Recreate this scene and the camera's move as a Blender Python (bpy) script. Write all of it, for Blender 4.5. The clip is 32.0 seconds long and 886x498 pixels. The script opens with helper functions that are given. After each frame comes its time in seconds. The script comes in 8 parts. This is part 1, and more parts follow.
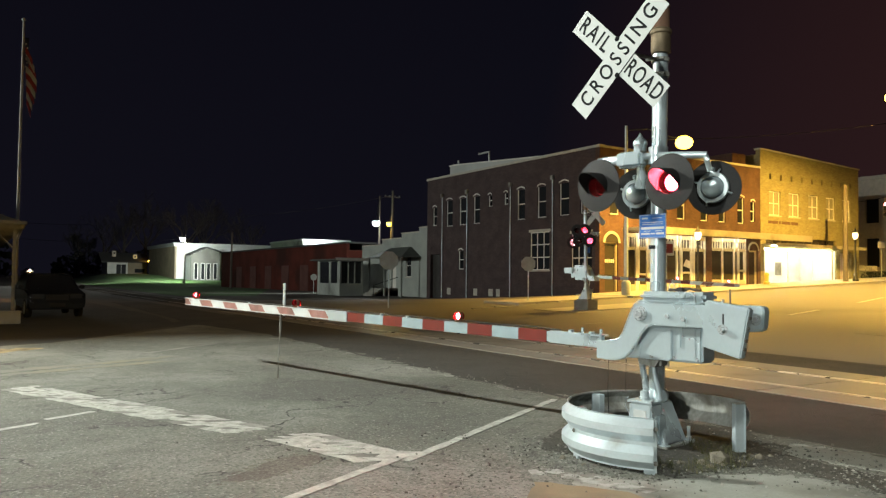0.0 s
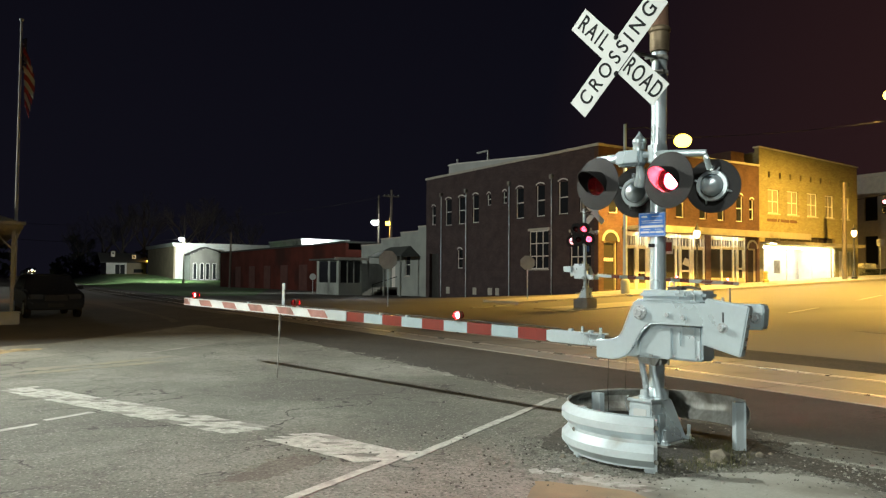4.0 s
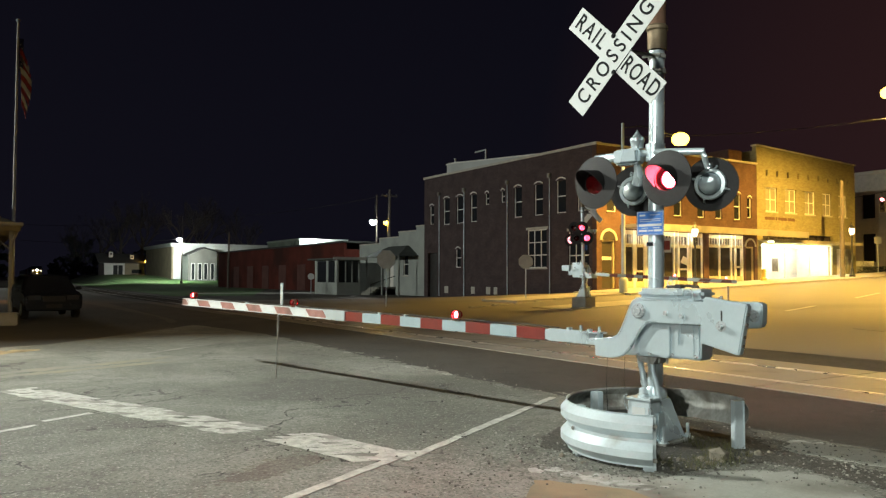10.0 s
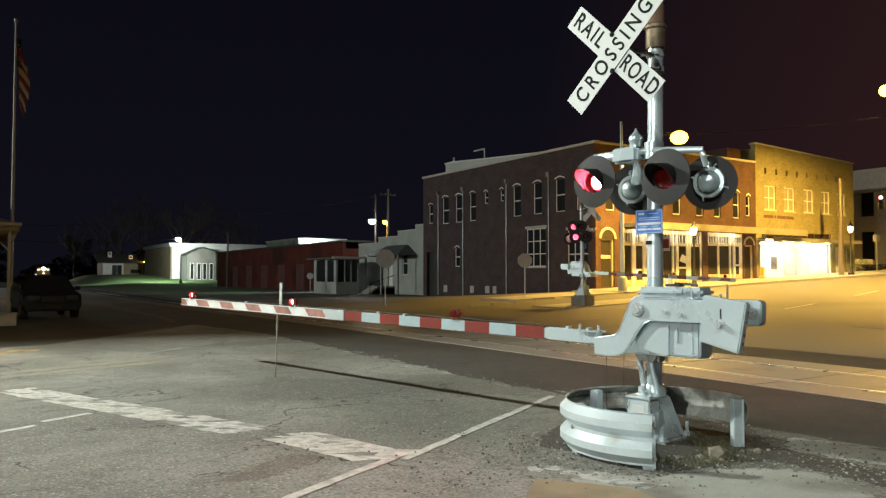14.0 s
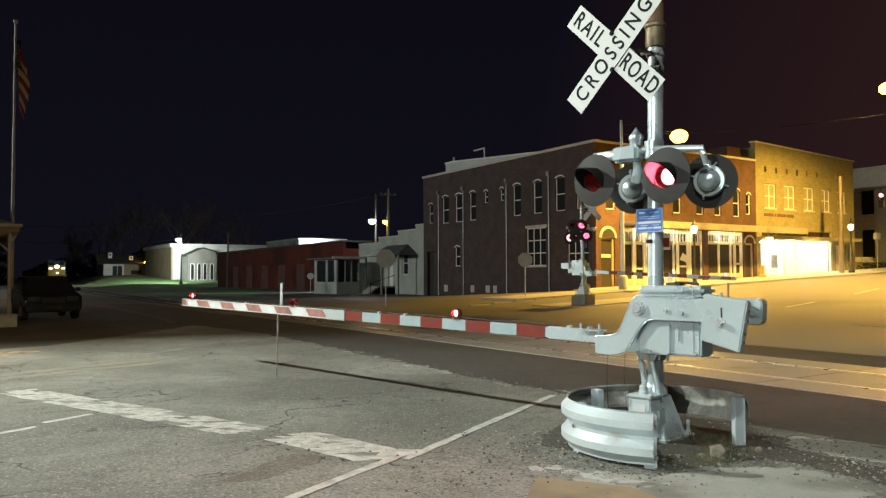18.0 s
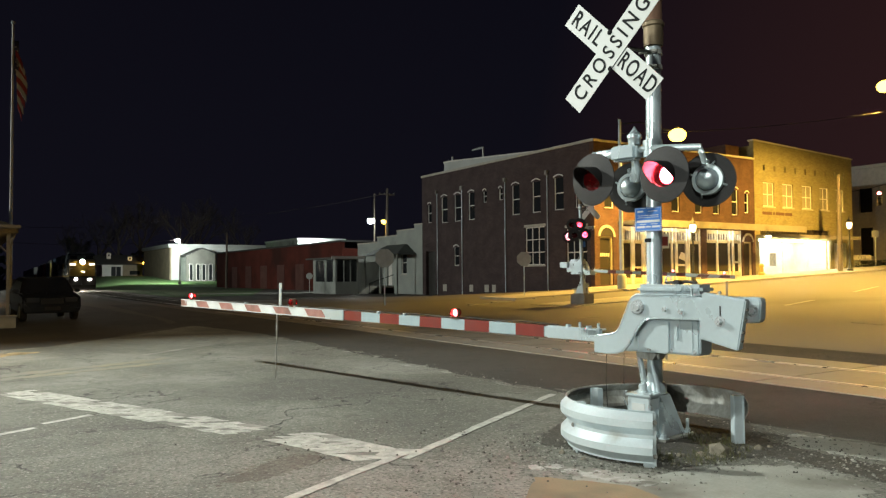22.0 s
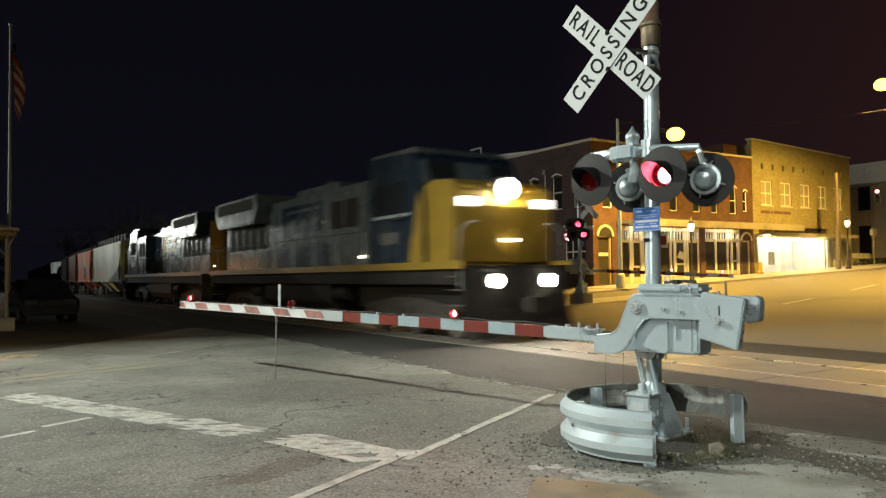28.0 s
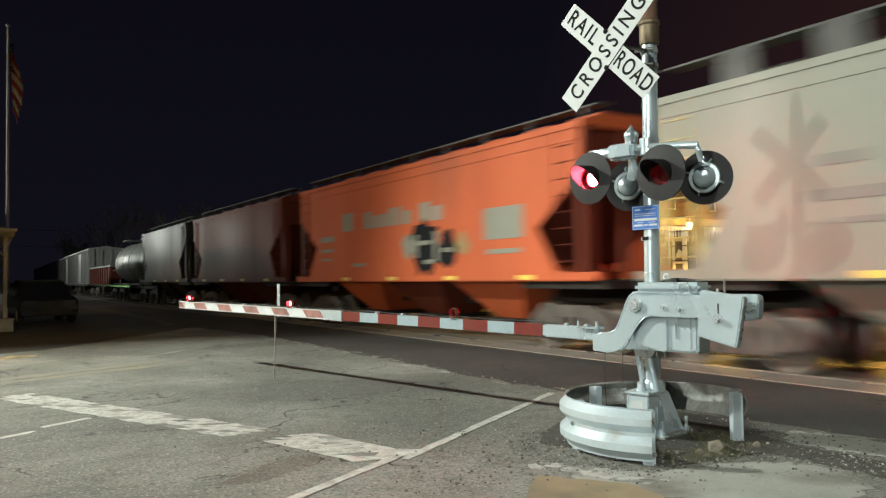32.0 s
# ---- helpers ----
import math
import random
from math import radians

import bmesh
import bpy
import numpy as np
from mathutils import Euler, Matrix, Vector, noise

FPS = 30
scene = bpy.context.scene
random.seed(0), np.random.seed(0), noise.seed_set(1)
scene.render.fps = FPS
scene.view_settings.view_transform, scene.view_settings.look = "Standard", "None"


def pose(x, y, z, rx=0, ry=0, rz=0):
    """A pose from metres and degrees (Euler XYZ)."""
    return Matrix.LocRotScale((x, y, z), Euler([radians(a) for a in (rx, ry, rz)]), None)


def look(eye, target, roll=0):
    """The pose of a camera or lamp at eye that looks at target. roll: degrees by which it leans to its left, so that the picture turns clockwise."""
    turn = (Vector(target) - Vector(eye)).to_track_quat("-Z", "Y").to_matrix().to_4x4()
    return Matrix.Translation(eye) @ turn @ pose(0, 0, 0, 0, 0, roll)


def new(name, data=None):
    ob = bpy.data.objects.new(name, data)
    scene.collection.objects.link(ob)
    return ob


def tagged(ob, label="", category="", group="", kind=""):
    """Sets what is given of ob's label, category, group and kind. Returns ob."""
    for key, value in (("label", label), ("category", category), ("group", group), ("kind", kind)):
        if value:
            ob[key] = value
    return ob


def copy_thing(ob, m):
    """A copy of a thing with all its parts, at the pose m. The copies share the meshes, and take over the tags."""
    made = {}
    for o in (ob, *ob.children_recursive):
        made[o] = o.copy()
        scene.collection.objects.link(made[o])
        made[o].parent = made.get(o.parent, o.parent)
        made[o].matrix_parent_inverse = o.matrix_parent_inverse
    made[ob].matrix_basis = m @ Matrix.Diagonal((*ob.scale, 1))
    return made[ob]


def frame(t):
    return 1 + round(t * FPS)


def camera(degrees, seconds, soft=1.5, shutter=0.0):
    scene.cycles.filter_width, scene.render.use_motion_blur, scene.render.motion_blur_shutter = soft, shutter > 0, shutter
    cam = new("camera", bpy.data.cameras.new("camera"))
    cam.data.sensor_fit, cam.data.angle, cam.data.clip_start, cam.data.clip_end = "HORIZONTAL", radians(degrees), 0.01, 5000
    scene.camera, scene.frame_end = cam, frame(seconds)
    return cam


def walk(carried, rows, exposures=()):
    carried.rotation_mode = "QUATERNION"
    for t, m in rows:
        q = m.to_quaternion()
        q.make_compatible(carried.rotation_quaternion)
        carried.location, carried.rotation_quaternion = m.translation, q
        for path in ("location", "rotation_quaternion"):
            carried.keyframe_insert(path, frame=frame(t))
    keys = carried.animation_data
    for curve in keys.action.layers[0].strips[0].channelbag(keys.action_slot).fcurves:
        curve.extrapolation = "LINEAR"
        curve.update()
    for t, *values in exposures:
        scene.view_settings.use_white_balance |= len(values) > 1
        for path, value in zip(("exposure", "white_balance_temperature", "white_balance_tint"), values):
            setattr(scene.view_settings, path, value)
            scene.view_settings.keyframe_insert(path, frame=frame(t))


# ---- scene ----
cam = camera(60.0, 32.0, soft=1.3, shutter=0.85)
walk(cam, [
    (0, look((-0.000, -0.000, 1.500), (5.274, 8.487, 1.891), 0.600)),
    (1, look((0.002, 0.004, 1.500), (5.279, 8.489, 1.888), 0.563)),
    (2, look((0.004, 0.003, 1.501), (5.281, 8.488, 1.886), 0.493)),
    (3, look((0.003, 0.010, 1.501), (5.285, 8.492, 1.883), 0.437)),
    (6, look((0.003, 0.011, 1.500), (5.289, 8.492, 1.876), 0.340)),
    (7, look((0.005, 0.015, 1.501), (5.293, 8.494, 1.874), 0.293)),
    (8, look((0.007, 0.014, 1.499), (5.301, 8.489, 1.874), 0.250)),
    (9, look((0.005, 0.011, 1.500), (5.306, 8.482, 1.875), 0.224)),
    (10, look((0.005, 0.014, 1.501), (5.310, 8.482, 1.872), 0.185)),
    (11, look((0.005, 0.010, 1.500), (5.311, 8.478, 1.870), 0.130)),
    (12, look((0.005, 0.012, 1.501), (5.315, 8.478, 1.863), 0.106)),
    (13, look((0.001, 0.012, 1.501), (5.316, 8.475, 1.861), 0.068)),
    (14, look((0.005, 0.014, 1.501), (5.321, 8.476, 1.860), 0.022)),
    (17, look((0.007, 0.018, 1.500), (5.321, 8.481, 1.857), -0.133)),
    (18, look((0.005, 0.017, 1.501), (5.318, 8.481, 1.855), -0.199)),
    (19, look((0.004, 0.015, 1.500), (5.320, 8.477, 1.852), -0.255)),
    (20, look((0.003, 0.015, 1.501), (5.325, 8.474, 1.853), -0.284)),
    (21, look((0.001, 0.013, 1.500), (5.325, 8.470, 1.852), -0.332)),
    (22, look((0.003, 0.015, 1.502), (5.330, 8.472, 1.849), -0.408)),
    (23, look((0.002, 0.014, 1.501), (5.331, 8.469, 1.846), -0.460)),
    (24, look((0.003, 0.016, 1.500), (5.334, 8.469, 1.841), -0.498)),
    (25, look((0.005, 0.017, 1.504), (5.338, 8.470, 1.844), -0.586)),
    (28, look((-0.002, 0.011, 1.508), (5.339, 8.458, 1.858), -0.709)),
    (29, look((-0.004, 0.013, 1.509), (5.344, 8.456, 1.859), -0.758)),
    (30, look((-0.006, 0.016, 1.508), (5.346, 8.456, 1.855), -0.803)),
    (31, look((0.002, 0.017, 1.505), (5.352, 8.459, 1.851), -0.851)),
    (32, look((-0.003, 0.013, 1.506), (5.352, 8.452, 1.846), -0.905)),
], exposures=[(0, 0.12), (25, 0.12), (27.4, 0.0), (28, -0.22), (28.6, 0.1), (29, 0.25), (30, 0.4), (31, 0.18), (32, 0.12)])

# ---- night sky and lamps ----
world = bpy.data.worlds.new("night_sky")
scene.world = world
world.use_nodes = True
wn = world.node_tree
bg = wn.nodes["Background"]
tc = wn.nodes.new("ShaderNodeTexCoord")
sep = wn.nodes.new("ShaderNodeSeparateXYZ")
wn.links.new(tc.outputs["Generated"], sep.inputs[0])
ramp = wn.nodes.new("ShaderNodeValToRGB")
ramp.color_ramp.elements[0].position = 0.0
ramp.color_ramp.elements[0].color = (0.0047, 0.0045, 0.0082, 1)
ramp.color_ramp.elements[1].position = 0.6
ramp.color_ramp.elements[1].color = (0.0028, 0.0026, 0.0052, 1)
wn.links.new(sep.outputs["Z"], ramp.inputs[0])
# lens glare of the sodium lamps, put into the sky's colour towards the main street
lamp_glare = wn.nodes.new("ShaderNodeValToRGB")
lamp_glare.color_ramp.elements[0].position = 0.62
lamp_glare.color_ramp.elements[0].color = (0, 0, 0, 1)
lamp_glare.color_ramp.elements[1].position = 1.0
lamp_glare.color_ramp.elements[1].color = (0.0230, 0.0068, 0.0026, 1)
wn.links.new(sep.outputs["X"], lamp_glare.inputs[0])
add = wn.nodes.new("ShaderNodeMixRGB")
add.blend_type = "ADD"
add.inputs[0].default_value = 1.0
wn.links.new(ramp.outputs[0], add.inputs[1])
wn.links.new(lamp_glare.outputs[0], add.inputs[2])
wn.links.new(add.outputs[0], bg.inputs["Color"])
bg.inputs["Strength"].default_value = 1.0

WHITE_LAMP = (0.955, 1.0, 0.90)
SODIUM = (1.0, 0.575, 0.10)


def lamp(name, at, watts, color, radius=0.15):
    data = bpy.data.lights.new(name, "POINT")
    data.energy, data.color, data.shadow_soft_size = watts, color, radius
    ob = new(name, data)
    ob.location = at
    return ob


def down_lamp(name, at, watts, color, degrees=150, radius=0.15, target=None):
    data = bpy.data.lights.new(name, "SPOT")
    data.energy, data.color, data.shadow_soft_size = watts, color, radius
    data.spot_size, data.spot_blend = radians(degrees), 0.6
    ob = new(name, data)
    ob.matrix_world = look(at, target or (at[0] + 0.01, at[1], 0))
    return ob


# white street lamp over the lot entrance, one behind the camera, and a lower one farther back
down_lamp("street_lamp_light_lot", (-10.0, 22.5, 13.0), 38000, WHITE_LAMP, 58, 0.16, (3.0, 10.2, 0)).data.spot_blend = 1.0
down_lamp("street_lamp_light_near", (-4.0, -3.3, 12.0), 5600, WHITE_LAMP, 92, 0.3, (3.2, 8.5, 0)).data.spot_blend = 1.0
down_lamp("street_lamp_light_far", (-30.0, -4.0, 8.2), 24000, WHITE_LAMP, 46, 0.3, (8.0, 3.2, 1.5)).data.spot_blend = 1.0
# sodium street lamps over the main street
down_lamp("sodium_light_corner", (32.0, 27.5, 8.6), 13500, SODIUM, 165, 0.2)
down_lamp("sodium_light_street", (45.9, 24.0, 12.25), 24000, SODIUM, 165, 0.2)
# yard lamps beyond the track
down_lamp("yard_light_warehouse", (29.75, 128.0, 7.2), 20000, (0.92, 1.0, 0.92), 140, 0.2, (28.0, 150.0, 0.0))
down_lamp("yard_light_grey", (33.5, 66.2, 6.6), 2600, (0.9, 1.0, 0.95), 120, 0.2, (27.5, 65.0, 0.0))
lamp("wall_light_white", (50.5, 120.0, 7.0), 2200, (0.9, 1.0, 0.95), 0.15)
lamp("yard_light_amber", (42.0, 79.6, 7.8), 1500, SODIUM, 0.2)
# floodlight behind the depot, on the cars
down_lamp("floodlight_yard", (-1.0, 118.0, 9.0), 4200, WHITE_LAMP, 130, 0.6, (14.0, 72, 3.2))
# and a lower one nearer the depot's end
down_lamp("floodlight_depot", (-0.6, 88.0, 6.5), 1400, WHITE_LAMP, 36, 0.25, (9.6, 44.0, 3.4))
# added narrow beam, unseen, close to the yard floodlight, for sheen on the cars
down_lamp("car_sheen_light", (-1.0, 124.0, 8.0), 2600, WHITE_LAMP, 40, 0.3, (9.4, 66.0, 3.0))
# added lamp, unseen, over the depot's roof on to the walls beyond the track
down_lamp("added_wall_light", (-45.0, 50.0, 14.0), 62000, WHITE_LAMP, 84, 0.3, (31.0, 58.0, 4.0)).data.spot_blend = 1.0
# unseen amber lamps for the amber-lit ground: before the depot, and under its roof
lamp("amber_lot_light", (-3.2, 18.2, 3.1), 620, SODIUM, 0.08)
down_lamp("depot_back_light", (0.9, 57.0, 2.6), 650, (1.0, 0.42, 0.10), 46, 0.1, (3.8, 51.0, 0.0))

lamp("porch_light", (33.9, 175.2, 4.7), 420, SODIUM, 0.1)

# ---- materials ----
def mat(name, c1, c2=None, rough=0.7, metal=0.0, scale=4.0, fine=60.0, bump=0.15, contrast=0.25, stain=None, stain_at=0.62,
        rand=0.0, spec=0.5, depth=0.004, gloss_var=0.15, streak=1.0):
    """Two scales of noise between two colours, optional stains, fine relief and uneven gloss."""
    m = bpy.data.materials.new(name)
    m.use_nodes = True
    nt = m.node_tree
    n, l = nt.nodes, nt.links
    b = n["Principled BSDF"]
    b.inputs["Metallic"].default_value = metal
    b.inputs["Specular IOR Level"].default_value = spec
    co = n.new("ShaderNodeTexCoord")
    mp = n.new("ShaderNodeMapping")
    mp.inputs["Scale"].default_value = (1, 1, streak)
    l.new(co.outputs["Object"], mp.inputs["Vector"])
    big, small = n.new("ShaderNodeTexNoise"), n.new("ShaderNodeTexNoise")
    for t, s, d in ((big, scale, 5), (small, fine, 3)):
        t.inputs["Scale"].default_value, t.inputs["Detail"].default_value = s, d
        l.new(mp.outputs["Vector"], t.inputs["Vector"])
    mixf = n.new("ShaderNodeMath")
    mixf.operation = "MULTIPLY_ADD"
    l.new(small.outputs["Fac"], mixf.inputs[0])
    mixf.inputs[1].default_value = 0.5
    l.new(big.outputs["Fac"], mixf.inputs[2])
    rg = n.new("ShaderNodeMapRange")
    rg.inputs["From Min"].default_value, rg.inputs["From Max"].default_value = 0.75 - contrast, 0.75 + contrast
    l.new(mixf.outputs[0], rg.inputs["Value"])
    mix = n.new("ShaderNodeMixRGB")
    mix.inputs[1].default_value = (*c1, 1)
    mix.inputs[2].default_value = (*(c2 or tuple(0.72 * x for x in c1)), 1)
    l.new(rg.outputs[0], mix.inputs[0])
    out = mix.outputs[0]
    if stain:
        st = n.new("ShaderNodeTexNoise")
        st.inputs["Scale"].default_value, st.inputs["Detail"].default_value = scale * 0.35, 6
        l.new(mp.outputs["Vector"], st.inputs["Vector"])
        sr = n.new("ShaderNodeMapRange")
        sr.inputs["From Min"].default_value, sr.inputs["From Max"].default_value = stain_at - 0.06, stain_at + 0.08
        l.new(st.outputs["Fac"], sr.inputs["Value"])
        sm = n.new("ShaderNodeMixRGB")
        l.new(sr.outputs[0], sm.inputs[0])
        l.new(out, sm.inputs[1])
        sm.inputs[2].default_value = (*stain, 1)
        out = sm.outputs[0]
    if rand:
        oi = n.new("ShaderNodeObjectInfo")
        hv = n.new("ShaderNodeHueSaturation")
        vr = n.new("ShaderNodeMapRange")
        vr.inputs["To Min"].default_value, vr.inputs["To Max"].default_value = 1 - rand, 1 + rand
        l.new(oi.outputs["Random"], vr.inputs["Value"])
        l.new(vr.outputs[0], hv.inputs["Value"])
        l.new(out, hv.inputs["Color"])
        out = hv.outputs[0]
    l.new(out, b.inputs["Base Color"])
    gr = n.new("ShaderNodeMapRange")
    gr.inputs["To Min"].default_value, gr.inputs["To Max"].default_value = max(0.03, rough - gloss_var), min(1, rough + gloss_var)
    l.new(big.outputs["Fac"], gr.inputs["Value"])
    l.new(gr.outputs[0], b.inputs["Roughness"])
    if bump:
        bp = n.new("ShaderNodeBump")
        bp.inputs["Strength"].default_value, bp.inputs["Distance"].default_value = bump, depth
        l.new(mixf.outputs[0], bp.inputs["Height"])
        l.new(bp.outputs[0], b.inputs["Normal"])
    return m


def glow(name, color, strength):
    m = bpy.data.materials.new(name)
    m.use_nodes = True
    b = m.node_tree.nodes["Principled BSDF"]
    b.inputs["Base Color"].default_value = (*color, 1)
    b.inputs["Emission Color"].default_value = (*color, 1)
    b.inputs["Emission Strength"].default_value = strength
    return m


def glass(name, tint=(0.02, 0.022, 0.025), rough=0.06):
    m = bpy.data.materials.new(name)
    m.use_nodes = True
    n, l = m.node_tree.nodes, m.node_tree.links
    b = n["Principled BSDF"]
    b.inputs["Base Color"].default_value = (*tint, 1)
    b.inputs["Roughness"].default_value = rough
    no, bp = n.new("ShaderNodeTexNoise"), n.new("ShaderNodeBump")
    no.inputs["Scale"].default_value = 1.4
    bp.inputs["Strength"].default_value, bp.inputs["Distance"].default_value = 0.05, 0.02
    l.new(no.outputs["Fac"], bp.inputs["Height"])
    l.new(bp.outputs[0], b.inputs["Normal"])
    return m


def clear(name, color, gloss=0.12, body=None):
    """Thin coloured glass that lets light through."""
    m = bpy.data.materials.new(name)
    m.use_nodes = True
    n, l = m.node_tree.nodes, m.node_tree.links
    n.remove(n["Principled BSDF"])
    tr, gl, mx = n.new("ShaderNodeBsdfTransparent"), n.new("ShaderNodeBsdfGlossy"), n.new("ShaderNodeMixShader")
    tr.inputs[0].default_value = (*color, 1)
    gl.inputs["Roughness"].default_value = 0.15
    mx.inputs[0].default_value = gloss
    l.new(tr.outputs[0], mx.inputs[1])
    l.new(gl.outputs[0], mx.inputs[2])
    out = mx.outputs[0]
    if body:
        df, m2 = n.new("ShaderNodeBsdfDiffuse"), n.new("ShaderNodeMixShader")
        df.inputs[0].default_value = (*body, 1)
        m2.inputs[0].default_value = 0.16
        l.new(out, m2.inputs[1])
        l.new(df.outputs[0], m2.inputs[2])
        out = m2.outputs[0]
    l.new(out, n["Material Output"].inputs[0])
    return m


def brickwork(name, c1, c2, mortar, rough=0.85, bump=0.6):
    m = mat(name, c1, c2, rough, scale=1.2, fine=30, bump=0)
    n, l = m.node_tree.nodes, m.node_tree.links
    b = n["Principled BSDF"]
    src = b.inputs["Base Color"].links[0].from_socket
    co = n.new("ShaderNodeTexCoord")
    sp, cb, ad = n.new("ShaderNodeSeparateXYZ"), n.new("ShaderNodeCombineXYZ"), n.new("ShaderNodeMath")
    l.new(co.outputs["Object"], sp.inputs[0])
    l.new(sp.outputs["X"], ad.inputs[0])
    l.new(sp.outputs["Y"], ad.inputs[1])
    l.new(ad.outputs[0], cb.inputs["X"])
    l.new(sp.outputs["Z"], cb.inputs["Y"])
    br = n.new("ShaderNodeTexBrick")
    br.inputs["Scale"].default_value = 1.0
    br.inputs["Brick Width"].default_value, br.inputs["Row Height"].default_value = 0.215, 0.075
    br.inputs["Mortar Size"].default_value = 0.006
    br.inputs["Mortar"].default_value = (*mortar, 1)
    br.inputs["Color2"].default_value = (0.75, 0.72, 0.7, 1)
    l.new(cb.outputs[0], br.inputs["Vector"])
    mu = n.new("ShaderNodeMixRGB")
    mu.blend_type = "MULTIPLY"
    mu.inputs[0].default_value = 1.0
    br.inputs["Color1"].default_value = (1, 1, 1, 1)
    l.new(src, mu.inputs[1])
    l.new(br.outputs["Color"], mu.inputs[2])
    l.new(mu.outputs[0], b.inputs["Base Color"])
    bp = n.new("ShaderNodeBump")
    bp.inputs["Strength"].default_value, bp.inputs["Distance"].default_value = bump, 0.01
    bp.invert = True
    l.new(br.outputs["Fac"], bp.inputs["Height"])
    l.new(bp.outputs[0], b.inputs["Normal"])
    return m


def rough_ground(name, c1, c2, chip, tar, patch=0.8, bump=1.0, crack=0.55):
    """Worn paving: wide patches, mid-size mottling, pale and dark stone chips, and wandering cracks."""
    m = mat(name, c1, c2, 0.88, scale=patch, fine=9.0, bump=0, contrast=0.3)
    n, l = m.node_tree.nodes, m.node_tree.links
    b = n["Principled BSDF"]
    out = b.inputs["Base Color"].links[0].from_socket
    co = n.new("ShaderNodeTexCoord")
    chips, grains = n.new("ShaderNodeTexVoronoi"), n.new("ShaderNodeTexNoise")
    chips.inputs["Scale"].default_value = 62
    grains.inputs["Scale"].default_value, grains.inputs["Detail"].default_value = 30, 8
    warp, line, where = n.new("ShaderNodeTexNoise"), n.new("ShaderNodeTexVoronoi"), n.new("ShaderNodeTexNoise")
    warp.inputs["Scale"].default_value, warp.inputs["Detail"].default_value = 2.2, 5
    where.inputs["Scale"].default_value, where.inputs["Detail"].default_value = 0.55, 2
    line.feature = "DISTANCE_TO_EDGE"
    line.inputs["Scale"].default_value = 0.62
    for t in (chips, grains, warp, where):
        l.new(co.outputs["Object"], t.inputs["Vector"])
    bend = n.new("ShaderNodeMixRGB")
    bend.blend_type = "ADD"
    bend.inputs[0].default_value = 0.8
    l.new(co.outputs["Object"], bend.inputs[1])
    l.new(warp.outputs["Color"], bend.inputs[2])
    l.new(bend.outputs[0], line.inputs["Vector"])

    def ranged(src, a, b2, lo=0.0, hi=1.0):
        r = n.new("ShaderNodeMapRange")
        r.inputs["From Min"].default_value, r.inputs["From Max"].default_value = a, b2
        r.inputs["To Min"].default_value, r.inputs["To Max"].default_value = lo, hi
        l.new(src, r.inputs["Value"])
        return r.outputs[0]

    def over(fac, base, colour):
        x = n.new("ShaderNodeMixRGB")
        l.new(fac, x.inputs[0])
        l.new(base, x.inputs[1])
        x.inputs[2].default_value = (*colour, 1)
        return x.outputs[0]

    sep_c = n.new("ShaderNodeSeparateColor")
    l.new(chips.outputs["Color"], sep_c.inputs[0])
    mottle = n.new("ShaderNodeTexNoise")
    mottle.inputs["Scale"].default_value, mottle.inputs["Detail"].default_value = 3.2, 6
    mottle.inputs["Roughness"].default_value = 0.65
    l.new(co.outputs["Object"], mottle.inputs["Vector"])
    drift = n.new("ShaderNodeTexNoise")
    drift.inputs["Scale"].default_value, drift.inputs["Detail"].default_value = 0.33, 4
    drift.inputs["Distortion"].default_value = 0.6
    l.new(co.outputs["Object"], drift.inputs["Vector"])
    out = over(ranged(drift.outputs["Fac"], 0.46, 0.64, 0, 0.7), out, tuple(1.1 * c for c in tar))
    out = over(ranged(drift.outputs["Fac"], 0.34, 0.47, 0.6, 0), out, tuple(0.72 * c for c in chip))
    out = over(ranged(mottle.outputs["Fac"], 0.50, 0.70, 0, 0.65), out, tuple(1.1 * c for c in tar))
    out = over(ranged(sep_c.outputs[0], 0.88, 0.97, 0, 0.6), out, chip)
    out = over(ranged(sep_c.outputs[1], 0.80, 0.95, 0, 0.6), out, tar)
    out = over(ranged(grains.outputs["Fac"], 0.52, 0.68, 0, 0.7), out, tar)
    gap = n.new("ShaderNodeMath")
    gap.operation = "MULTIPLY"
    l.new(ranged(line.outputs["Distance"], 0.002, 0.011, 1, 0), gap.inputs[0])
    l.new(ranged(where.outputs["Fac"], crack - 0.05, crack + 0.05), gap.inputs[1])
    out = over(gap.outputs[0], out, tuple(0.25 * c for c in tar))
    l.new(out, b.inputs["Base Color"])
    hsum = n.new("ShaderNodeMath")
    hsum.operation = "SUBTRACT"
    l.new(grains.outputs["Fac"], hsum.inputs[0])
    l.new(gap.outputs[0], hsum.inputs[1])
    bp = n.new("ShaderNodeBump")
    bp.inputs["Strength"].default_value, bp.inputs["Distance"].default_value = bump, 0.012
    l.new(hsum.outputs[0], bp.inputs["Height"])
    l.new(bp.outputs[0], b.inputs["Normal"])
    return m


ASPHALT = rough_ground("worn_asphalt", (0.098, 0.102, 0.085), (0.170, 0.175, 0.148), (0.32, 0.325, 0.295), (0.050, 0.050, 0.044), patch=0.7, crack=0.50)
ASPHALT_DARK = rough_ground("dark_asphalt", (0.025, 0.0238, 0.0205), (0.044, 0.042, 0.037), (0.060, 0.057, 0.050), (0.012, 0.0112, 0.010), patch=1.0, crack=0.62)
DIRT = mat("dark_dirt_and_gravel", (0.045, 0.040, 0.033), (0.075, 0.066, 0.054), 0.95, scale=0.4, fine=25, bump=0.6, depth=0.02, stain=(0.03, 0.032, 0.02))
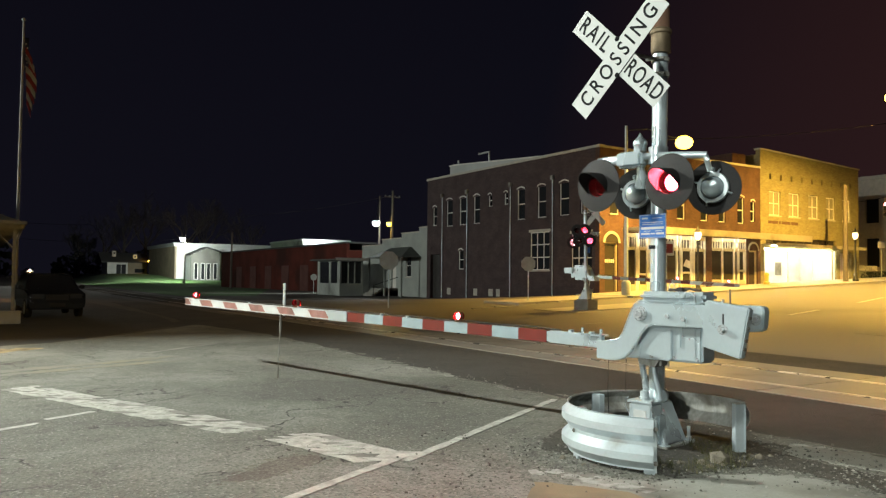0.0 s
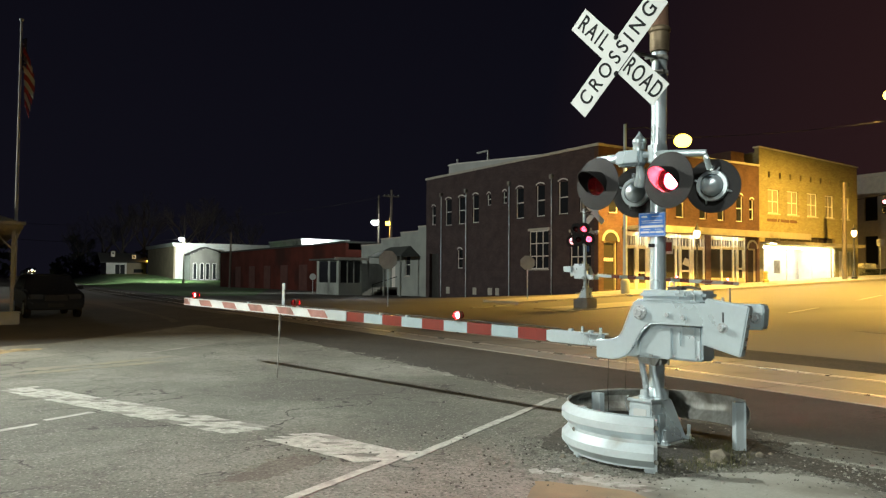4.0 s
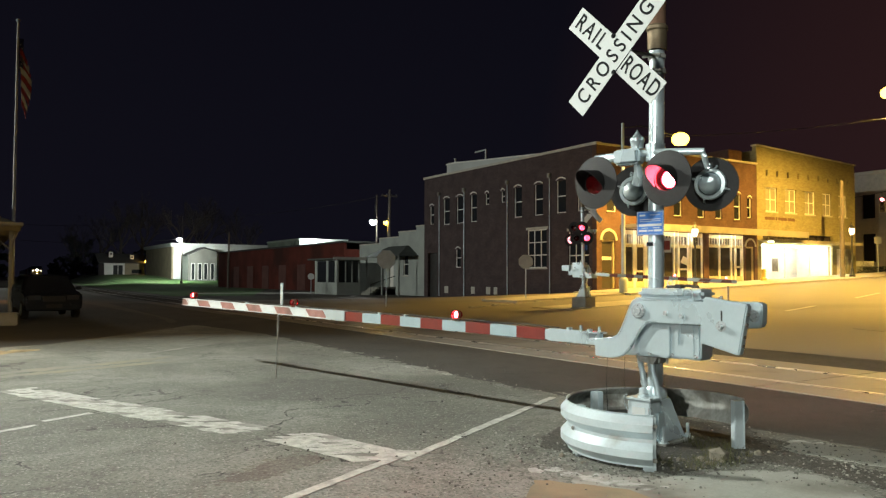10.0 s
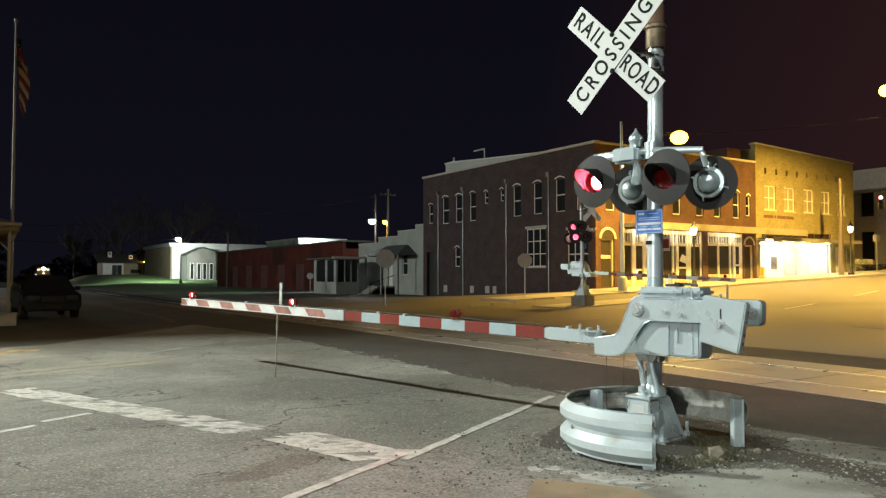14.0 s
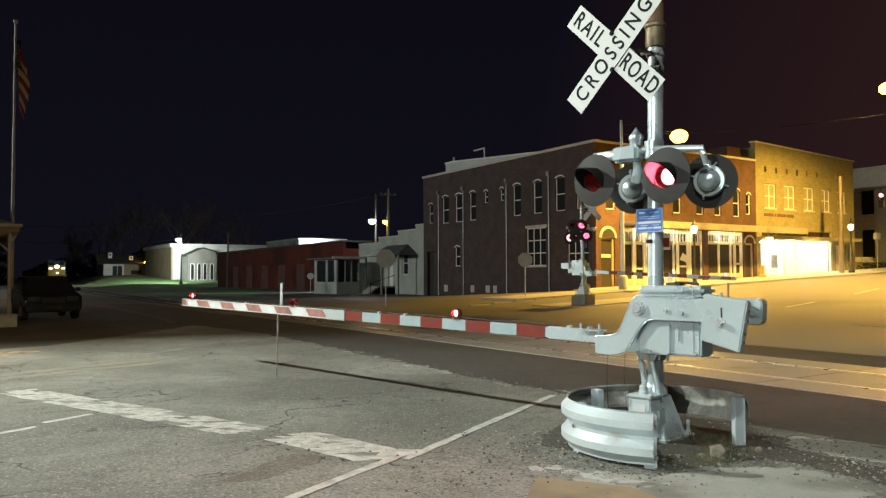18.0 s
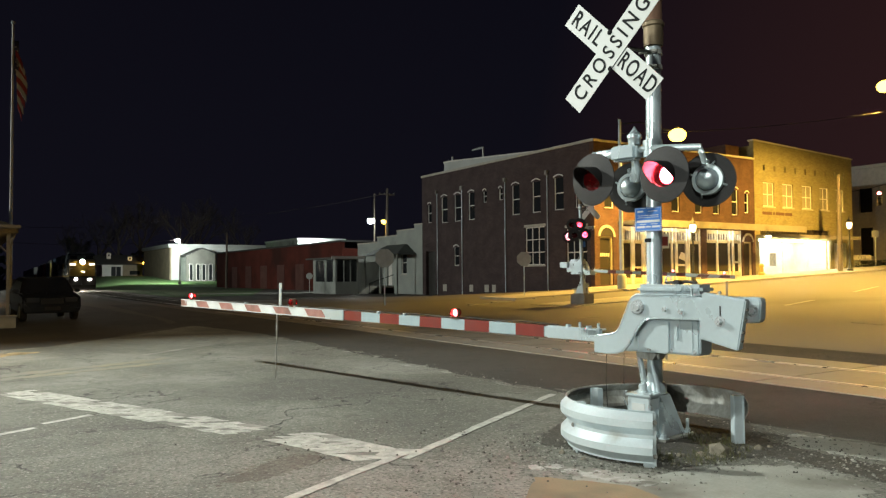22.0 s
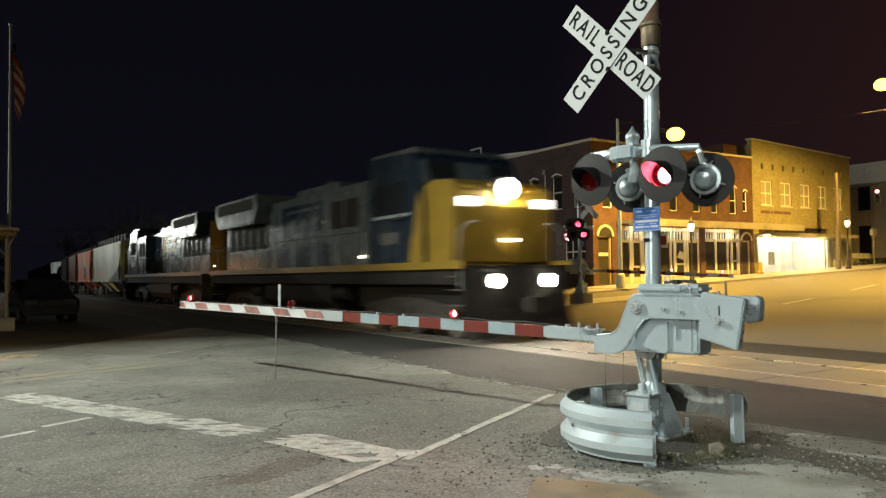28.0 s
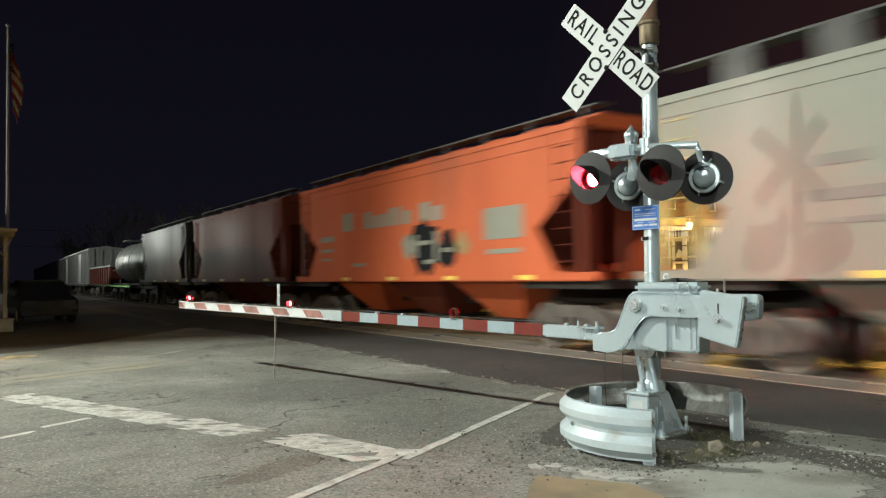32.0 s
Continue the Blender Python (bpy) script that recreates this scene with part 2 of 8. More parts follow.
SHOULDER = rough_ground("gravelly_shoulder", (0.095, 0.095, 0.080), (0.19, 0.19, 0.165), (0.33, 0.33, 0.30), (0.036, 0.035, 0.030), patch=1.6, bump=1.0, crack=0.6)
SOIL = rough_ground("dark_damp_soil", (0.040, 0.037, 0.031), (0.070, 0.066, 0.054), (0.13, 0.125, 0.11), (0.016, 0.015, 0.013), patch=3.0, bump=1.0, crack=0.9)
OIL = rough_ground("oily_brown_stain", (0.074, 0.066, 0.050), (0.125, 0.117, 0.094), (0.22, 0.215, 0.19), (0.042, 0.037, 0.028), patch=5.0, crack=0.9)
CONCRETE = mat("stained_concrete", (0.20, 0.197, 0.175), (0.29, 0.285, 0.255), 0.88, scale=1.6, fine=55, bump=0.3, stain=(0.11, 0.107, 0.095))
PATCH = rough_ground("broken_pale_paving", (0.19, 0.195, 0.175), (0.31, 0.315, 0.29), (0.40, 0.40, 0.37), (0.07, 0.068, 0.06), patch=2.0, crack=0.45)
CHALK = mat("chalky_crust", (0.42, 0.42, 0.40), (0.26, 0.26, 0.24), 0.95, scale=14, fine=70, bump=0.5, stain=(0.12, 0.115, 0.1), stain_at=0.55)
SLAB = mat("worn_smooth_paving", (0.215, 0.22, 0.195), (0.30, 0.305, 0.275), 0.9, scale=2.5, fine=50, bump=0.25, contrast=0.2, stain=(0.12, 0.115, 0.095), stain_at=0.6)
PANEL = mat("crossing_panel_concrete", (0.15, 0.135, 0.115), (0.23, 0.21, 0.18), 0.52, scale=1.8, fine=40, bump=0.3, stain=(0.075, 0.068, 0.06), rand=0.12)
SIDEWALK = mat("sidewalk_concrete", (0.28, 0.27, 0.24), (0.36, 0.35, 0.31), 0.9, scale=0.8, fine=40, bump=0.2, stain=(0.19, 0.18, 0.16))
ROAD_FAR = mat("street_asphalt", (0.11, 0.105, 0.095), (0.15, 0.145, 0.13), 0.7, scale=0.25, fine=40, bump=0.3, stain=(0.08, 0.077, 0.07))
GRASS = mat("winter_lawn", (0.040, 0.105, 0.022), (0.070, 0.135, 0.035), 0.95, scale=0.5, fine=18, bump=0.6, depth=0.03, stain=(0.07, 0.065, 0.03))
PAINT_WHITE = mat("worn_road_paint_white", (0.46, 0.46, 0.42), (0.26, 0.26, 0.24), 0.8, scale=9, fine=45, bump=0.6, contrast=0.2, stain=(0.16, 0.16, 0.143), stain_at=0.66)
PAINT_FAINT = mat("faded_road_paint", (0.25, 0.25, 0.225), (0.17, 0.17, 0.15), 0.85, scale=3, fine=35, bump=0.3, stain=(0.13, 0.13, 0.115), stain_at=0.52)
PAINT_YELLOW = mat("worn_road_paint_yellow", (0.185, 0.172, 0.108), (0.15, 0.148, 0.115), 0.85, scale=2, fine=35, bump=0.3, stain=(0.13, 0.13, 0.112), stain_at=0.47)
PAINT_AMBER = mat("yellow_lane_paint", (0.55, 0.40, 0.07), (0.40, 0.30, 0.08), 0.8, scale=2, fine=35, bump=0.3)
RAIL = mat("worn_rail_steel", (0.60, 0.56, 0.51), (0.46, 0.42, 0.38), 0.30, 0.85, scale=2, fine=60, bump=0.1)
RUST = mat("rusted_steel", (0.10, 0.055, 0.035), (0.16, 0.085, 0.05), 0.85, 0.2, scale=5, fine=50, bump=0.3)
BALLAST = mat("track_ballast", (0.075, 0.070, 0.066), (0.14, 0.13, 0.12), 0.95, scale=6, fine=22, bump=1.0, depth=0.05)
TIE = mat("creosoted_tie", (0.035, 0.028, 0.022), (0.06, 0.048, 0.038), 0.9, scale=6, fine=60, bump=0.3)

ALU = mat("aluminium_paint", (0.56, 0.655, 0.70), (0.46, 0.545, 0.585), 0.31, 0.55, scale=3, fine=40, bump=0.05, contrast=0.35, stain=(0.34, 0.35, 0.35), stain_at=0.66, streak=0.6, gloss_var=0.2)
GALV = mat("galvanised_steel", (0.52, 0.60, 0.635), (0.42, 0.485, 0.515), 0.38, 0.4, scale=7, fine=50, bump=0.06, contrast=0.35, stain=(0.30, 0.29, 0.27), stain_at=0.68, streak=1.0, gloss_var=0.2)
GALV_DIRTY = mat("weathered_galvanised_steel", (0.34, 0.35, 0.33), (0.19, 0.19, 0.175), 0.65, 0.15, scale=7, fine=40, bump=0.2, contrast=0.16, stain=(0.12, 0.105, 0.085), stain_at=0.55, streak=0.5)
STEEL = mat("bare_zinc_steel", (0.56, 0.60, 0.62), (0.40, 0.43, 0.45), 0.28, 0.5, scale=20, fine=80, bump=0.05)
BLACK = mat("black_enamel", (0.012, 0.012, 0.013), (0.022, 0.022, 0.023), 0.6, scale=6, fine=60, bump=0.05, spec=0.25)
RUBBER = mat("black_rubber", (0.018, 0.017, 0.016), None, 0.75, scale=9, fine=80, bump=0.1)
SIGN_WHITE = mat("reflective_white_sheeting", (0.45, 0.47, 0.47), (0.39, 0.41, 0.41), 0.45, scale=3, fine=60, bump=0.02, contrast=0.4)
SIGN_BLACK = mat("black_lettering", (0.012, 0.013, 0.015), None, 0.7, bump=0, spec=0.08)
ARM_WHITE = mat("white_arm_sheeting", (0.54, 0.57, 0.58), (0.42, 0.445, 0.455), 0.4, scale=5, fine=60, bump=0.03, stain=(0.40, 0.38, 0.36), stain_at=0.66)
ARM_PALE = mat("dull_white_arm_sheeting", (0.255, 0.325, 0.355), (0.205, 0.265, 0.29), 0.4, scale=5, fine=60, bump=0.03, stain=(0.26, 0.27, 0.27), stain_at=0.64)
ARM_RED = mat("red_arm_sheeting", (0.145, 0.018, 0.013), (0.11, 0.015, 0.011), 0.4, scale=5, fine=60, bump=0.03, stain=(0.2, 0.03, 0.02), stain_at=0.66)
BLUE_SIGN = mat("blue_sign_sheeting", (0.03, 0.13, 0.42), (0.025, 0.11, 0.36), 0.45, scale=4, fine=60, bump=0.02)
OCHRE = mat("dry_weeds", (0.075, 0.066, 0.026), (0.038, 0.046, 0.014), 0.95, scale=9, fine=60, bump=0)
RED_LENS = clear("red_lens_glass", (0.9, 0.10, 0.14), 0.05, (0.30, 0.012, 0.014))
HOOD = mat("matt_black_hood", (0.009, 0.0085, 0.0085), (0.013, 0.0125, 0.0125), 0.7, bump=0.05, spec=0.15)
ARM_FADED = mat("faded_red_arm_sheeting", (0.20, 0.065, 0.055), (0.30, 0.17, 0.15), 0.5, scale=6, fine=50, bump=0.03, stain=(0.14, 0.07, 0.06), stain_at=0.55)
BAFFLE = mat("matt_black_baffle", (0.0006, 0.0006, 0.0006), None, 1.0, bump=0, spec=0.0)
RED_GLOW = glow("lit_red_lamp", (1.0, 0.16, 0.22), 120.0)
RED_CORE = glow("lit_red_filament", (1.0, 0.42, 0.47), 2200.0)
RED_REAR = glow("lit_red_rear_filament", (1.0, 0.36, 0.41), 3200.0)
RED_AFAR = glow("lit_red_far_filament", (1.0, 0.12, 0.15), 26.0)
RED_SMALL = glow("lit_arm_lamp", (1.0, 0.5, 0.5), 160.0)
RED_FAR = glow("lit_far_flasher", (1.0, 0.13, 0.17), 28.0)

BRICK_DARK = brickwork("dark_red_brick", (0.078, 0.052, 0.053), (0.052, 0.036, 0.038), (0.55, 0.5, 0.48))
BRICK_FRONT = brickwork("orange_red_brick", (0.108, 0.054, 0.034), (0.075, 0.039, 0.027), (0.8, 0.75, 0.7))
BRICK_YELLOW = brickwork("cream_painted_brick", (0.28, 0.255, 0.125), (0.22, 0.20, 0.10), (0.92, 0.9, 0.88))
STONE_TRIM = mat("pale_stone_trim", (0.50, 0.47, 0.41), (0.38, 0.36, 0.32), 0.85, scale=3, fine=40, bump=0.2)
WHITE_PAINT = mat("aged_white_paint", (0.72, 0.70, 0.66), (0.58, 0.57, 0.54), 0.6, scale=2, fine=40, bump=0.08)
CANOPY = mat("dull_cream_canopy_metal", (0.30, 0.28, 0.22), (0.23, 0.215, 0.17), 0.6, scale=1.5, fine=30, bump=0.06, stain=(0.16, 0.145, 0.11), stain_at=0.6)
CREAM = mat("cream_painted_wood", (0.50, 0.43, 0.29), (0.40, 0.345, 0.23), 0.6, scale=2, fine=40, bump=0.08)
GREY_WALL = mat("grey_green_stucco", (0.36, 0.39, 0.365), (0.28, 0.305, 0.29), 0.9, scale=0.8, fine=25, bump=0.2, stain=(0.12, 0.13, 0.12))
GREY_ROOF = mat("dull_shingle_roof", (0.06, 0.068, 0.064), (0.09, 0.1, 0.095), 0.9, scale=2, fine=20, bump=0.4, depth=0.02)
METAL_WALL = mat("pale_corrugated_metal", (0.55, 0.58, 0.57), (0.42, 0.44, 0.43), 0.5, 0.2, scale=1, fine=30, bump=0.05)
TAN_WALL = mat("tan_block_wall", (0.30, 0.245, 0.165), (0.22, 0.18, 0.125), 0.9, scale=0.8, fine=25, bump=0.2)
ROOF_WHITE = mat("white_roof_metal", (0.50, 0.53, 0.52), (0.40, 0.42, 0.41), 0.5, 0.2, scale=0.6, fine=25, bump=0.05)
TAR = mat("dark_roofing", (0.03, 0.03, 0.03), (0.05, 0.05, 0.048), 0.9, scale=1, fine=25, bump=0.3)
PANE = glass("dark_window_glass")
# same glass with a paler tint that holds the dim shop light
PANE_LIT = glass("dim_shop_glass", (0.05, 0.045, 0.035), 0.05)
POLE_DARK = mat("dark_painted_iron", (0.02, 0.022, 0.022), (0.035, 0.036, 0.034), 0.5, 0.3, scale=6, fine=50, bump=0.1)
POLE_WOOD = mat("weathered_pole_wood", (0.10, 0.085, 0.068), (0.15, 0.13, 0.11), 0.9, scale=3, fine=50, bump=0.3, streak=0.15)
LAMP_WHITE = glow("lit_white_luminaire", (0.95, 1.0, 0.97), 60.0)
LAMP_SODIUM = glow("lit_sodium_luminaire", (1.0, 0.62, 0.07), 9.0)
LAMP_GLOBE = glow("lit_globe", (1.0, 0.80, 0.50), 4.0)
TUBE = glow("lit_fluorescent_tube", (1.0, 0.88, 0.58), 70.0)
TUBE_SHOP = glow("lit_shop_tube", (1.0, 0.93, 0.66), 45.0)
BARK = mat("dark_bark", (0.05, 0.042, 0.034), (0.08, 0.068, 0.055), 0.95, scale=3, fine=40, bump=0.4)
EVERGREEN = mat("dark_foliage", (0.022, 0.035, 0.014), (0.04, 0.055, 0.02), 0.9, scale=3, fine=30, bump=0)

# ---- mesh helpers ----
class Shape:
    """Gathers vertices and faces of one mesh."""

    def __init__(self):
        self.v, self.f = [], []

    def add(self, verts, faces):
        k = len(self.v)
        self.v += [tuple(p) for p in verts]
        self.f += [tuple(k + i for i in f) for f in faces]
        return self

    def box(self, x0, y0, z0, x1, y1, z1, m=None):
        p = [(x, y, z) for z in (z0, z1) for y in (y0, y1) for x in (x0, x1)]
        if m:
            p = [m @ Vector(q) for q in p]
        return self.add(p, [(0, 2, 3, 1), (4, 5, 7, 6), (0, 1, 5, 4), (2, 6, 7, 3), (0, 4, 6, 2), (1, 3, 7, 5)])

    def rod(self, a, b, r0, r1=None, n=12, cap=True):
        a, b = Vector(a), Vector(b)
        r1 = r0 if r1 is None else r1
        q = (b - a).to_track_quat("Z", "Y").to_matrix()
        ring = [(math.cos(2 * math.pi * i / n), math.sin(2 * math.pi * i / n)) for i in range(n)]
        p = [a + q @ Vector((r0 * c, r0 * s, 0)) for c, s in ring] + [b + q @ Vector((r1 * c, r1 * s, 0)) for c, s in ring]
        f = [(i, (i + 1) % n, n + (i + 1) % n, n + i) for i in range(n)]
        if cap:
            f += [tuple(reversed(range(n))), tuple(range(n, 2 * n))]
        return self.add(p, f)

    def tube(self, pts, r, n=8):
        pts = [Vector(p) for p in pts]
        rings = []
        for i, p in enumerate(pts):
            d = (pts[min(i + 1, len(pts) - 1)] - pts[max(i - 1, 0)]).normalized()
            q = d.to_track_quat("Z", "Y").to_matrix()
            rr = r[i] if isinstance(r, (list, tuple)) else r
            rings.append([p + q @ Vector((rr * math.cos(2 * math.pi * k / n), rr * math.sin(2 * math.pi * k / n), 0)) for k in range(n)])
        f = [(i * n + k, i * n + (k + 1) % n, (i + 1) * n + (k + 1) % n, (i + 1) * n + k) for i in range(len(pts) - 1) for k in range(n)]
        f += [tuple(reversed(range(n))), tuple((len(pts) - 1) * n + k for k in range(n))]
        return self.add([p for g in rings for p in g], f)

    def lathe(self, profile, m=None, n=24, close=True):
        """profile: (radius, height) pairs, turned round z."""
        p = [(r * math.cos(2 * math.pi * k / n), r * math.sin(2 * math.pi * k / n), h) for r, h in profile for k in range(n)]
        if m:
            p = [m @ Vector(q) for q in p]
        f = [(i * n + k, i * n + (k + 1) % n, (i + 1) * n + (k + 1) % n, (i + 1) * n + k) for i in range(len(profile) - 1) for k in range(n)]
        if close == "loop":
            f += [((len(profile) - 1) * n + k, (len(profile) - 1) * n + (k + 1) % n, (k + 1) % n, k) for k in range(n)]
        elif close:
            f += [tuple(reversed(range(n))), tuple((len(profile) - 1) * n + k for k in range(n))]
        return self.add(p, f)

    def prism(self, outline, y0, y1, m=None):
        """outline: (x, z) pairs counter-clockwise seen from -y, pulled from y0 to y1."""
        n = len(outline)
        p = [(x, y0, z) for x, z in outline] + [(x, y1, z) for x, z in outline]
        if m:
            p = [m @ Vector(q) for q in p]
        f = [tuple(range(n)), tuple(reversed(range(n, 2 * n)))] + [((i + 1) % n, i, n + i, n + (i + 1) % n) for i in range(n)]
        return self.add(p, f)

    def sheet(self, outline, z, thick=0.004):
        """A flat plate of the outline (x, y), its top at z."""
        n = len(outline)
        p = [(x, y, z - thick) for x, y in outline] + [(x, y, z) for x, y in outline]
        f = [tuple(range(n, 2 * n)), tuple(reversed(range(n)))] + [(i, (i + 1) % n, n + (i + 1) % n, n + i) for i in range(n)]
        return self.add(p, f)


def mesh_of(name, shape, material, smooth=False, bevel=0.0, fix=True):
    me = bpy.data.meshes.new(name)
    me.from_pydata(shape.v, [], shape.f)
    if bevel or fix:
        bm = bmesh.new()
        bm.from_mesh(me)
        if fix:
            bmesh.ops.recalc_face_normals(bm, faces=bm.faces)
        if bevel:
            sharp = [e for e in bm.edges if len(e.link_faces) == 2 and e.calc_face_angle(0) > 0.5]
            bmesh.ops.bevel(bm, geom=sharp, offset=bevel, segments=2, affect="EDGES", clamp_overlap=True)
        bm.to_mesh(me)
        bm.free()
    for mm in (material if isinstance(material, (list, tuple)) else [material]):
        me.materials.append(mm)
    if smooth:
        me.polygons.foreach_set("use_smooth", [True] * len(me.polygons))
        me.set_sharp_from_angle(angle=radians(38))
    return me


def thing(name, m=None, label="", category="", group="", kind=""):
    ob = new(name)
    ob.empty_display_size = 0.2
    if m:
        ob.matrix_world = m
    return tagged(ob, label, category, group, kind)


def part(name, shape, material, parent, label="", smooth=False, bevel=0.0, at=None):
    ob = new(name, mesh_of(name, shape, material, smooth, bevel))
    ob.parent = parent
    if at:
        ob.matrix_local = at
    return tagged(ob, label)


def solo(name, shape, material, label="", category="", group="", kind="", smooth=False, bevel=0.0, at=None):
    ob = new(name, mesh_of(name, shape, material, smooth, bevel))
    if at:
        ob.matrix_world = at
    return tagged(ob, label, category, group, kind)


def piece(name, me, parent, m):
    ob = new(name, me)
    ob.parent = parent
    ob.matrix_local = m
    return ob


rng = random.Random(7)

# ---- ground, road and track ----
def ground_z(x, y):
    fade = min(1.0, max(0.0, (49 - y) / 16))
    return 0.041 * min(max(0.0, x - 14), 60) * fade


def track_x(y):
    """Centre line of the track: straight at the crossing, then a slight bend."""
    u, run = y - 30, 60
    if u < 0:
        return 10.85
    return 10.85 + (0.043 * u * u / (2 * run) if u < run else 0.043 * (u - run / 2))


def terrain(xs, ys, lift):
    s = Shape()
    s.v = [(x, y, ground_z(x, y) + lift) for y in ys for x in xs]
    w = len(xs)
    s.f = [(j * w + i, j * w + i + 1, (j + 1) * w + i + 1, (j + 1) * w + i) for j in range(len(ys) - 1) for i in range(w - 1)]
    return s


def span(a, b, step):
    n = max(1, round((b - a) / step))
    return [a + (b - a) * i / n for i in range(n + 1)]


gx = [-900, -400, -150, -60] + span(-30, 80, 1.0) + [110, 200, 450, 1200]
gy = [-900, -400, -150, -60] + span(-30, 80, 1.0) + [100, 130, 200, 400, 800, 1800]
solo("ground", terrain(gx, gy, 0.0), DIRT, "dark bare dirt and gravel ground at night", "ground", kind="structure")


def ragged(pts, amount, step=0.35, seed=1):
    """An outline with worn, uneven edges."""
    out, r = [], random.Random(seed)
    for a, b in zip(pts, pts[1:] + pts[:1]):
        n = max(1, int(math.hypot(b[0] - a[0], b[1] - a[1]) / step))
        for i in range(n):
            x, y = a[0] + (b[0] - a[0]) * i / n, a[1] + (b[1] - a[1]) * i / n
            out.append((x + r.uniform(-amount, amount), y + r.uniform(-amount, amount)))
    return out


# the road this side of the track: worn grey asphalt, up to the dark strip along the rails
road = thing("road", None, "worn light grey asphalt road up to the railway crossing", "road", kind="structure")
outline = ragged([(-28, -9), (6.2, -9), (6.75, 3.0), (6.62, 6), (6.42, 8.5), (6.5, 12), (6.7, 16), (6.75, 20), (6.2, 24.5), (4.0, 21.5), (1.6, 18.9), (-28, 8.5)], 0.07)
part("asphalt", Shape().sheet(outline, 0.006, 0.02), ASPHALT, road, "cracked grey asphalt")
strip = ragged([(6.0, -25), (9.25, -25), (9.25, 30), (9.1, 46), (7.0, 46), (6.3, 27), (5.2, 24.2), (6.2, 19), (6.2, 10), (6.1, 6), (6.3, 2)], 0.05, seed=3)
part("asphalt", Shape().sheet(strip, 0.0035, 0.02), ASPHALT_DARK, road, "fresh dark asphalt strip beside the rails")
strip2 = ragged([(12.6, -25), (14.3, -25), (14.45, 6), (14.75, 12), (15.2, 26), (12.6, 34)], 0.06, seed=4)
part("asphalt", Shape().sheet(strip2, 0.005, 0.02), ASPHALT_DARK, road, "fresh dark asphalt strip beside the rails")
lot = ragged([(-28, 8.4), (1.7, 18.8), (5.6, 24.4), (6.2, 30), (5.5, 62), (-28, 62)], 0.1, 0.6, seed=5)
part("asphalt", Shape().sheet(lot, 0.003, 0.02), ASPHALT_DARK, road, "dark asphalt parking lot")
# crumbled pale edge where the old road meets the dark strip
er = random.Random(44)
for k in range(34):
    y = 7.3 + 0.34 * k + er.uniform(-0.12, 0.12)
    x = (6.62 if y < 8 else 6.46 if y < 12 else 6.66) + er.uniform(-0.16, 0.05)
    w, h = er.uniform(0.04, 0.14), er.uniform(0.08, 0.26)
    blob = [(x + w * math.cos(math.pi * q / 5) * er.uniform(0.6, 1.1), y + h * math.sin(math.pi * q / 5) * er.uniform(0.6, 1.1)) for q in range(10)]
    part("broken_edge", Shape().sheet(ragged(blob, 0.02, 0.06, seed=200 + k), 0.0085 + 0.0001 * k, 0.01), PATCH if k % 4 == 0 else SHOULDER, road, "crumbled pale road edge")
# shoulder under the signal mast
sh = ragged([(1.2, 4.2), (3.5, 5.55), (5.9, 6.95), (6.6, 7.2), (6.85, 3.4), (6.9, -6), (-2, -6), (-2, 2.6)], 0.08, 0.3, seed=6)
part("shoulder", Shape().sheet(sh, 0.0095, 0.02), SHOULDER, road, "grey gravelly shoulder")
patch = [(3.92, 4.69), (4.17, 4.41), (4.36, 4.06), (5.13, 3.91), (5.47, 3.69), (5.57, 3.29), (5.26, 2.9), (4.4, 2.9), (3.91, 3.76), (3.81, 4.2)]
part("concrete_patch", Shape().sheet(ragged(patch, 0.045, 0.09, seed=20), 0.0125, 0.02), SLAB, road, "worn smooth pale paving")
part("concrete_patch", Shape().sheet(ragged([(6.1, 4.1), (6.55, 4.4), (6.75, 3.7), (6.75, 2.2), (6.15, 2.6), (6.2, 3.3)], 0.045, 0.09, seed=21), 0.0125, 0.02), SLAB, road, "worn smooth pale paving")
chalk = random.Random(61)
for k in range(26):
    f = k / 25
    cx, cy = 3.86 + 0.32 * f + chalk.gauss(0, 0.045), 4.72 - 0.86 * f + chalk.gauss(0, 0.05)
    w = chalk.uniform(0.02, 0.085)
    crust = [(cx + w * math.cos(0.9 * q) * chalk.uniform(0.5, 1.3), cy + w * math.sin(0.9 * q) * chalk.uniform(0.6, 1.6)) for q in range(7)]
    part("chalky_crust", Shape().sheet(ragged(crust, 0.006, 0.03, seed=400 + k), 0.0132 + 0.0001 * k, 0.006), CHALK, road, "broken chalky crust")
soil = [(4.40, 5.45), (4.42, 4.75), (4.52, 4.2), (4.6, 4.05), (5.15, 4.05), (5.6, 3.95), (5.64, 3.6), (5.56, 3.0), (6.05, 3.2), (6.02, 3.72), (6.07, 4.26), (6.66, 4.92), (6.5, 5.6), (5.9, 6.0), (5.0, 5.9)]
part("soil", Shape().sheet(ragged(soil, 0.045, 0.09, seed=22), 0.016, 0.02), SOIL, road, "dark damp soil round the signal foot")
stain = [(1.60, 5.64), (1.78, 5.80), (1.98, 5.96), (2.18, 6.12), (2.38, 6.16), (2.52, 6.10), (2.60, 5.98), (2.46, 5.84), (2.28, 5.74), (2.07, 5.62), (1.86, 5.58)]
part("oil_stain", Shape().sheet(ragged(stain, 0.035, 0.035, seed=23), 0.0075, 0.01), OIL, road, "brown oily stain")
sr = random.Random(77)
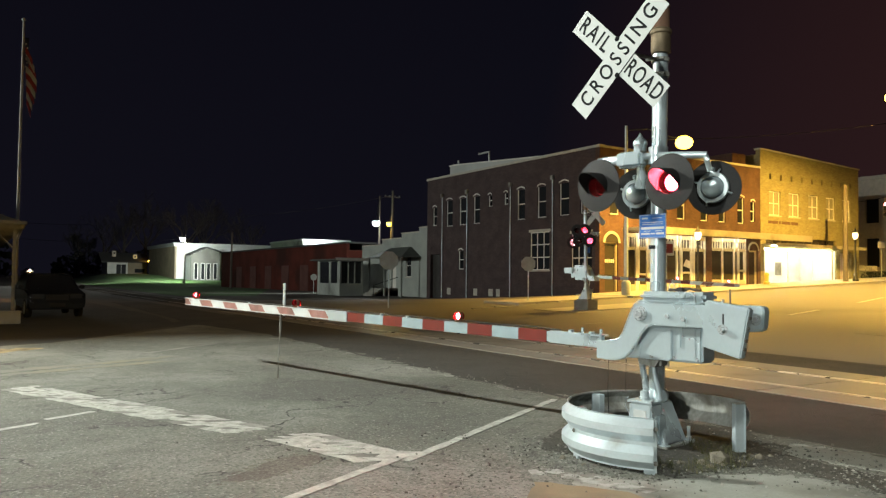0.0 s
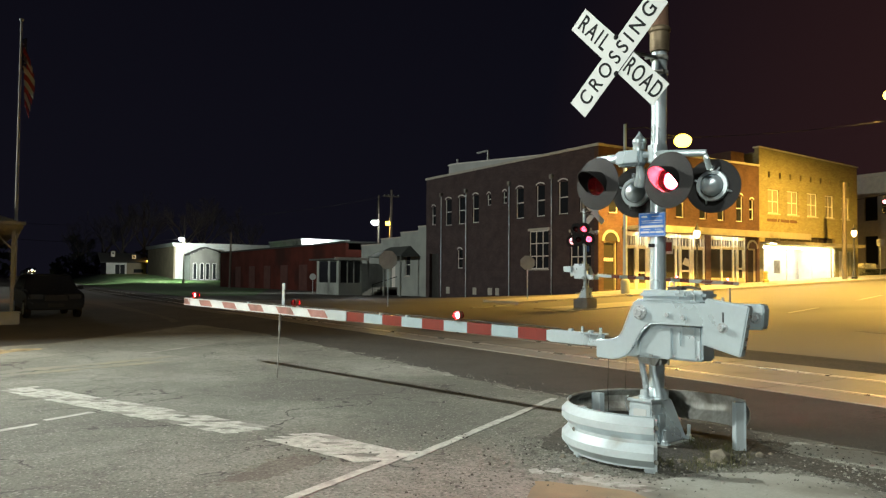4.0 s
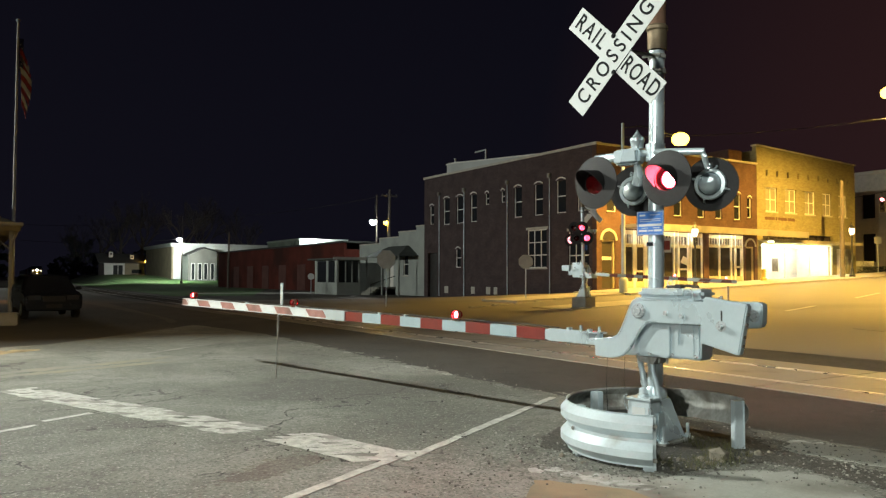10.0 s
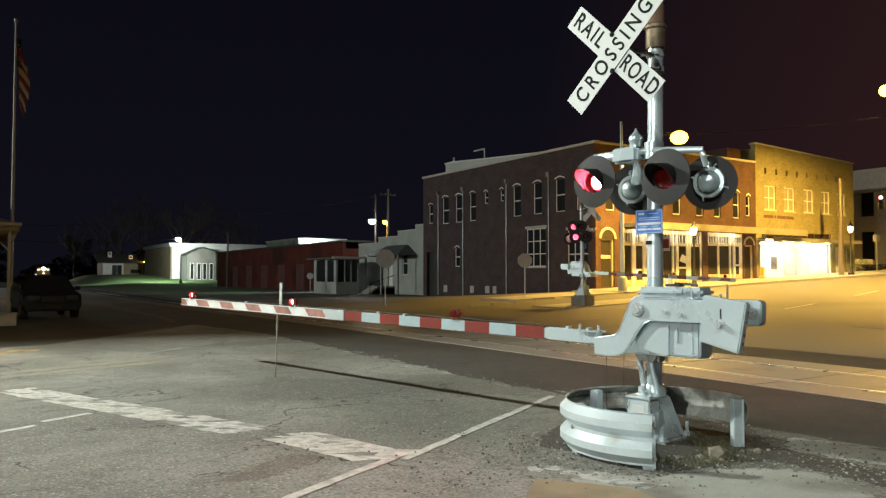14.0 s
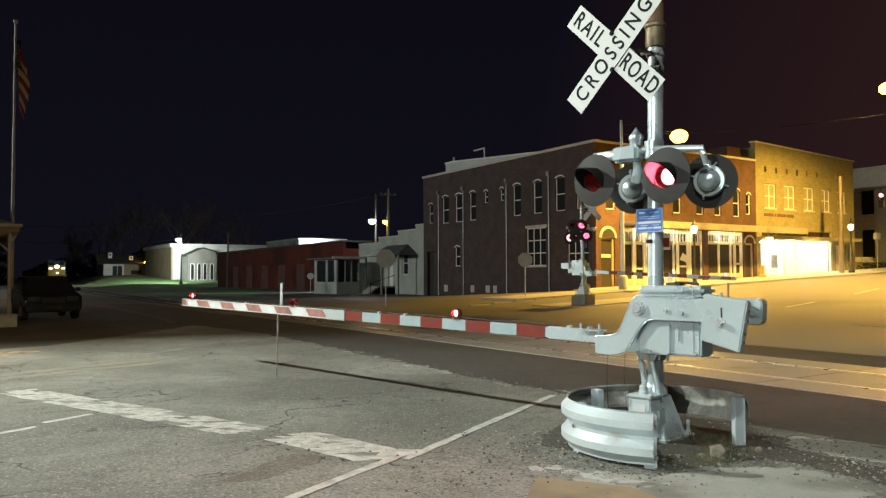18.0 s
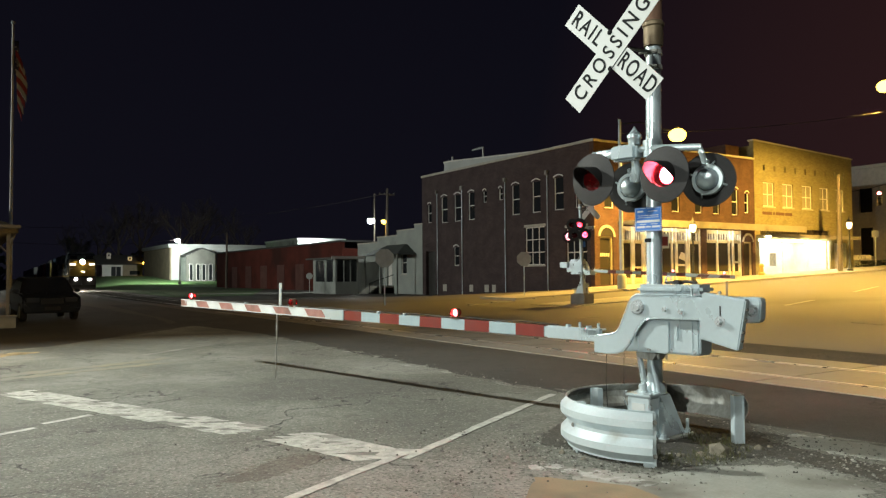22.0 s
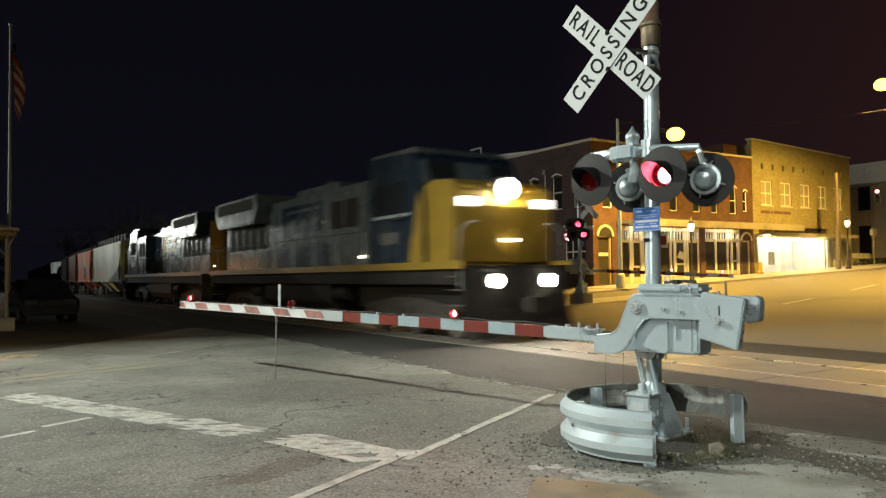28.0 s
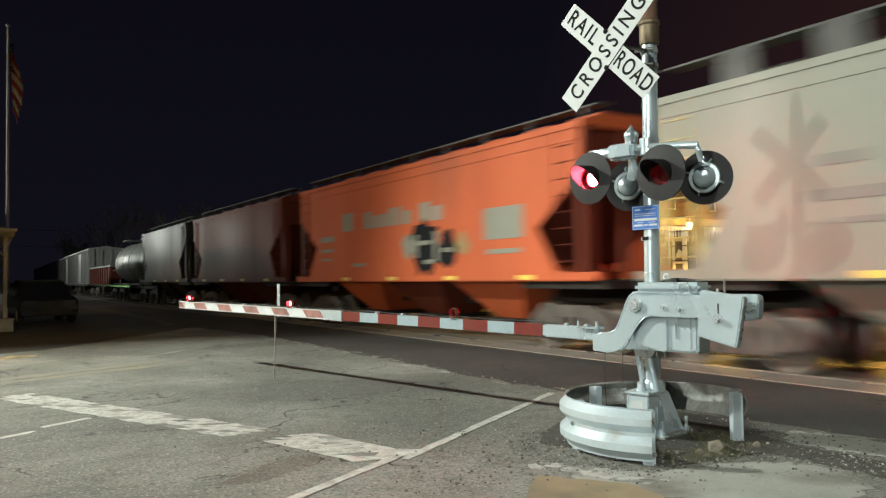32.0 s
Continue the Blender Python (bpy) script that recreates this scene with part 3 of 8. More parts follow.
for k in range(46):
    (ax, ay), (bx, by) = stain[k % 11], stain[(k + 1) % 11]
    f, out, w = sr.random(), sr.uniform(0.98, 1.3), sr.uniform(0.008, 0.032)
    cx, cy = 2.1 + (ax + (bx - ax) * f - 2.1) * out, 5.86 + (ay + (by - ay) * f - 5.86) * out
    speck = [(cx + w * math.cos(1.05 * q) * sr.uniform(0.6, 1.5), cy + w * math.sin(1.05 * q) * sr.uniform(0.5, 1.2)) for q in range(6)]
    part("oil_speck", Shape().sheet(speck, 0.0077, 0.01), OIL, road)
part("sand_patch", Shape().sheet(ragged([(3.62, 4.5), (3.85, 4.2), (4.0, 3.95), (3.99, 3.6), (3.2, 3.2), (3.05, 3.9), (3.3, 4.2)], 0.025, 0.1, seed=31), 0.0175, 0.02),
     mat("tan_concrete", (0.20, 0.155, 0.09), (0.26, 0.205, 0.125), 0.9, scale=3, fine=60, bump=0.2, stain=(0.14, 0.115, 0.075), stain_at=0.58), road, "smooth tan concrete pad")

# the street beyond the track
street = thing("street", None, "wide asphalt main street rising away from the crossing under sodium lamps", "street", kind="structure")
part("asphalt", terrain([14.2] + span(15, 80, 1.0), span(-20, 29, 1.0), 0.012), ROAD_FAR, street)
part("asphalt", terrain([14.2] + span(15, 30, 1.0), span(29, 48, 1.0), 0.010), ROAD_FAR, street, "dull asphalt side street")

# track: rails, ties, ballast, crossing panels
track = thing("railway_track", None, "single railway track with shiny steel rails", "railway track", kind="structure")


def rail_strip(offset, half, z0, z1, y0, y1, step=4.0):
    s = Shape()
    ys = span(y0, y1, step)
    s.v = [(track_x(y) + offset + dx, y, z) for y in ys for dx, z in ((-half, z0), (half, z0), (half, z1), (-half, z1))]
    for j in range(len(ys) - 1):
        s.f += [(4 * j + a, 4 * j + b, 4 * j + 4 + b, 4 * j + 4 + a) for a, b in ((0, 1), (1, 2), (2, 3), (3, 0))]
    return s


for off in (-0.755, 0.755):
    r = part("rail", rail_strip(off, 0.036, -0.04, 0.022, -120, 900), RAIL, track, "polished steel rail head")
    part("rail_web", rail_strip(off, 0.012, -0.13, -0.04, 26, 900), RUST, r)
bal = Shape()
ys = span(30, 900, 5)
bal.v = [(track_x(y) + dx, y, z) for y in ys for dx, z in ((-2.3, 0.0), (-1.5, -0.03 + 0.04), (1.5, 0.01), (2.3, 0.0))]
for j in range(len(ys) - 1):
    bal.f += [(4 * j + a, 4 * j + a + 1, 4 * j + 5 + a, 4 * j + 4 + a) for a in range(3)]
tagged(part("ballast", bal, BALLAST, track, "grey stone ballast"), kind="stuff")
tie_me = mesh_of("tie", Shape().box(-1.3, -0.115, -0.10, 1.3, 0.115, 0.016), TIE, bevel=0.01)
for k in range(110):
    y = 31 + 0.55 * k
    piece("tie", tie_me, track, pose(track_x(y), y, 0, rz=-0.0))
# concrete crossing panels with flangeways
panels = {}
for nm, a, b in (("o", 9.30, 10.02), ("i", 10.185, 11.515), ("f", 11.68, 12.55)):
    panels[nm] = (a, b, mesh_of("panel", Shape().box(a, 0.006, -0.15, b, 2.414, 0.012), PANEL, bevel=0.012))
for k in range(-10, 14):
    for nm in panels:
        piece("panel", panels[nm][2], track, pose(0, -0.5 + 2.42 * k, rng.uniform(-0.003, 0.003)))
part("flangeway_bed", Shape().box(9.28, -25, -0.2, 12.56, 33, -0.05), TIE, track, "dark flangeway")

# road markings
marks = thing("road_markings", None, "worn white and faded yellow road paint", "road marking", kind="structure")


def stripe(name, a, b, width, material, z=0.0085, seed=0, wear=0.012):
    d = Vector((b[0] - a[0], b[1] - a[1], 0)).normalized()
    n = Vector((-d.y, d.x, 0)) * width / 2
    pts = [(a[0] + n.x, a[1] + n.y), (a[0] - n.x, a[1] - n.y), (b[0] - n.x, b[1] - n.y), (b[0] + n.x, b[1] + n.y)]
    pts = ragged(pts, wear, 0.12, seed=seed + 50)
    part(name, Shape().sheet(pts, z, 0.004), material, marks)


# edge line and stop bar, the bar broken into flakes by cracks
stripe("edge_line", (1.0, 4.47), (3.2, 5.72), 0.095, PAINT_WHITE, 0.0116, seed=1)
stripe("edge_line", (3.10, 5.55), (6.30, 7.46), 0.088, PAINT_WHITE, 0.0114, seed=2)
r = random.Random(5)
for a, b, width in (((0.60, 11.7), (2.38, 7.42), 0.50), ((2.63, 7.06), (3.00, 5.70), 0.54)):
    o, run = Vector((*a, 0)), Vector((b[0] - a[0], b[1] - a[1], 0))
    length, along = run.length, run.normalized()
    across = Vector((-along.y, along.x, 0))
    rows = 4
    lean = 0.75 * width / rows
    wave = [[r.uniform(-0.02, 0.02) for _ in range(80)] for _ in range(rows + 1)]

    def seam(k, t):
        """The wandering crack between two rows of flakes."""
        u = max(t, 0.0) / 0.12
        w0, w1 = wave[k][int(u) % 80], wave[k][(int(u) + 1) % 80]
        return -width / 2 + width * k / rows + w0 + (w1 - w0) * (u - int(u))

    for k in range(rows):
        t = r.uniform(0, 0.12) if k in (0, rows - 1) else r.uniform(0, 0.05)
        while t < length:
            t1 = min(length + r.uniform(-0.03, 0.04), t + r.uniform(0.09, 0.27))
            g = r.uniform(0.006, 0.016)
            if t1 - t > 0.05 and r.random() > (0.03 if k in (0, rows - 1) else 0.01):
                cuts = [t + g] + [q for q in (t + 0.33 * (t1 - t), t + 0.66 * (t1 - t))] + [t1 - g]
                skew = lean + r.uniform(-0.03, 0.03)
                lower = [o + along * q + across * (seam(k, q) + g * 0.55) for q in cuts]
                upper = [o + along * (q + skew) + across * (seam(k + 1, q + skew) - g * 0.55) for q in reversed(cuts)]
                part("paint_flake", Shape().sheet([(p.x, p.y) for p in lower + upper], 0.0108, 0.004), PAINT_WHITE if r.random() > 0.12 else PAINT_FAINT, marks)
            t = t1
part("paint_flake", Shape().sheet(ragged([(2.92, 5.72), (3.06, 5.92), (3.24, 5.88), (3.42, 5.72), (3.06, 5.60)], 0.015, 0.08, seed=57), 0.0112, 0.004), PAINT_WHITE, marks)
stripe("lane_dash", (0.2, 8.5), (0.66, 8.76), 0.085, PAINT_WHITE, seed=3)
stripe("lane_dash", (0.74, 8.96), (1.24, 9.22), 0.085, PAINT_WHITE, seed=4)
stripe("centre_line", (-2.0, 12.25), (3.6, 14.3), 0.26, PAINT_YELLOW, seed=5, wear=0.06)
stripe("centre_line", (-2.0, 12.65), (3.4, 14.8), 0.30, PAINT_YELLOW, seed=6, wear=0.08)
stripe("edge_line", (2.94, 15.65), (5.3, 17.8), 0.12, PAINT_FAINT, seed=7)


# lane dashes and worn lines on the street, laid on its slope
for k, (a, b) in enumerate((((16.3, 14.15), (18.9, 14.77)), ((23.64, 15.88), (26.3, 16.49)), ((31.07, 17.73), (34.97, 18.85)), ((39.2, 20.0), (42.8, 21.0)), ((16.5, 18.38), (17.4, 18.25)), ((21.85, 21.78), (22.5, 21.9)), ((19.36, 11.07), (19.12, 10.2)))):
    d = Vector((b[0] - a[0], b[1] - a[1], 0)).normalized()
    nn = Vector((-d.y, d.x, 0)) * 0.075
    q = [Vector((*p, 0)) + sg * nn for p, sg in ((a, 1), (a, -1), (b, -1), (b, 1))]
    top = [(p.x, p.y, ground_z(p.x, p.y) + 0.018) for p in q]
    part("lane_dash", Shape().add(top + [(x, y, z - 0.005) for x, y, z in top], [(0, 1, 2, 3), (7, 6, 5, 4), (0, 4, 5, 1), (1, 5, 6, 2), (2, 6, 7, 3), (3, 7, 4, 0)]), PAINT_WHITE if k < 4 else PAINT_FAINT, marks)
# ---- buildings beyond the track ----
def holed(s, axis, at, depth, u0, u1, z0, z1, holes):
    """A wall with real openings. axis 'x': a wall at x = at, running along y; 'y': at y = at, running along x. holes: (u0, u1, z0, z1)."""
    us = sorted({u0, u1, *[h[0] for h in holes], *[h[1] for h in holes]})
    zs = sorted({z0, z1, *[h[2] for h in holes], *[h[3] for h in holes]})
    for a, b in zip(us, us[1:]):
        run = None
        for c, d in zip(zs, zs[1:]):
            mid = ((a + b) / 2, (c + d) / 2)
            solid = not any(h[0] < mid[0] < h[1] and h[2] < mid[1] < h[3] for h in holes)
            if solid:
                run = (run[0], d) if run else (c, d)
            if run and (not solid or d == zs[-1]):
                if axis == "x":
                    s.box(at, a, run[0], at + depth, b, run[1])
                else:
                    s.box(a, at, run[0], b, at + depth, run[1])
                run = None
    return s


def oriented(axis, at, u, z):
    """Local frame of an opening: x along the wall, y into it, z up."""
    return pose(at, u, z, rz=-90) if axis == "x" else pose(u, at, z)


def sash_window(parent, axis, at, u0, u1, z0, z1, frame_mat, rows=2, cols=1, arched=False, trim=None, t=0.06, glass_mat=None):
    """A window in a wall opening: frame with sash bars, panes, sill, and a segmental arch of pale stone."""
    w, h = u1 - u0, z1 - z0
    m = oriented(axis, at, (u0 + u1) / 2, z0)
    rim = [(sx * (w / 2 - d), y, d if not sz else h - d) for y in (0.08, 0.16) for d in (0.0, t) for sx, sz in ((-1, 0), (1, 0), (1, 1), (-1, 1))]
    faces = []
    for k in range(4):
        q = (k + 1) % 4
        faces += [(k, q, 4 + q, 4 + k), (8 + q, 8 + k, 12 + k, 12 + q), (q, k, 8 + k, 8 + q), (4 + k, 4 + q, 12 + q, 12 + k)]
    win = part("window", Shape().add(rim, faces), frame_mat, parent, at=m)
    for i in range(1, rows):
        z = h * i / rows
        part("meeting_rail", Shape().box(-w / 2 + t, 0.085, z - t / 2, w / 2 - t, 0.15, z + t / 2), frame_mat, win)
    for i in range(1, cols):
        x = -w / 2 + w * i / cols
        part("glazing_bar", Shape().box(x - t / 2, 0.088, t, x + t / 2, 0.148, h - t), frame_mat, win)
    for i in range(rows):
        part("pane", Shape().box(-w / 2 + t, 0.115, h * i / rows + t / 2, w / 2 - t, 0.125, h * (i + 1) / rows - t / 2), glass_mat or PANE, win)
    part("sill", Shape().box(-w / 2 - 0.06, -0.06, -0.09, w / 2 + 0.06, 0.09, -0.002), trim or STONE_TRIM, win, bevel=0.01)
    if arched:
        n, rise = 8, 0.16
        arc = [(-w / 2 - 0.03 + (w + 0.06) * i / n, h + rise * math.sin(math.pi * i / n) + 0.05) for i in range(n + 1)]
        ln = [(-w / 2 - 0.03, h - 0.1), (w / 2 + 0.03, h - 0.1)] + list(reversed(arc))
        part("arch_head", Shape().prism(ln, -0.025, 0.075), trim or STONE_TRIM, win)
        low_arc = [(-w / 2 + w * i / n, h - 0.08 + (rise - 0.03) * math.sin(math.pi * i / n)) for i in range(n + 1)]
        top_arc = [(x, z + 0.075) for x, z in reversed(low_arc)]
        part("arch_frame", Shape().prism(low_arc + top_arc, -0.04, -0.026), frame_mat, win)
    return win


BX, BY = 30.79, 32.57
brick = thing("brick_building", None, "two-storey dark red brick corner building with arched windows and lit shopfronts", "building")
side = [(50.49, 51.11, 5.6, 7.1), (48.22, 49.13, 5.46, 7.5), (46.39, 47.33, 5.46, 7.5), (44.65, 45.47, 5.46, 7.5), (43.16, 43.65, 6.56, 7.42),
        (41.34, 41.79, 6.56, 7.42), (39.49, 40.35, 5.44, 7.5), (37.37, 38.23, 5.44, 7.5), (35.19, 36.09, 5.44, 7.52), (33.3, 34.2, 5.44, 7.52)]
low = [(46.7, 47.41, 2.22, 3.66)]
big = [(37.01, 38.95, 2.13, 4.55)]
arch = [(49.96, 51.39, -0.3, 3.4)]
big2 = [(33.2, 35.0, 2.1, 4.3)]
part("wall", holed(Shape(), "x", BX, 0.35, BY + 0.36, 51.93, -0.4, 9.2, side + low + big + big2 + arch), BRICK_DARK, brick, "dark red brick side wall")
for a, b, c, d in side + low:
    sash_window(brick, "x", BX, a, b, c, d, WHITE_PAINT, arched=True, trim=BRICK_DARK)
for a, b, c, d in big + big2:
    sash_window(brick, "x", BX, a, b, c, d, WHITE_PAINT, rows=3, cols=3)
    part("lintel", Shape().box(BX - 0.03, a - 0.1, d, BX + 0.1, b + 0.1, d + 0.16), STONE_TRIM, brick, bevel=0.01)
# arched rear doorway
n = 10
ar = [(-0.72, 3.4)] + [(-0.715 * math.cos(math.pi * i / n), 3.4 + 0.715 * math.sin(math.pi * i / n)) for i in range(1, n)] + [(0.72, 3.4)]
part("door", Shape().prism([(-0.72, -0.3), (0.72, -0.3)] + list(reversed(ar)), 0.25, 0.3, oriented("x", BX, 50.675, 0)), mat("dark_door_paint", (0.03, 0.028, 0.026), None, 0.6), brick, "dark arched doorway")
for i in range(10):
    a0, a1 = math.pi * i / 10, math.pi * (i + 1) / 10
    part("arch_brick", Shape().prism([(-0.72 * math.cos(a0), 3.4 + 0.72 * math.sin(a0)), (-0.72 * math.cos(a1), 3.4 + 0.72 * math.sin(a1)), (-0.95 * math.cos(a1), 3.4 + 0.95 * math.sin(a1)), (-0.95 * math.cos(a0), 3.4 + 0.95 * math.sin(a0))], -0.03, 0.05, oriented("x", BX, 50.675, 0)), BRICK_DARK, brick)
for y in (49.6, 46.2, 41.0, 36.65):
    dp = part("downpipe", Shape().rod((BX - 0.07, y, 0.1), (BX - 0.07, y, 7.75), 0.034), GALV, brick, "pale metal downpipe", smooth=True)
    part("hopper_head", Shape().prism([(-0.10, 0), (0.10, 0), (0.13, 0.28), (-0.13, 0.28)], -0.2, -0.02, oriented("x", BX, y, 7.7)), GALV_DIRTY, dp, bevel=0.01)
for y, w in ((48.4, 0.5), (44.9, 0.45), (43.0, 0.5), (42.2, 0.4)):
    part("cellar_vent", Shape().box(BX - 0.03, y, 0.35, BX + 0.05, y + w, 0.85), STONE_TRIM, brick, "pale cellar vent", bevel=0.01)
# front: upper wall, shop level, windows
fw = [(31.6, 32.35), (33.7, 34.45), (35.5, 36.25), (37.25, 38.0), (39.42, 40.12), (41.15, 41.83), (43.03, 43.71)]
fh = [(a, b, 5.36, 7.15) for a, b in fw] + [(44.37, 44.84, 5.55, 6.95)]
shops = [(32.95, 35.75, 0.5, 4.35), (36.1, 40.0, 0.5, 4.35), (40.5, 44.05, 0.5, 4.35), (44.2, 45.1, 0.5, 4.0), (31.2, 32.26, 0.9, 3.7)]
part("wall", holed(Shape(), "y", BY, 0.35, BX, 45.42, -0.2, 9.2, fh + shops), BRICK_FRONT, brick, "orange-red brick front")
for a, b, c, d in fh:
    sash_window(brick, "y", BY, a, b, c, d, WHITE_PAINT, arched=True, trim=BRICK_FRONT)


def arch_head(parent, u, half, z, material, y=BY):
    pts = [(-half * math.cos(math.pi * i / 12), half * math.sin(math.pi * i / 12)) for i in range(13)]
    for (x0, z0), (x1, z1) in zip(pts, pts[1:]):
        k = 1.28
        part("arch_stone", Shape().prism([(x0, z0), (x1, z1), (x1 * k, z1 * k), (x0 * k, z0 * k)], -0.05, 0.06, pose(u, y, z)), material, parent)


for u, half, z, zt in ((31.73, 0.53, 3.7, 0.9), (44.65, 0.45, 3.62, 1.2)):
    arch_head(brick, u, half, z, STONE_TRIM)
    part("fanlight", Shape().prism([(-half, 0)] + [(half, 0)] + [(half * math.cos(math.pi * i / 12), half * math.sin(math.pi * i / 12)) for i in range(1, 12)], 0.012, 0.05, pose(u, BY - 0.05, z)), PANE_LIT if u < 40 else BRICK_FRONT, brick)
    dr = part("door", Shape().box(u - half, BY + 0.2, zt, u + half, BY + 0.26, z), PANE_LIT if u < 40 else mat("dark_passage", (0.05, 0.04, 0.03), None, 0.9), brick)
    part("door_frame", Shape().box(u - half, BY + 0.1, zt, u - half + 0.09, BY + 0.2, z).box(u + half - 0.09, BY + 0.1, zt, u + half, BY + 0.2, z).box(u - half + 0.09, BY + 0.1, z - 0.1, u + half - 0.09, BY + 0.2, z), CREAM, dr)
for k in range(5):
    part("letter_bar", Shape().box(31.36 + 0.16 * k, BY + 0.185, 2.55, 31.48 + 0.16 * k, BY + 0.197, 2.75), WHITE_PAINT, brick, "pale sign lettering")


def shopfront(parent, u0, u1, z0, z1, door, transom, y=BY):
    """Glazed shop front with bulkhead, mullions, transom lights and a door; door: (u0, u1)."""
    s = Shape()
    s.box(u0, y + 0.12, z0, u1, y + 0.3, z0 + 0.55)
    fr = part("shopfront", s, CREAM, parent, "cream painted shopfront", bevel=0.015)
    part("header", Shape().box(u0, y + 0.12, z1 - 0.25, u1, y + 0.3, z1), CREAM, fr, bevel=0.015)
    part("transom", Shape().box(u0, y + 0.12, transom - 0.1, u1, y + 0.3, transom + 0.1), CREAM, fr, bevel=0.015)
    cuts = sorted({u0, u1, *door, *[u0 + (u1 - u0) * i / 3 for i in (1, 2)]})
    cuts = [c for i, c in enumerate(cuts) if i == 0 or c - cuts[i - 1] > 0.35 or c in door]
    for c in cuts:
        part("mullion", Shape().box(c - 0.06, y + 0.1, z0, c + 0.06, y + 0.31, z1), WHITE_PAINT, fr, bevel=0.01)
    for a, b in zip(cuts, cuts[1:]):
        part("pane", Shape().box(a + 0.06, y + 0.2, z0 + 0.55, b - 0.06, y + 0.21, transom - 0.1), PANE_LIT, fr)
    k = 14
    for i in range(k):
        a = u0 + (u1 - u0) * i / k
        part("transom_bar", Shape().box(a - 0.02, y + 0.14, transom + 0.1, a + 0.02, y + 0.24, z1 - 0.25), WHITE_PAINT, fr)
    part("transom_light", Shape().box(u0, y + 0.25, transom + 0.1, u1, y + 0.26, z1 - 0.25), PANE_LIT, fr)
    d = part("door", Shape().box(door[0] + 0.06, y + 0.16, z0, door[1] - 0.06, y + 0.24, z0 + 0.3).box(door[0] + 0.06, y + 0.16, z0, door[0] + 0.2, y + 0.24, transom).box(door[1] - 0.2, y + 0.16, z0, door[1] - 0.06, y + 0.24, transom).box(door[0] + 0.06, y + 0.16, z0 + 1.1, door[1] - 0.06, y + 0.24, z0 + 1.22), WHITE_PAINT, fr, bevel=0.01)
    part("handle", Shape().rod((door[1] - 0.25, y + 0.1, z0 + 1.0), (door[1] - 0.25, y + 0.1, z0 + 1.3), 0.015), ALU, d)
    return fr


shopfront(brick, 32.95, 35.75, 0.75, 4.35, (34.0, 35.0), 3.45)
sf = shopfront(brick, 36.1, 40.0, 0.9, 4.35, (37.75, 38.95), 3.5)
shopfront(brick, 40.5, 44.05, 1.1, 4.35, (43.25, 44.05), 3.6)
part("sign_shape", Shape().prism([(-0.38, -0.12), (0.3, -0.3), (0.38, 0.12), (-0.1, 0.3)], 0.185, 0.197, pose(38.4, BY, 2.6)), WHITE_PAINT, sf, "pale sign on the door glass")
part("coping", Shape().box(BX - 0.08, BY - 0.08, 9.2, BX + 0.4, 52.0, 9.36).box(BX + 0.4, BY - 0.08, 9.2, 45.45, BY + 0.4, 9.33), STONE_TRIM, brick, "pale stone coping", bevel=0.02)
part("wall", Shape().box(45.07, BY + 0.36, 0, 45.42, 51.93, 9.2).box(BX + 0.35, 51.6, -0.2, 45.07, 51.93, 9.2), BRICK_DARK, brick)
part("roof", Shape().box(BX + 0.35, BY + 0.35, 8.55, 45.07, 51.6, 8.8), TAR, brick)
pent = part("rear_parapet", Shape().prism([(-51.5, 8.8), (-38.0, 8.8), (-38.0, 9.62), (-50.6, 10.45), (-51.5, 10.45)], 0, 0.3, pose(32.6, 0, 0, rz=-90)), ROOF_WHITE, brick, "pale sloping rear parapet")
part("coping", Shape().prism([(-51.6, 10.45), (-50.6, 10.45), (-38.0, 9.62), (-38.0, 9.7), (-50.6, 10.55), (-51.6, 10.55)], -0.05, 0.35, pose(32.6, 0, 0, rz=-90)), WHITE_PAINT, pent)
part("vent_pipe", Shape().rod((33.5, 47.4, 8.8), (33.5, 47.4, 11.25), 0.07).rod((33.5, 47.45, 11.2), (33.5, 48.8, 11.2), 0.07), METAL_WALL, brick, "bent pale vent pipe", smooth=True)
part("vent_pipe", Shape().rod((33.2, 51.2, 8.8), (33.2, 51.2, 11.0), 0.08), METAL_WALL, brick, smooth=True)
part("roof_hump", Shape().box(37.3, 33.6, 8.8, 41.0, 36, 9.75), BRICK_FRONT, brick, "raised brick roof block")
part("roof_hump", Shape().box(43.6, 33.4, 8.8, 45.0, 36, 10.2), BRICK_FRONT, brick, "raised brick roof block")
# long pale canopy over the shops with tubes beneath
can = thing("shop_canopy", None, "long cream flat canopy with lit tubes over the shopfronts", "canopy")
part("slab", Shape().box(32.6, 30.9, 4.42, 45.3, BY - 0.003, 4.62), CANOPY, can, bevel=0.02)
part("fascia", Shape().box(32.58, 30.84, 4.25, 48.6, 30.9, 4.66), CANOPY, can, bevel=0.01)
for u in (33.9, 36.7, 38.4, 41.2, 42.6):
    part("tube_light", Shape().box(u, 32.2, 4.38, u + 0.9, 32.3, 4.418), TUBE, can, "lit fluorescent tube")

# cream painted building with a glaring shop window
BLIND = mat("pale_drawn_blind", (0.26, 0.24, 0.16), (0.19, 0.175, 0.12), 0.35, scale=2, fine=30, bump=0.04)
yel = thing("cream_building", None, "two-storey cream painted brick building with a glaring shop window", "building")
yw = [(46.37, 47.62, 6.1, 7.75), (48.55, 49.8, 6.1, 7.75), (50.85, 52.05, 6.1, 7.75), (53.0, 54.1, 6.1, 7.72), (55.05, 56.1, 6.1, 7.68)]
shop = [(45.85, 54.2, 1.25, 3.85), (54.7, 56.2, 1.4, 3.7)]
vents = [(46.4 + 1.2 * i, 46.62 + 1.2 * i, 8.55, 8.95) for i in range(9)]
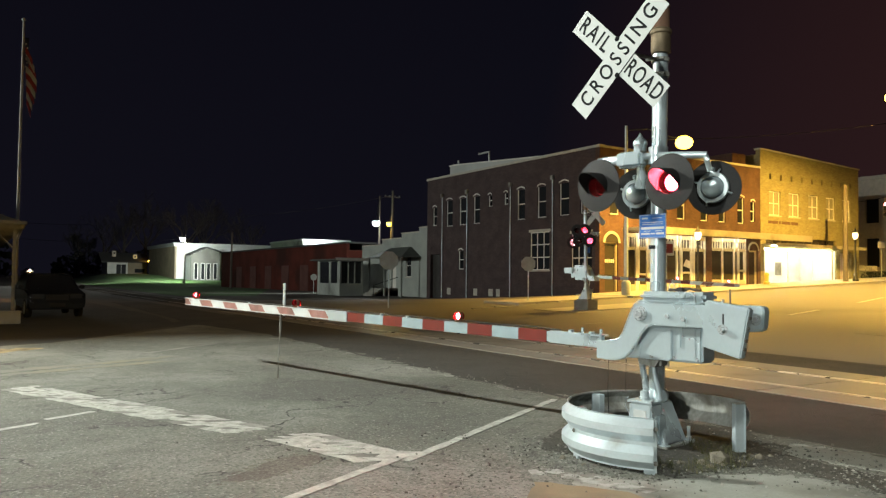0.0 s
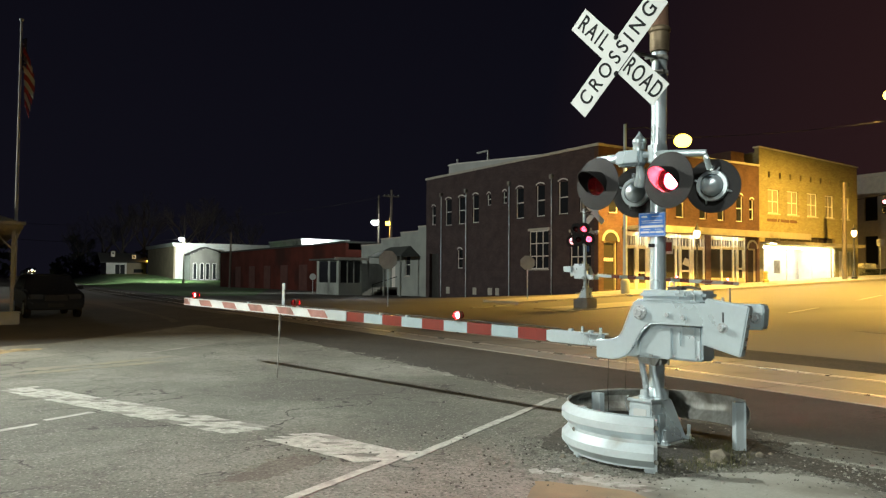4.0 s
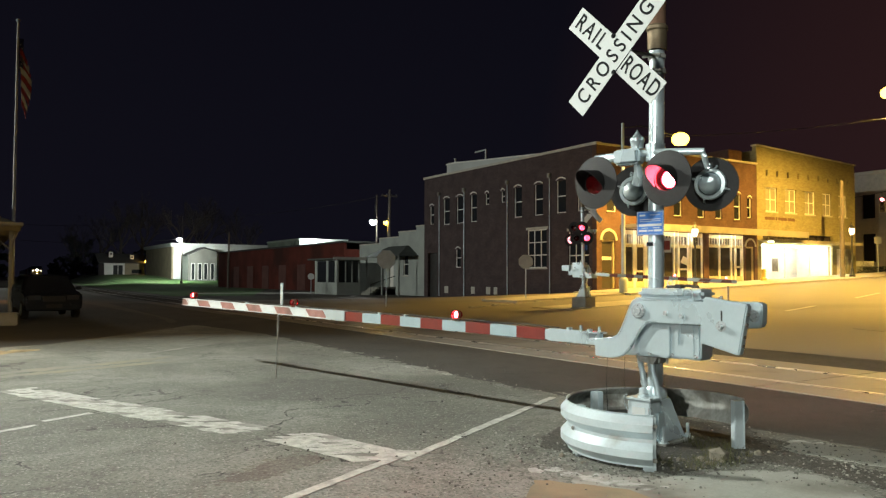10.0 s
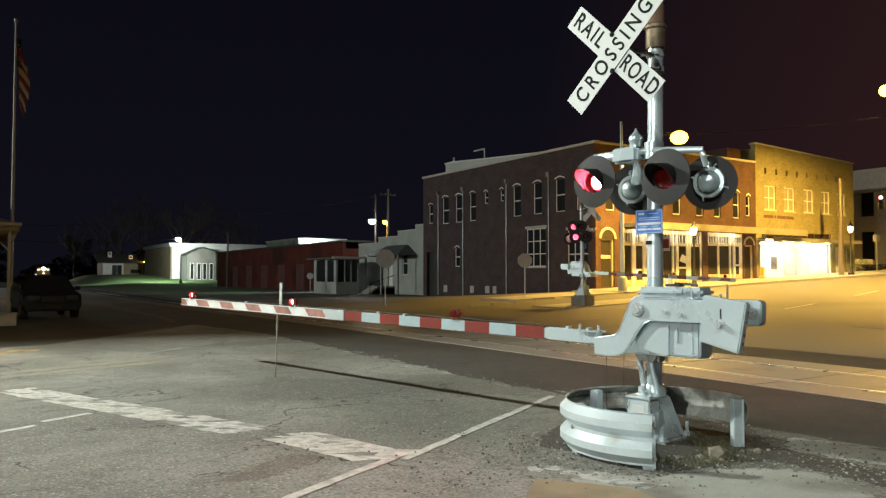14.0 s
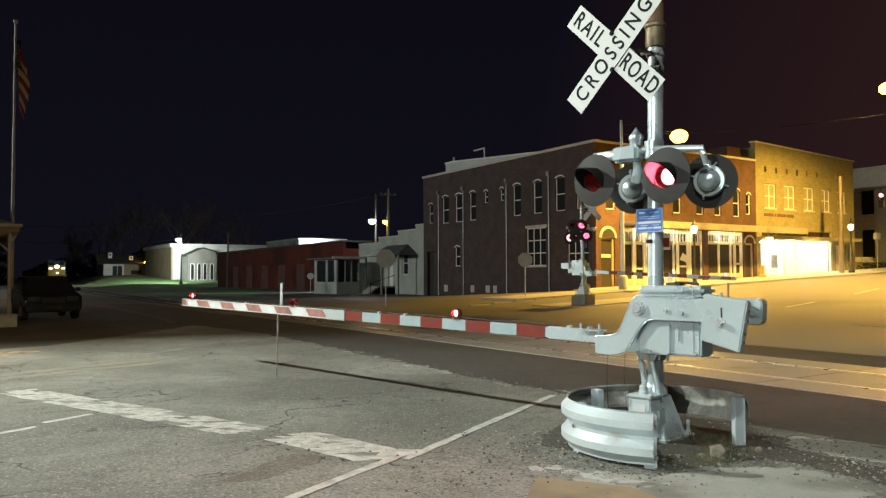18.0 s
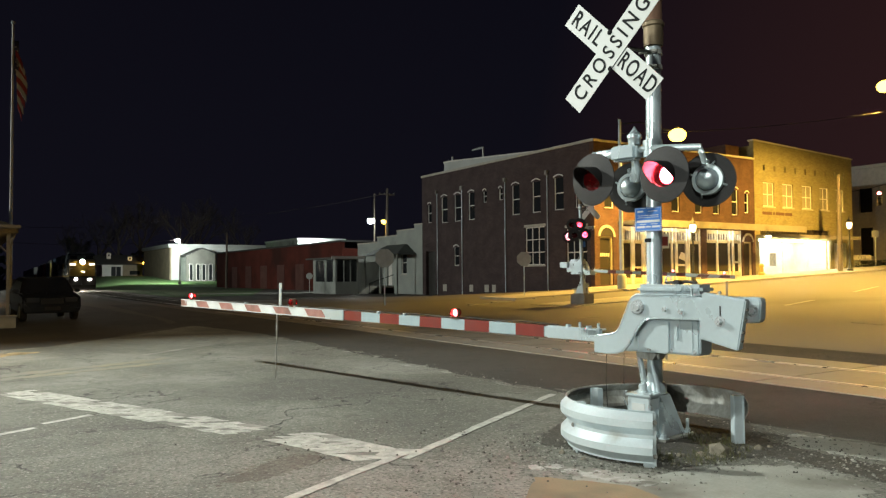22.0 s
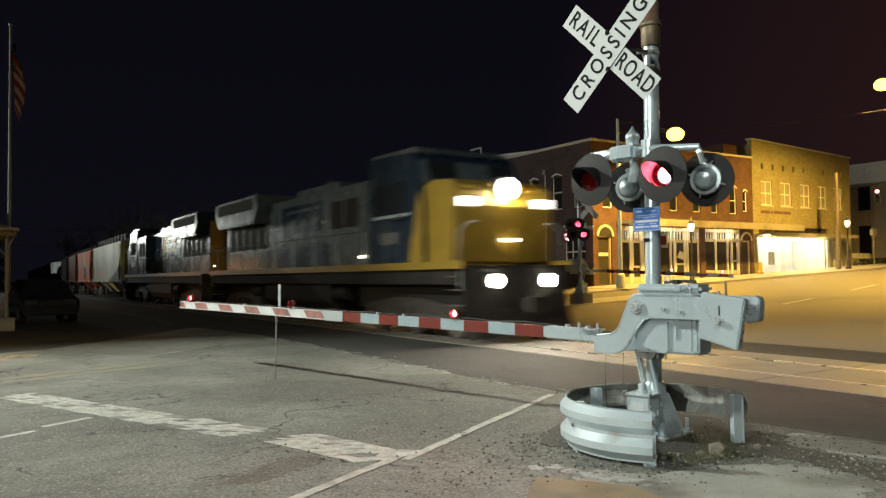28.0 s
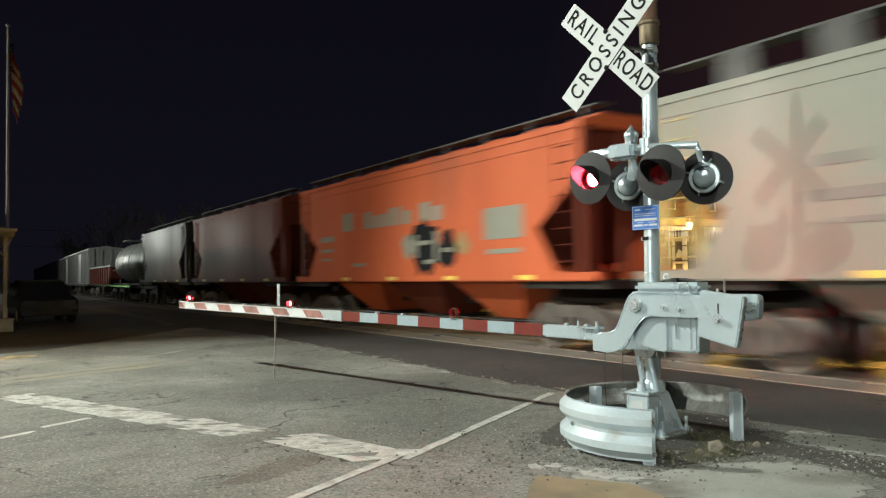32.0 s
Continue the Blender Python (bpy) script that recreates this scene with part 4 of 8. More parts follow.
trans = [(46.0, 54.2, 4.1, 4.6)]
part("wall", holed(Shape(), "y", BY, 0.35, 45.44, 57.2, 0.2, 10.0, yw + shop + vents + trans), BRICK_YELLOW, yel)
part("parapet", Shape().prism([(45.44, 10.0), (57.2, 10.0), (57.2, 10.06), (45.7, 10.5), (45.44, 10.5)], BY, BY + 0.35), BRICK_YELLOW, yel)
part("coping", Shape().prism([(45.35, 10.503), (45.7, 10.503), (57.3, 10.063), (57.3, 10.15), (45.7, 10.6), (45.35, 10.6)], BY - 0.06, BY + 0.41), STONE_TRIM, yel)
part("wall", Shape().box(45.44, BY + 0.35, 0.2, 45.75, 52, 10.2).box(56.9, BY + 0.35, 0.2, 57.2, 52, 10.0).box(45.75, 51.7, 0.2, 56.9, 52, 10), BRICK_YELLOW, yel)
part("roof", Shape().box(45.75, BY + 0.35, 9.4, 56.9, 51.7, 9.6), TAR, yel)
for a, b, c, d in yw:
    sash_window(yel, "y", BY, a, b, c, d, WHITE_PAINT, rows=2, cols=2, glass_mat=BLIND)
for a, b, c, d in vents:
    part("attic_vent", Shape().box(a, BY + 0.15, c, b, BY + 0.2, d), BLACK, yel)
for k, (a, b) in enumerate(((46.25, 47.3), (47.45, 47.6), (47.75, 48.7), (48.8, 49.6))):
    part("letter_bar", Shape().box(a, BY - 0.03, 5.52, b, BY - 0.002, 5.72), RUST, yel, "dark sign lettering")
room = Shape().box(45.8, BY + 2.9, 1.2, 54.3, BY + 3.0, 4.0).box(45.8, BY + 0.36, 1.2, 45.9, BY + 2.9, 4.0).box(54.2, BY + 0.36, 1.2, 54.3, BY + 2.9, 4.0).box(45.9, BY + 0.36, 3.9, 54.2, BY + 2.9, 4.0).box(45.9, BY + 0.36, 1.1, 54.2, BY + 2.9, 1.24)
part("shop_room", room, WHITE_PAINT, yel, "bright cream shop interior")
for i in range(4):
    for dy in (0.7, 1.7):
        part("tube_light", Shape().box(46.3 + 2 * i, BY + dy, 3.82, 47.9 + 2 * i, BY + dy + 0.15, 3.88), TUBE_SHOP, yel, "lit fluorescent tube")
    part("tube_light", Shape().box(46.3 + 2 * i, BY - 0.3, 3.985, 47.9 + 2 * i, BY - 0.2, 4.027), TUBE, yel, "lit fluorescent tube")
for x in (45.85, 48.6, 51.4, 54.14):
    part("mullion", Shape().box(x, BY + 0.1, 1.24, x + 0.07, BY + 0.2, 3.85), WHITE_PAINT, yel)
part("bulkhead", Shape().box(45.85, BY + 0.08, 1.0, 54.2, BY + 0.22, 1.45), CREAM, yel, bevel=0.01)
part("poster", Shape().box(47.3, BY + 0.22, 2.0, 48.0, BY + 0.23, 2.9), mat("grey_poster", (0.35, 0.34, 0.3), (0.2, 0.2, 0.2), 0.7, scale=4), yel, "grey poster in the shop window")
part("awning", Shape().box(45.5, 31.4, 4.03, 56.0, BY - 0.003, 4.1).box(45.5, 31.36, 3.90, 56.0, 31.4, 4.14), CANOPY, yel, "flat cream awning")
for i in range(9):
    a = 46.0 + 8.2 * i / 9
    part("transom_light", Shape().box(a + 0.05, BY + 0.15, 4.12, a + 0.86, BY + 0.17, 4.58), PANE_LIT, yel)
part("door", Shape().box(54.75, BY + 0.2, 1.4, 56.15, BY + 0.26, 3.7), WHITE_PAINT, yel, "white shop side door", bevel=0.01)

# sidewalk with kerb along the shops and round the corner
walkway = thing("sidewalk", None, "pale concrete sidewalk with kerb along the shops", "sidewalk", kind="structure")


def slab(x0, x1, y0, y1, h=0.12):
    s = Shape()
    xs = span(x0, x1, 2.0)
    for a, b in zip(xs, xs[1:]):
        a, b = a + 0.006, b - 0.006
        z = [ground_z(x, y) + h for x, y in ((a, y0), (b, y0), (a, y1), (b, y1))]
        s.add([(a, y0, z[0] - 0.3), (b, y0, z[1] - 0.3), (a, y1, z[2] - 0.3), (b, y1, z[3] - 0.3), (a, y0, z[0]), (b, y0, z[1]), (a, y1, z[2]), (b, y1, z[3])],
              [(0, 2, 3, 1), (4, 5, 7, 6), (0, 1, 5, 4), (2, 6, 7, 3), (0, 4, 6, 2), (1, 3, 7, 5)])
    return s


for y0, y1 in ((28.2, 30.35), (30.362, 32.56)):
    part("slab", slab(29, 75, y0, y1), SIDEWALK, walkway)
part("slab", slab(20, 29, 22.6, 25.0, 0.04), SIDEWALK, walkway, "pale concrete corner with the far signal")
part("slab", slab(22, 29, 28.6, 31.5, 0.10), SIDEWALK, walkway)

# grey stucco building with porches
grey = thing("grey_building", None, "low grey-green stucco building with stepped parapet and porches", "building")
GX = 31.5
steps = [(52.0, 54.4, 5.65), (54.4, 57.4, 5.3), (57.4, 61.0, 4.9), (61.0, 65.0, 4.45)]
for a, b, z in steps:
    part("wall", holed(Shape(), "x", GX, 0.3, a, b, -0.3, z, [(55.7, 56.6, 1.65, 3.55)] if a == 54.4 else ([(58.3, 59.2, 0.6, 2.9)] if a == 57.4 else [])), GREY_WALL, grey)
    part("coping", Shape().box(GX - 0.05, a, z, GX + 0.35, b, z + 0.1), STONE_TRIM, grey)
part("wall", Shape().box(GX + 0.3, 64.7, -0.3, 45, 65, 4.4).box(GX + 0.3, 52.0, -0.3, 45, 52.3, 5.2), GREY_WALL, grey)
part("roof", Shape().box(GX + 0.3, 52.3, 4.1, 45, 64.7, 4.3), TAR, grey)
sash_window(grey, "x", GX, 55.7, 56.6, 1.65, 3.55, WHITE_PAINT)
part("door", Shape().box(GX + 0.15, 58.3, 0.6, GX + 0.2, 59.2, 2.9), WHITE_PAINT, grey, "pale door up the steps")
hip = Shape().add([(29.6, 54.0, 3.25), (29.6, 60.2, 3.25), (31.5, 60.2, 3.25), (31.5, 54.0, 3.25), (31.3, 55.6, 4.15), (31.3, 58.8, 4.15), (31.5, 58.8, 4.15), (31.5, 55.6, 4.15)],
                  [(3, 2, 1, 0), (0, 1, 5, 4), (1, 2, 6, 5), (3, 0, 4, 7), (4, 5, 6, 7), (2, 3, 7, 6)])
part("porch_roof", hip, GREY_ROOF, grey, "dull hipped porch roof")
for y in (54.2, 57.1, 60.0):
    part("post", Shape().box(29.7, y - 0.06, 0, 29.82, y + 0.06, 3.25), GREY_WALL, grey)
for k in range(4):
    part("step", Shape().box(29.0 + 0.28 * k, 57.9, 0, 31.5, 59.6, 0.17 * (k + 1)), CONCRETE, grey, bevel=0.01)
part("rail", Shape().rod((29.1, 57.85, 0.9), (31.4, 57.85, 1.6), 0.03).rod((29.1, 57.85, 0), (29.1, 57.85, 0.9), 0.03).rod((30.2, 57.85, 0.3), (30.2, 57.85, 1.24), 0.03), POLE_DARK, grey)
pw = holed(Shape(), "y", 59.7, 0.12, 26.85, 29.0, 0, 3.0, [(27.0, 27.6, 1.05, 2.9), (27.7, 28.2, 1.05, 2.9), (28.3, 28.85, 1.05, 2.9)])
px = holed(Shape(), "x", 26.85, 0.12, 59.82, 64.5, 0, 3.0, [(60.2, 61.6, 1.05, 2.9), (62.0, 64.0, 1.05, 2.9)])
front = part("porch_wall", pw, GREY_WALL, grey, "enclosed front porch")
flank = part("porch_wall", px, GREY_WALL, grey)
for a, b in ((27.0, 27.6), (27.7, 28.2), (28.3, 28.85)):
    part("pane", Shape().box(a, 59.75, 1.05, b, 59.76, 2.9), PANE, front)
for a, b in ((60.2, 61.6), (62.0, 64.0)):
    part("pane", Shape().box(26.9, a, 1.05, 26.91, b, 2.9), PANE, flank)
part("porch_roof", Shape().box(26.3, 59.2, 3.0, 29.3, 65, 3.12), GREY_ROOF, grey)
part("fascia", Shape().box(26.25, 59.1, 2.98, 29.3, 59.2, 3.2), WHITE_PAINT, grey, "white porch fascia")

# far buildings down the line
red = thing("red_warehouse", None, "long low dark red warehouse beside the line", "warehouse")
RED_WALL = mat("dull_red_siding", (0.115, 0.030, 0.022), (0.070, 0.021, 0.016), 1.0, scale=0.5, fine=20, bump=0.2, stain=(0.045, 0.019, 0.016), spec=0.1)
part("wall", Shape().box(32.5, 70, -0.3, 50, 70.3, 4.3).box(32.2, 70, -0.3, 32.5, 114, 5.0), RED_WALL, red)
part("roof", Shape().prism([(32.0, 4.95), (50, 4.95), (50, 5.12), (32.0, 5.12)], 69.7, 114.2), TAR, red)
for y in (74, 80, 86, 92, 98, 104):
    part("loading_door", Shape().box(32.15, y, 0, 32.2, y + 2.4, 2.9), mat("faded_red_door", (0.10, 0.035, 0.028), None, 0.85, scale=1), red)
ware = thing("metal_warehouse", None, "tall pale metal warehouse with white roof edge", "warehouse")
part("wall", Shape().box(32.25, 143, 0, 60, 143.3, 6.9), METAL_WALL, ware, "pale lit metal wall")
part("wall", Shape().box(31.95, 143, 0, 32.25, 166, 6.9), TAN_WALL, ware, "tan block wall")
part("roof", Shape().box(31.6, 142.4, 6.9, 75, 166.4, 7.55), ROOF_WHITE, ware, "white roof edge")
for k in range(26):
    part("rib", Shape().box(32.6 + k, 142.94, 0.1, 32.68 + k, 143, 6.9), METAL_WALL, ware)
part("wall", Shape().box(60, 143, 0, 75, 143.3, 6.9), RED_WALL, ware)
gab = thing("gabled_store", None, "pale gabled store front with tall dark windows", "store")
part("wall", Shape().prism([(33.65, -0.2), (38.7, -0.2), (38.7, 5.85), (36.4, 6.55), (33.65, 5.25)], 138, 138.3), mat("weathered_pale_stucco", (0.15, 0.15, 0.135), (0.09, 0.09, 0.08), 0.9, scale=0.6, fine=20, bump=0.2), gab)
part("wall", Shape().box(33.65, 138.3, -0.2, 33.95, 142.3, 5.25), GREY_WALL, gab)
part("wall", Shape().box(38.4, 138.3, -0.2, 38.7, 142.3, 5.8), GREY_WALL, gab)
part("roof", Shape().prism([(33.4, 5.2), (36.4, 6.6), (38.9, 5.9), (38.9, 6.05), (36.4, 6.78), (33.4, 5.38)], 137.8, 142.3), TAR, gab)
for x in (34.2, 35.4, 36.4, 37.6):
    wn2 = part("window", Shape().box(x, 137.95, 1.0, x + 0.55, 138.02, 3.8), PANE, gab)
    part("window_frame", Shape().box(x - 0.06, 137.93, 0.94, x, 138.03, 3.86).box(x + 0.55, 137.93, 0.94, x + 0.61, 138.03, 3.86).box(x, 137.93, 3.8, x + 0.55, 138.03, 3.86).box(x, 137.93, 0.94, x + 0.55, 138.03, 1.0), WHITE_PAINT, wn2)
wb = thing("white_metal_building", None, "white metal building behind the red warehouse, lit by a yard lamp", "building")
part("wall", Shape().box(48.0, 122, 0, 56.6, 122.3, 7.75), METAL_WALL, wb)
part("wall", Shape().box(48.0, 122.3, 0, 48.3, 138, 7.75), GREY_WALL, wb)
part("wall_lamp", Shape().box(50.3, 121.8, 6.85, 50.8, 122.0, 7.15), LAMP_WHITE, wb, "glowing wall lamp")
part("roof", Shape().box(47.8, 121.8, 7.75, 56.8, 138, 8.0), ROOF_WHITE, wb)
house = thing("white_house", None, "small white house with dark roof and two dormer vents", "house")
HW = mat("white_siding", (0.66, 0.66, 0.62), (0.54, 0.54, 0.51), 0.7, scale=0.7, fine=20, bump=0.1)
HZ = 1.9
part("wall", Shape().box(25.5, 176, 0.5, 29.6, 176.3, HZ + 2.6), HW, house, "white siding wall")
part("wall", Shape().box(29.6, 176, 0.5, 33.6, 176.3, HZ + 2.6), TAN_WALL, house, "tan wall of the house")
part("wall", Shape().box(25.5, 176.3, 0.5, 25.8, 184, HZ + 2.6), HW, house, "white siding wall")
part("gable", Shape().prism([(-184, HZ + 2.6), (-176, HZ + 2.6), (-180, HZ + 4.3)], 0, 0.3, pose(25.5, 0, 0, rz=-90)), HW, house)
part("roof", Shape().prism([(-184.6, HZ + 2.4), (-180, HZ + 4.35), (-175.2, HZ + 2.4), (-175.2, HZ + 2.6), (-180, HZ + 4.6), (-184.6, HZ + 2.6)], -1.3, 8.4, pose(25.5, 0, 0, rz=-90)), TAR, house, "dark shingle roof")
for x, z in ((26.6, 3.7), (30.85, 3.0)):
    dm = part("cupola", Shape().box(x, 177.0, HZ + z, x + 0.75, 177.8, HZ + z + 1.2), HW, house)
    part("vent", Shape().box(x + 0.2, 176.97, HZ + z + 0.55, x + 0.55, 177.0, HZ + z + 0.95), BLACK, dm)
d = part("door", Shape().box(27.3, 175.9, HZ, 28.2, 175.98, HZ + 2.0), PANE, house, "dark glazed door")
part("door", Shape().box(28.3, 175.9, HZ, 29.2, 175.98, HZ + 2.0), PANE, house, "dark glazed door")
part("window", Shape().box(31.0, 175.9, HZ + 0.3, 33.0, 175.98, HZ + 1.1), PANE, house)
for k in range(2):
    part("step", Shape().box(27.0, 175.0 - 0.3 * k, 1.0, 29.5, 176, HZ - 0.17 * k), CONCRETE, house)
part("porch_lamp", Shape().lathe([(0.0, -0.18), (0.13, -0.12), (0.15, 0.02), (0.1, 0.12), (0.0, 0.14)], Matrix.Translation((33.75, 175.6, 4.75)), 12), LAMP_SODIUM, house, "glowing amber porch lamp", smooth=True)


def lawn_z(x, y):
    """The lawn rises in a low bank towards the white house."""
    a = min(1.0, max(0.0, (y - 112) / 58))
    b = min(1.0, max(0.0, (x - track_x(y) - 3.2) / 7))
    return 0.012 + 1.88 * a * a * (3 - 2 * a) * b * b * (3 - 2 * b)


lw = Shape()
lys = span(60, 215, 2.5)
lus = span(0, 1, 0.05)
lw.v = [(x, y, lawn_z(x, y)) for y in lys for x in [track_x(y) + 2.6 + u * (min(17.5, 6 + 0.35 * (y - 60)) if y < 120 else 26) for u in lus]]
kw = len(lus)
lw.f = [(j * kw + i, j * kw + i + 1, (j + 1) * kw + i + 1, (j + 1) * kw + i) for j in range(len(lys) - 1) for i in range(kw - 1)]
solo("lawn", lw, GRASS, "green winter lawn under the yard lamp", "lawn", kind="structure")
solo("pavement", Shape().sheet(ragged([(18, 68.5), (31, 67.5), (31.4, 69.4), (18, 71)], 0.2, 1.0, seed=42), 0.016, 0.02), CONCRETE, "pale gravel drive beside the warehouse", "pavement", kind="structure")
city = thing("town_hall", None, "pale stone civic building beyond the shops", "building")
part("wall", holed(Shape(), "x", 70, 0.4, 36, 60, 0, 11.0, [(38, 39.2, 3, 5.6), (38, 39.2, 7, 9.2), (42, 43.2, 3, 5.6), (42, 43.2, 7, 9.2)]), STONE_TRIM, city)
part("wall", holed(Shape(), "y", 36, 0.4, 70.4, 100, 0, 11.0, [(72 + 4 * i, 73.3 + 4 * i, z, z + 2.5) for i in range(6) for z in (3.0, 7.0)]), STONE_TRIM, city)
part("roof", Shape().box(69.8, 35.8, 11.0, 100, 60, 11.3), STONE_TRIM, city)
part("glazing", Shape().box(70.2, 36.5, 2.5, 70.25, 60, 9.5).box(70.6, 36.2, 2.5, 100, 36.25, 9.6), PANE, city)

# ---- crossing signal with gate ----
def facing(x, y, z, back=False):
    """Frame of something seen from the road: x to the viewer's right, y up, z towards the viewer."""
    s = 1 if back else -1
    return Matrix(((s, 0, 0, x), (0, 0, -s, y), (0, 1, 0, z), (0, 0, 0, 1)))


def lettering(text, size, material, parent, m, label="black lettering", depth=0.002, squeeze=1.0, spacing=1.0):
    cu = bpy.data.curves.new("lettering", "FONT")
    cu.body, cu.size, cu.align_x, cu.align_y, cu.extrude = text, size, "CENTER", "CENTER", depth
    cu.offset = size * 0.012
    cu.space_character = spacing
    tmp = bpy.data.objects.new("lettering", cu)
    scene.collection.objects.link(tmp)
    me = bpy.data.meshes.new_from_object(tmp.evaluated_get(bpy.context.evaluated_depsgraph_get()))
    bpy.data.objects.remove(tmp)
    me.transform(Matrix.Diagonal((squeeze, 1, 1, 1)))
    me.materials.clear()
    me.materials.append(material)
    ob = new("lettering", me)
    ob.parent = parent
    ob.matrix_local = m
    return tagged(ob, label)


def bolt_at(s, p, axis, r=0.014, h=0.018):
    a = Vector(p)
    s.rod(a, a + Vector(axis) * h, r, n=6)
    s.rod(a - Vector(axis) * 0.001, a + Vector(axis) * 0.004, r * 1.7, n=12)


def flasher(parent, m, core_mat=None, fill=1.0):
    """One lamp unit: black background disc, visor, ringed red lens, domed housing, and the lamp that turns behind the lens."""
    n = 36
    s = Shape()
    s.lathe([(0.112, 0.012), (0.250, 0.0), (0.252, -0.008), (0.112, -0.002)], n=n, close=False)
    s.f += [(k, (k + 1) % n, 3 * n + (k + 1) % n, 3 * n + k) for k in range(n)]
    fl = part("flasher", s, BLACK, parent, "black disc flasher with visor", smooth=True, at=m)
    v = Shape()
    for r_in, r_out in ((0.116, 0.122),):
        k = 20
        a0, a1 = radians(-28), radians(208)
        for i in range(k + 1):
            a = a0 + (a1 - a0) * i / k
            reach = 0.075 + 0.145 * math.sin(a) ** 0.8 if math.sin(a) > 0 else 0.075 - 0.13 * abs(math.sin(a))
            c, q = math.cos(a), math.sin(a)
            v.v += [(r_out * c, r_out * q, 0.0), (r_out * c * 1.02, r_out * q * 1.02 - 0.02, reach), (r_in * c * 1.02, r_in * q * 1.02 - 0.02, reach), (r_in * c, r_in * q, 0.0)]
        for i in range(k):
            v.f += [(4 * i + p, 4 * i + (p + 1) % 4, 4 * i + 4 + (p + 1) % 4, 4 * i + 4 + p) for p in range(4)]
    part("visor", v, HOOD, fl, smooth=True)
    h = Shape().lathe([(0.101, -0.034), (0.099, -0.062), (0.087, -0.102), (0.056, -0.128), (0.0, -0.138)], n=n, close=False)
    part("housing", h, ALU, fl, "grey domed lamp housing", smooth=True)
    part("ring", Shape().lathe([(0.143, -0.006), (0.147, -0.030), (0.140, -0.056), (0.108, -0.060), (0.101, -0.036)], n=n, close=False), GALV, fl, "bright housing ring", smooth=True)
    # black inner shell, added to block light from the turned-away lamp
    part("reflector", Shape().lathe([(0.108, 0.0), (0.101, -0.026), (0.095, -0.060), (0.083, -0.098), (0.052, -0.123), (0.0, -0.133)], n=28, close=False), BAFFLE, fl, smooth=True)
    for a in (0, 90, 180, 270):
        c, q = math.cos(radians(a + 20)), math.sin(radians(a + 20))
        part("clip", Shape().rod((0.148 * c, 0.148 * q, -0.055), (0.176 * c, 0.176 * q, -0.015), 0.010, n=6), GALV, fl, smooth=True)
    part("hinge", Shape().box(-0.02, 0.14, -0.09, 0.02, 0.185, -0.03), ALU, fl, bevel=0.008)
    part("lens", Shape().lathe([(0.110, -0.003), (0.108, 0.004), (0.08, 0.016), (0.035, 0.024), (0.0, 0.025)], n=28, close=False), RED_LENS, fl, "dark red glass lens", smooth=True)
    lp = Shape().lathe([(0.080, -0.010), (0.080, 0.0), (0.077, 0.003), (0.066, 0.004)], n=24, close=False)
    lp.v.append((0, 0, 0.004))
    top = len(lp.v) - 1
    core = len(lp.f)
    lp.f += [(3 * 24 + k, 3 * 24 + (k + 1) % 24, top) for k in range(24)]
    lp.v.append((0, 0, -0.010))
    back = len(lp.f)
    lp.f += [((k + 1) % 24, k, top + 1) for k in range(24)]
    me = bpy.data.meshes.new("lamp")
    me.from_pydata(lp.v, [], lp.f)
    for mm in (RED_GLOW, core_mat or RED_CORE, BAFFLE):
        me.materials.append(mm)
    for p in me.polygons:
        p.material_index = 2 if p.index >= back or p.index < 24 else (1 if p.index >= core else 0)
    lamp_ob = new("lamp", me)
    lamp_ob.parent = fl
    lamp_ob.matrix_local = pose(0, 0, -0.055) @ Matrix.Scale(fill, 4)
    tagged(lamp_ob, "red lamp turning on and off behind the lens")
    return fl


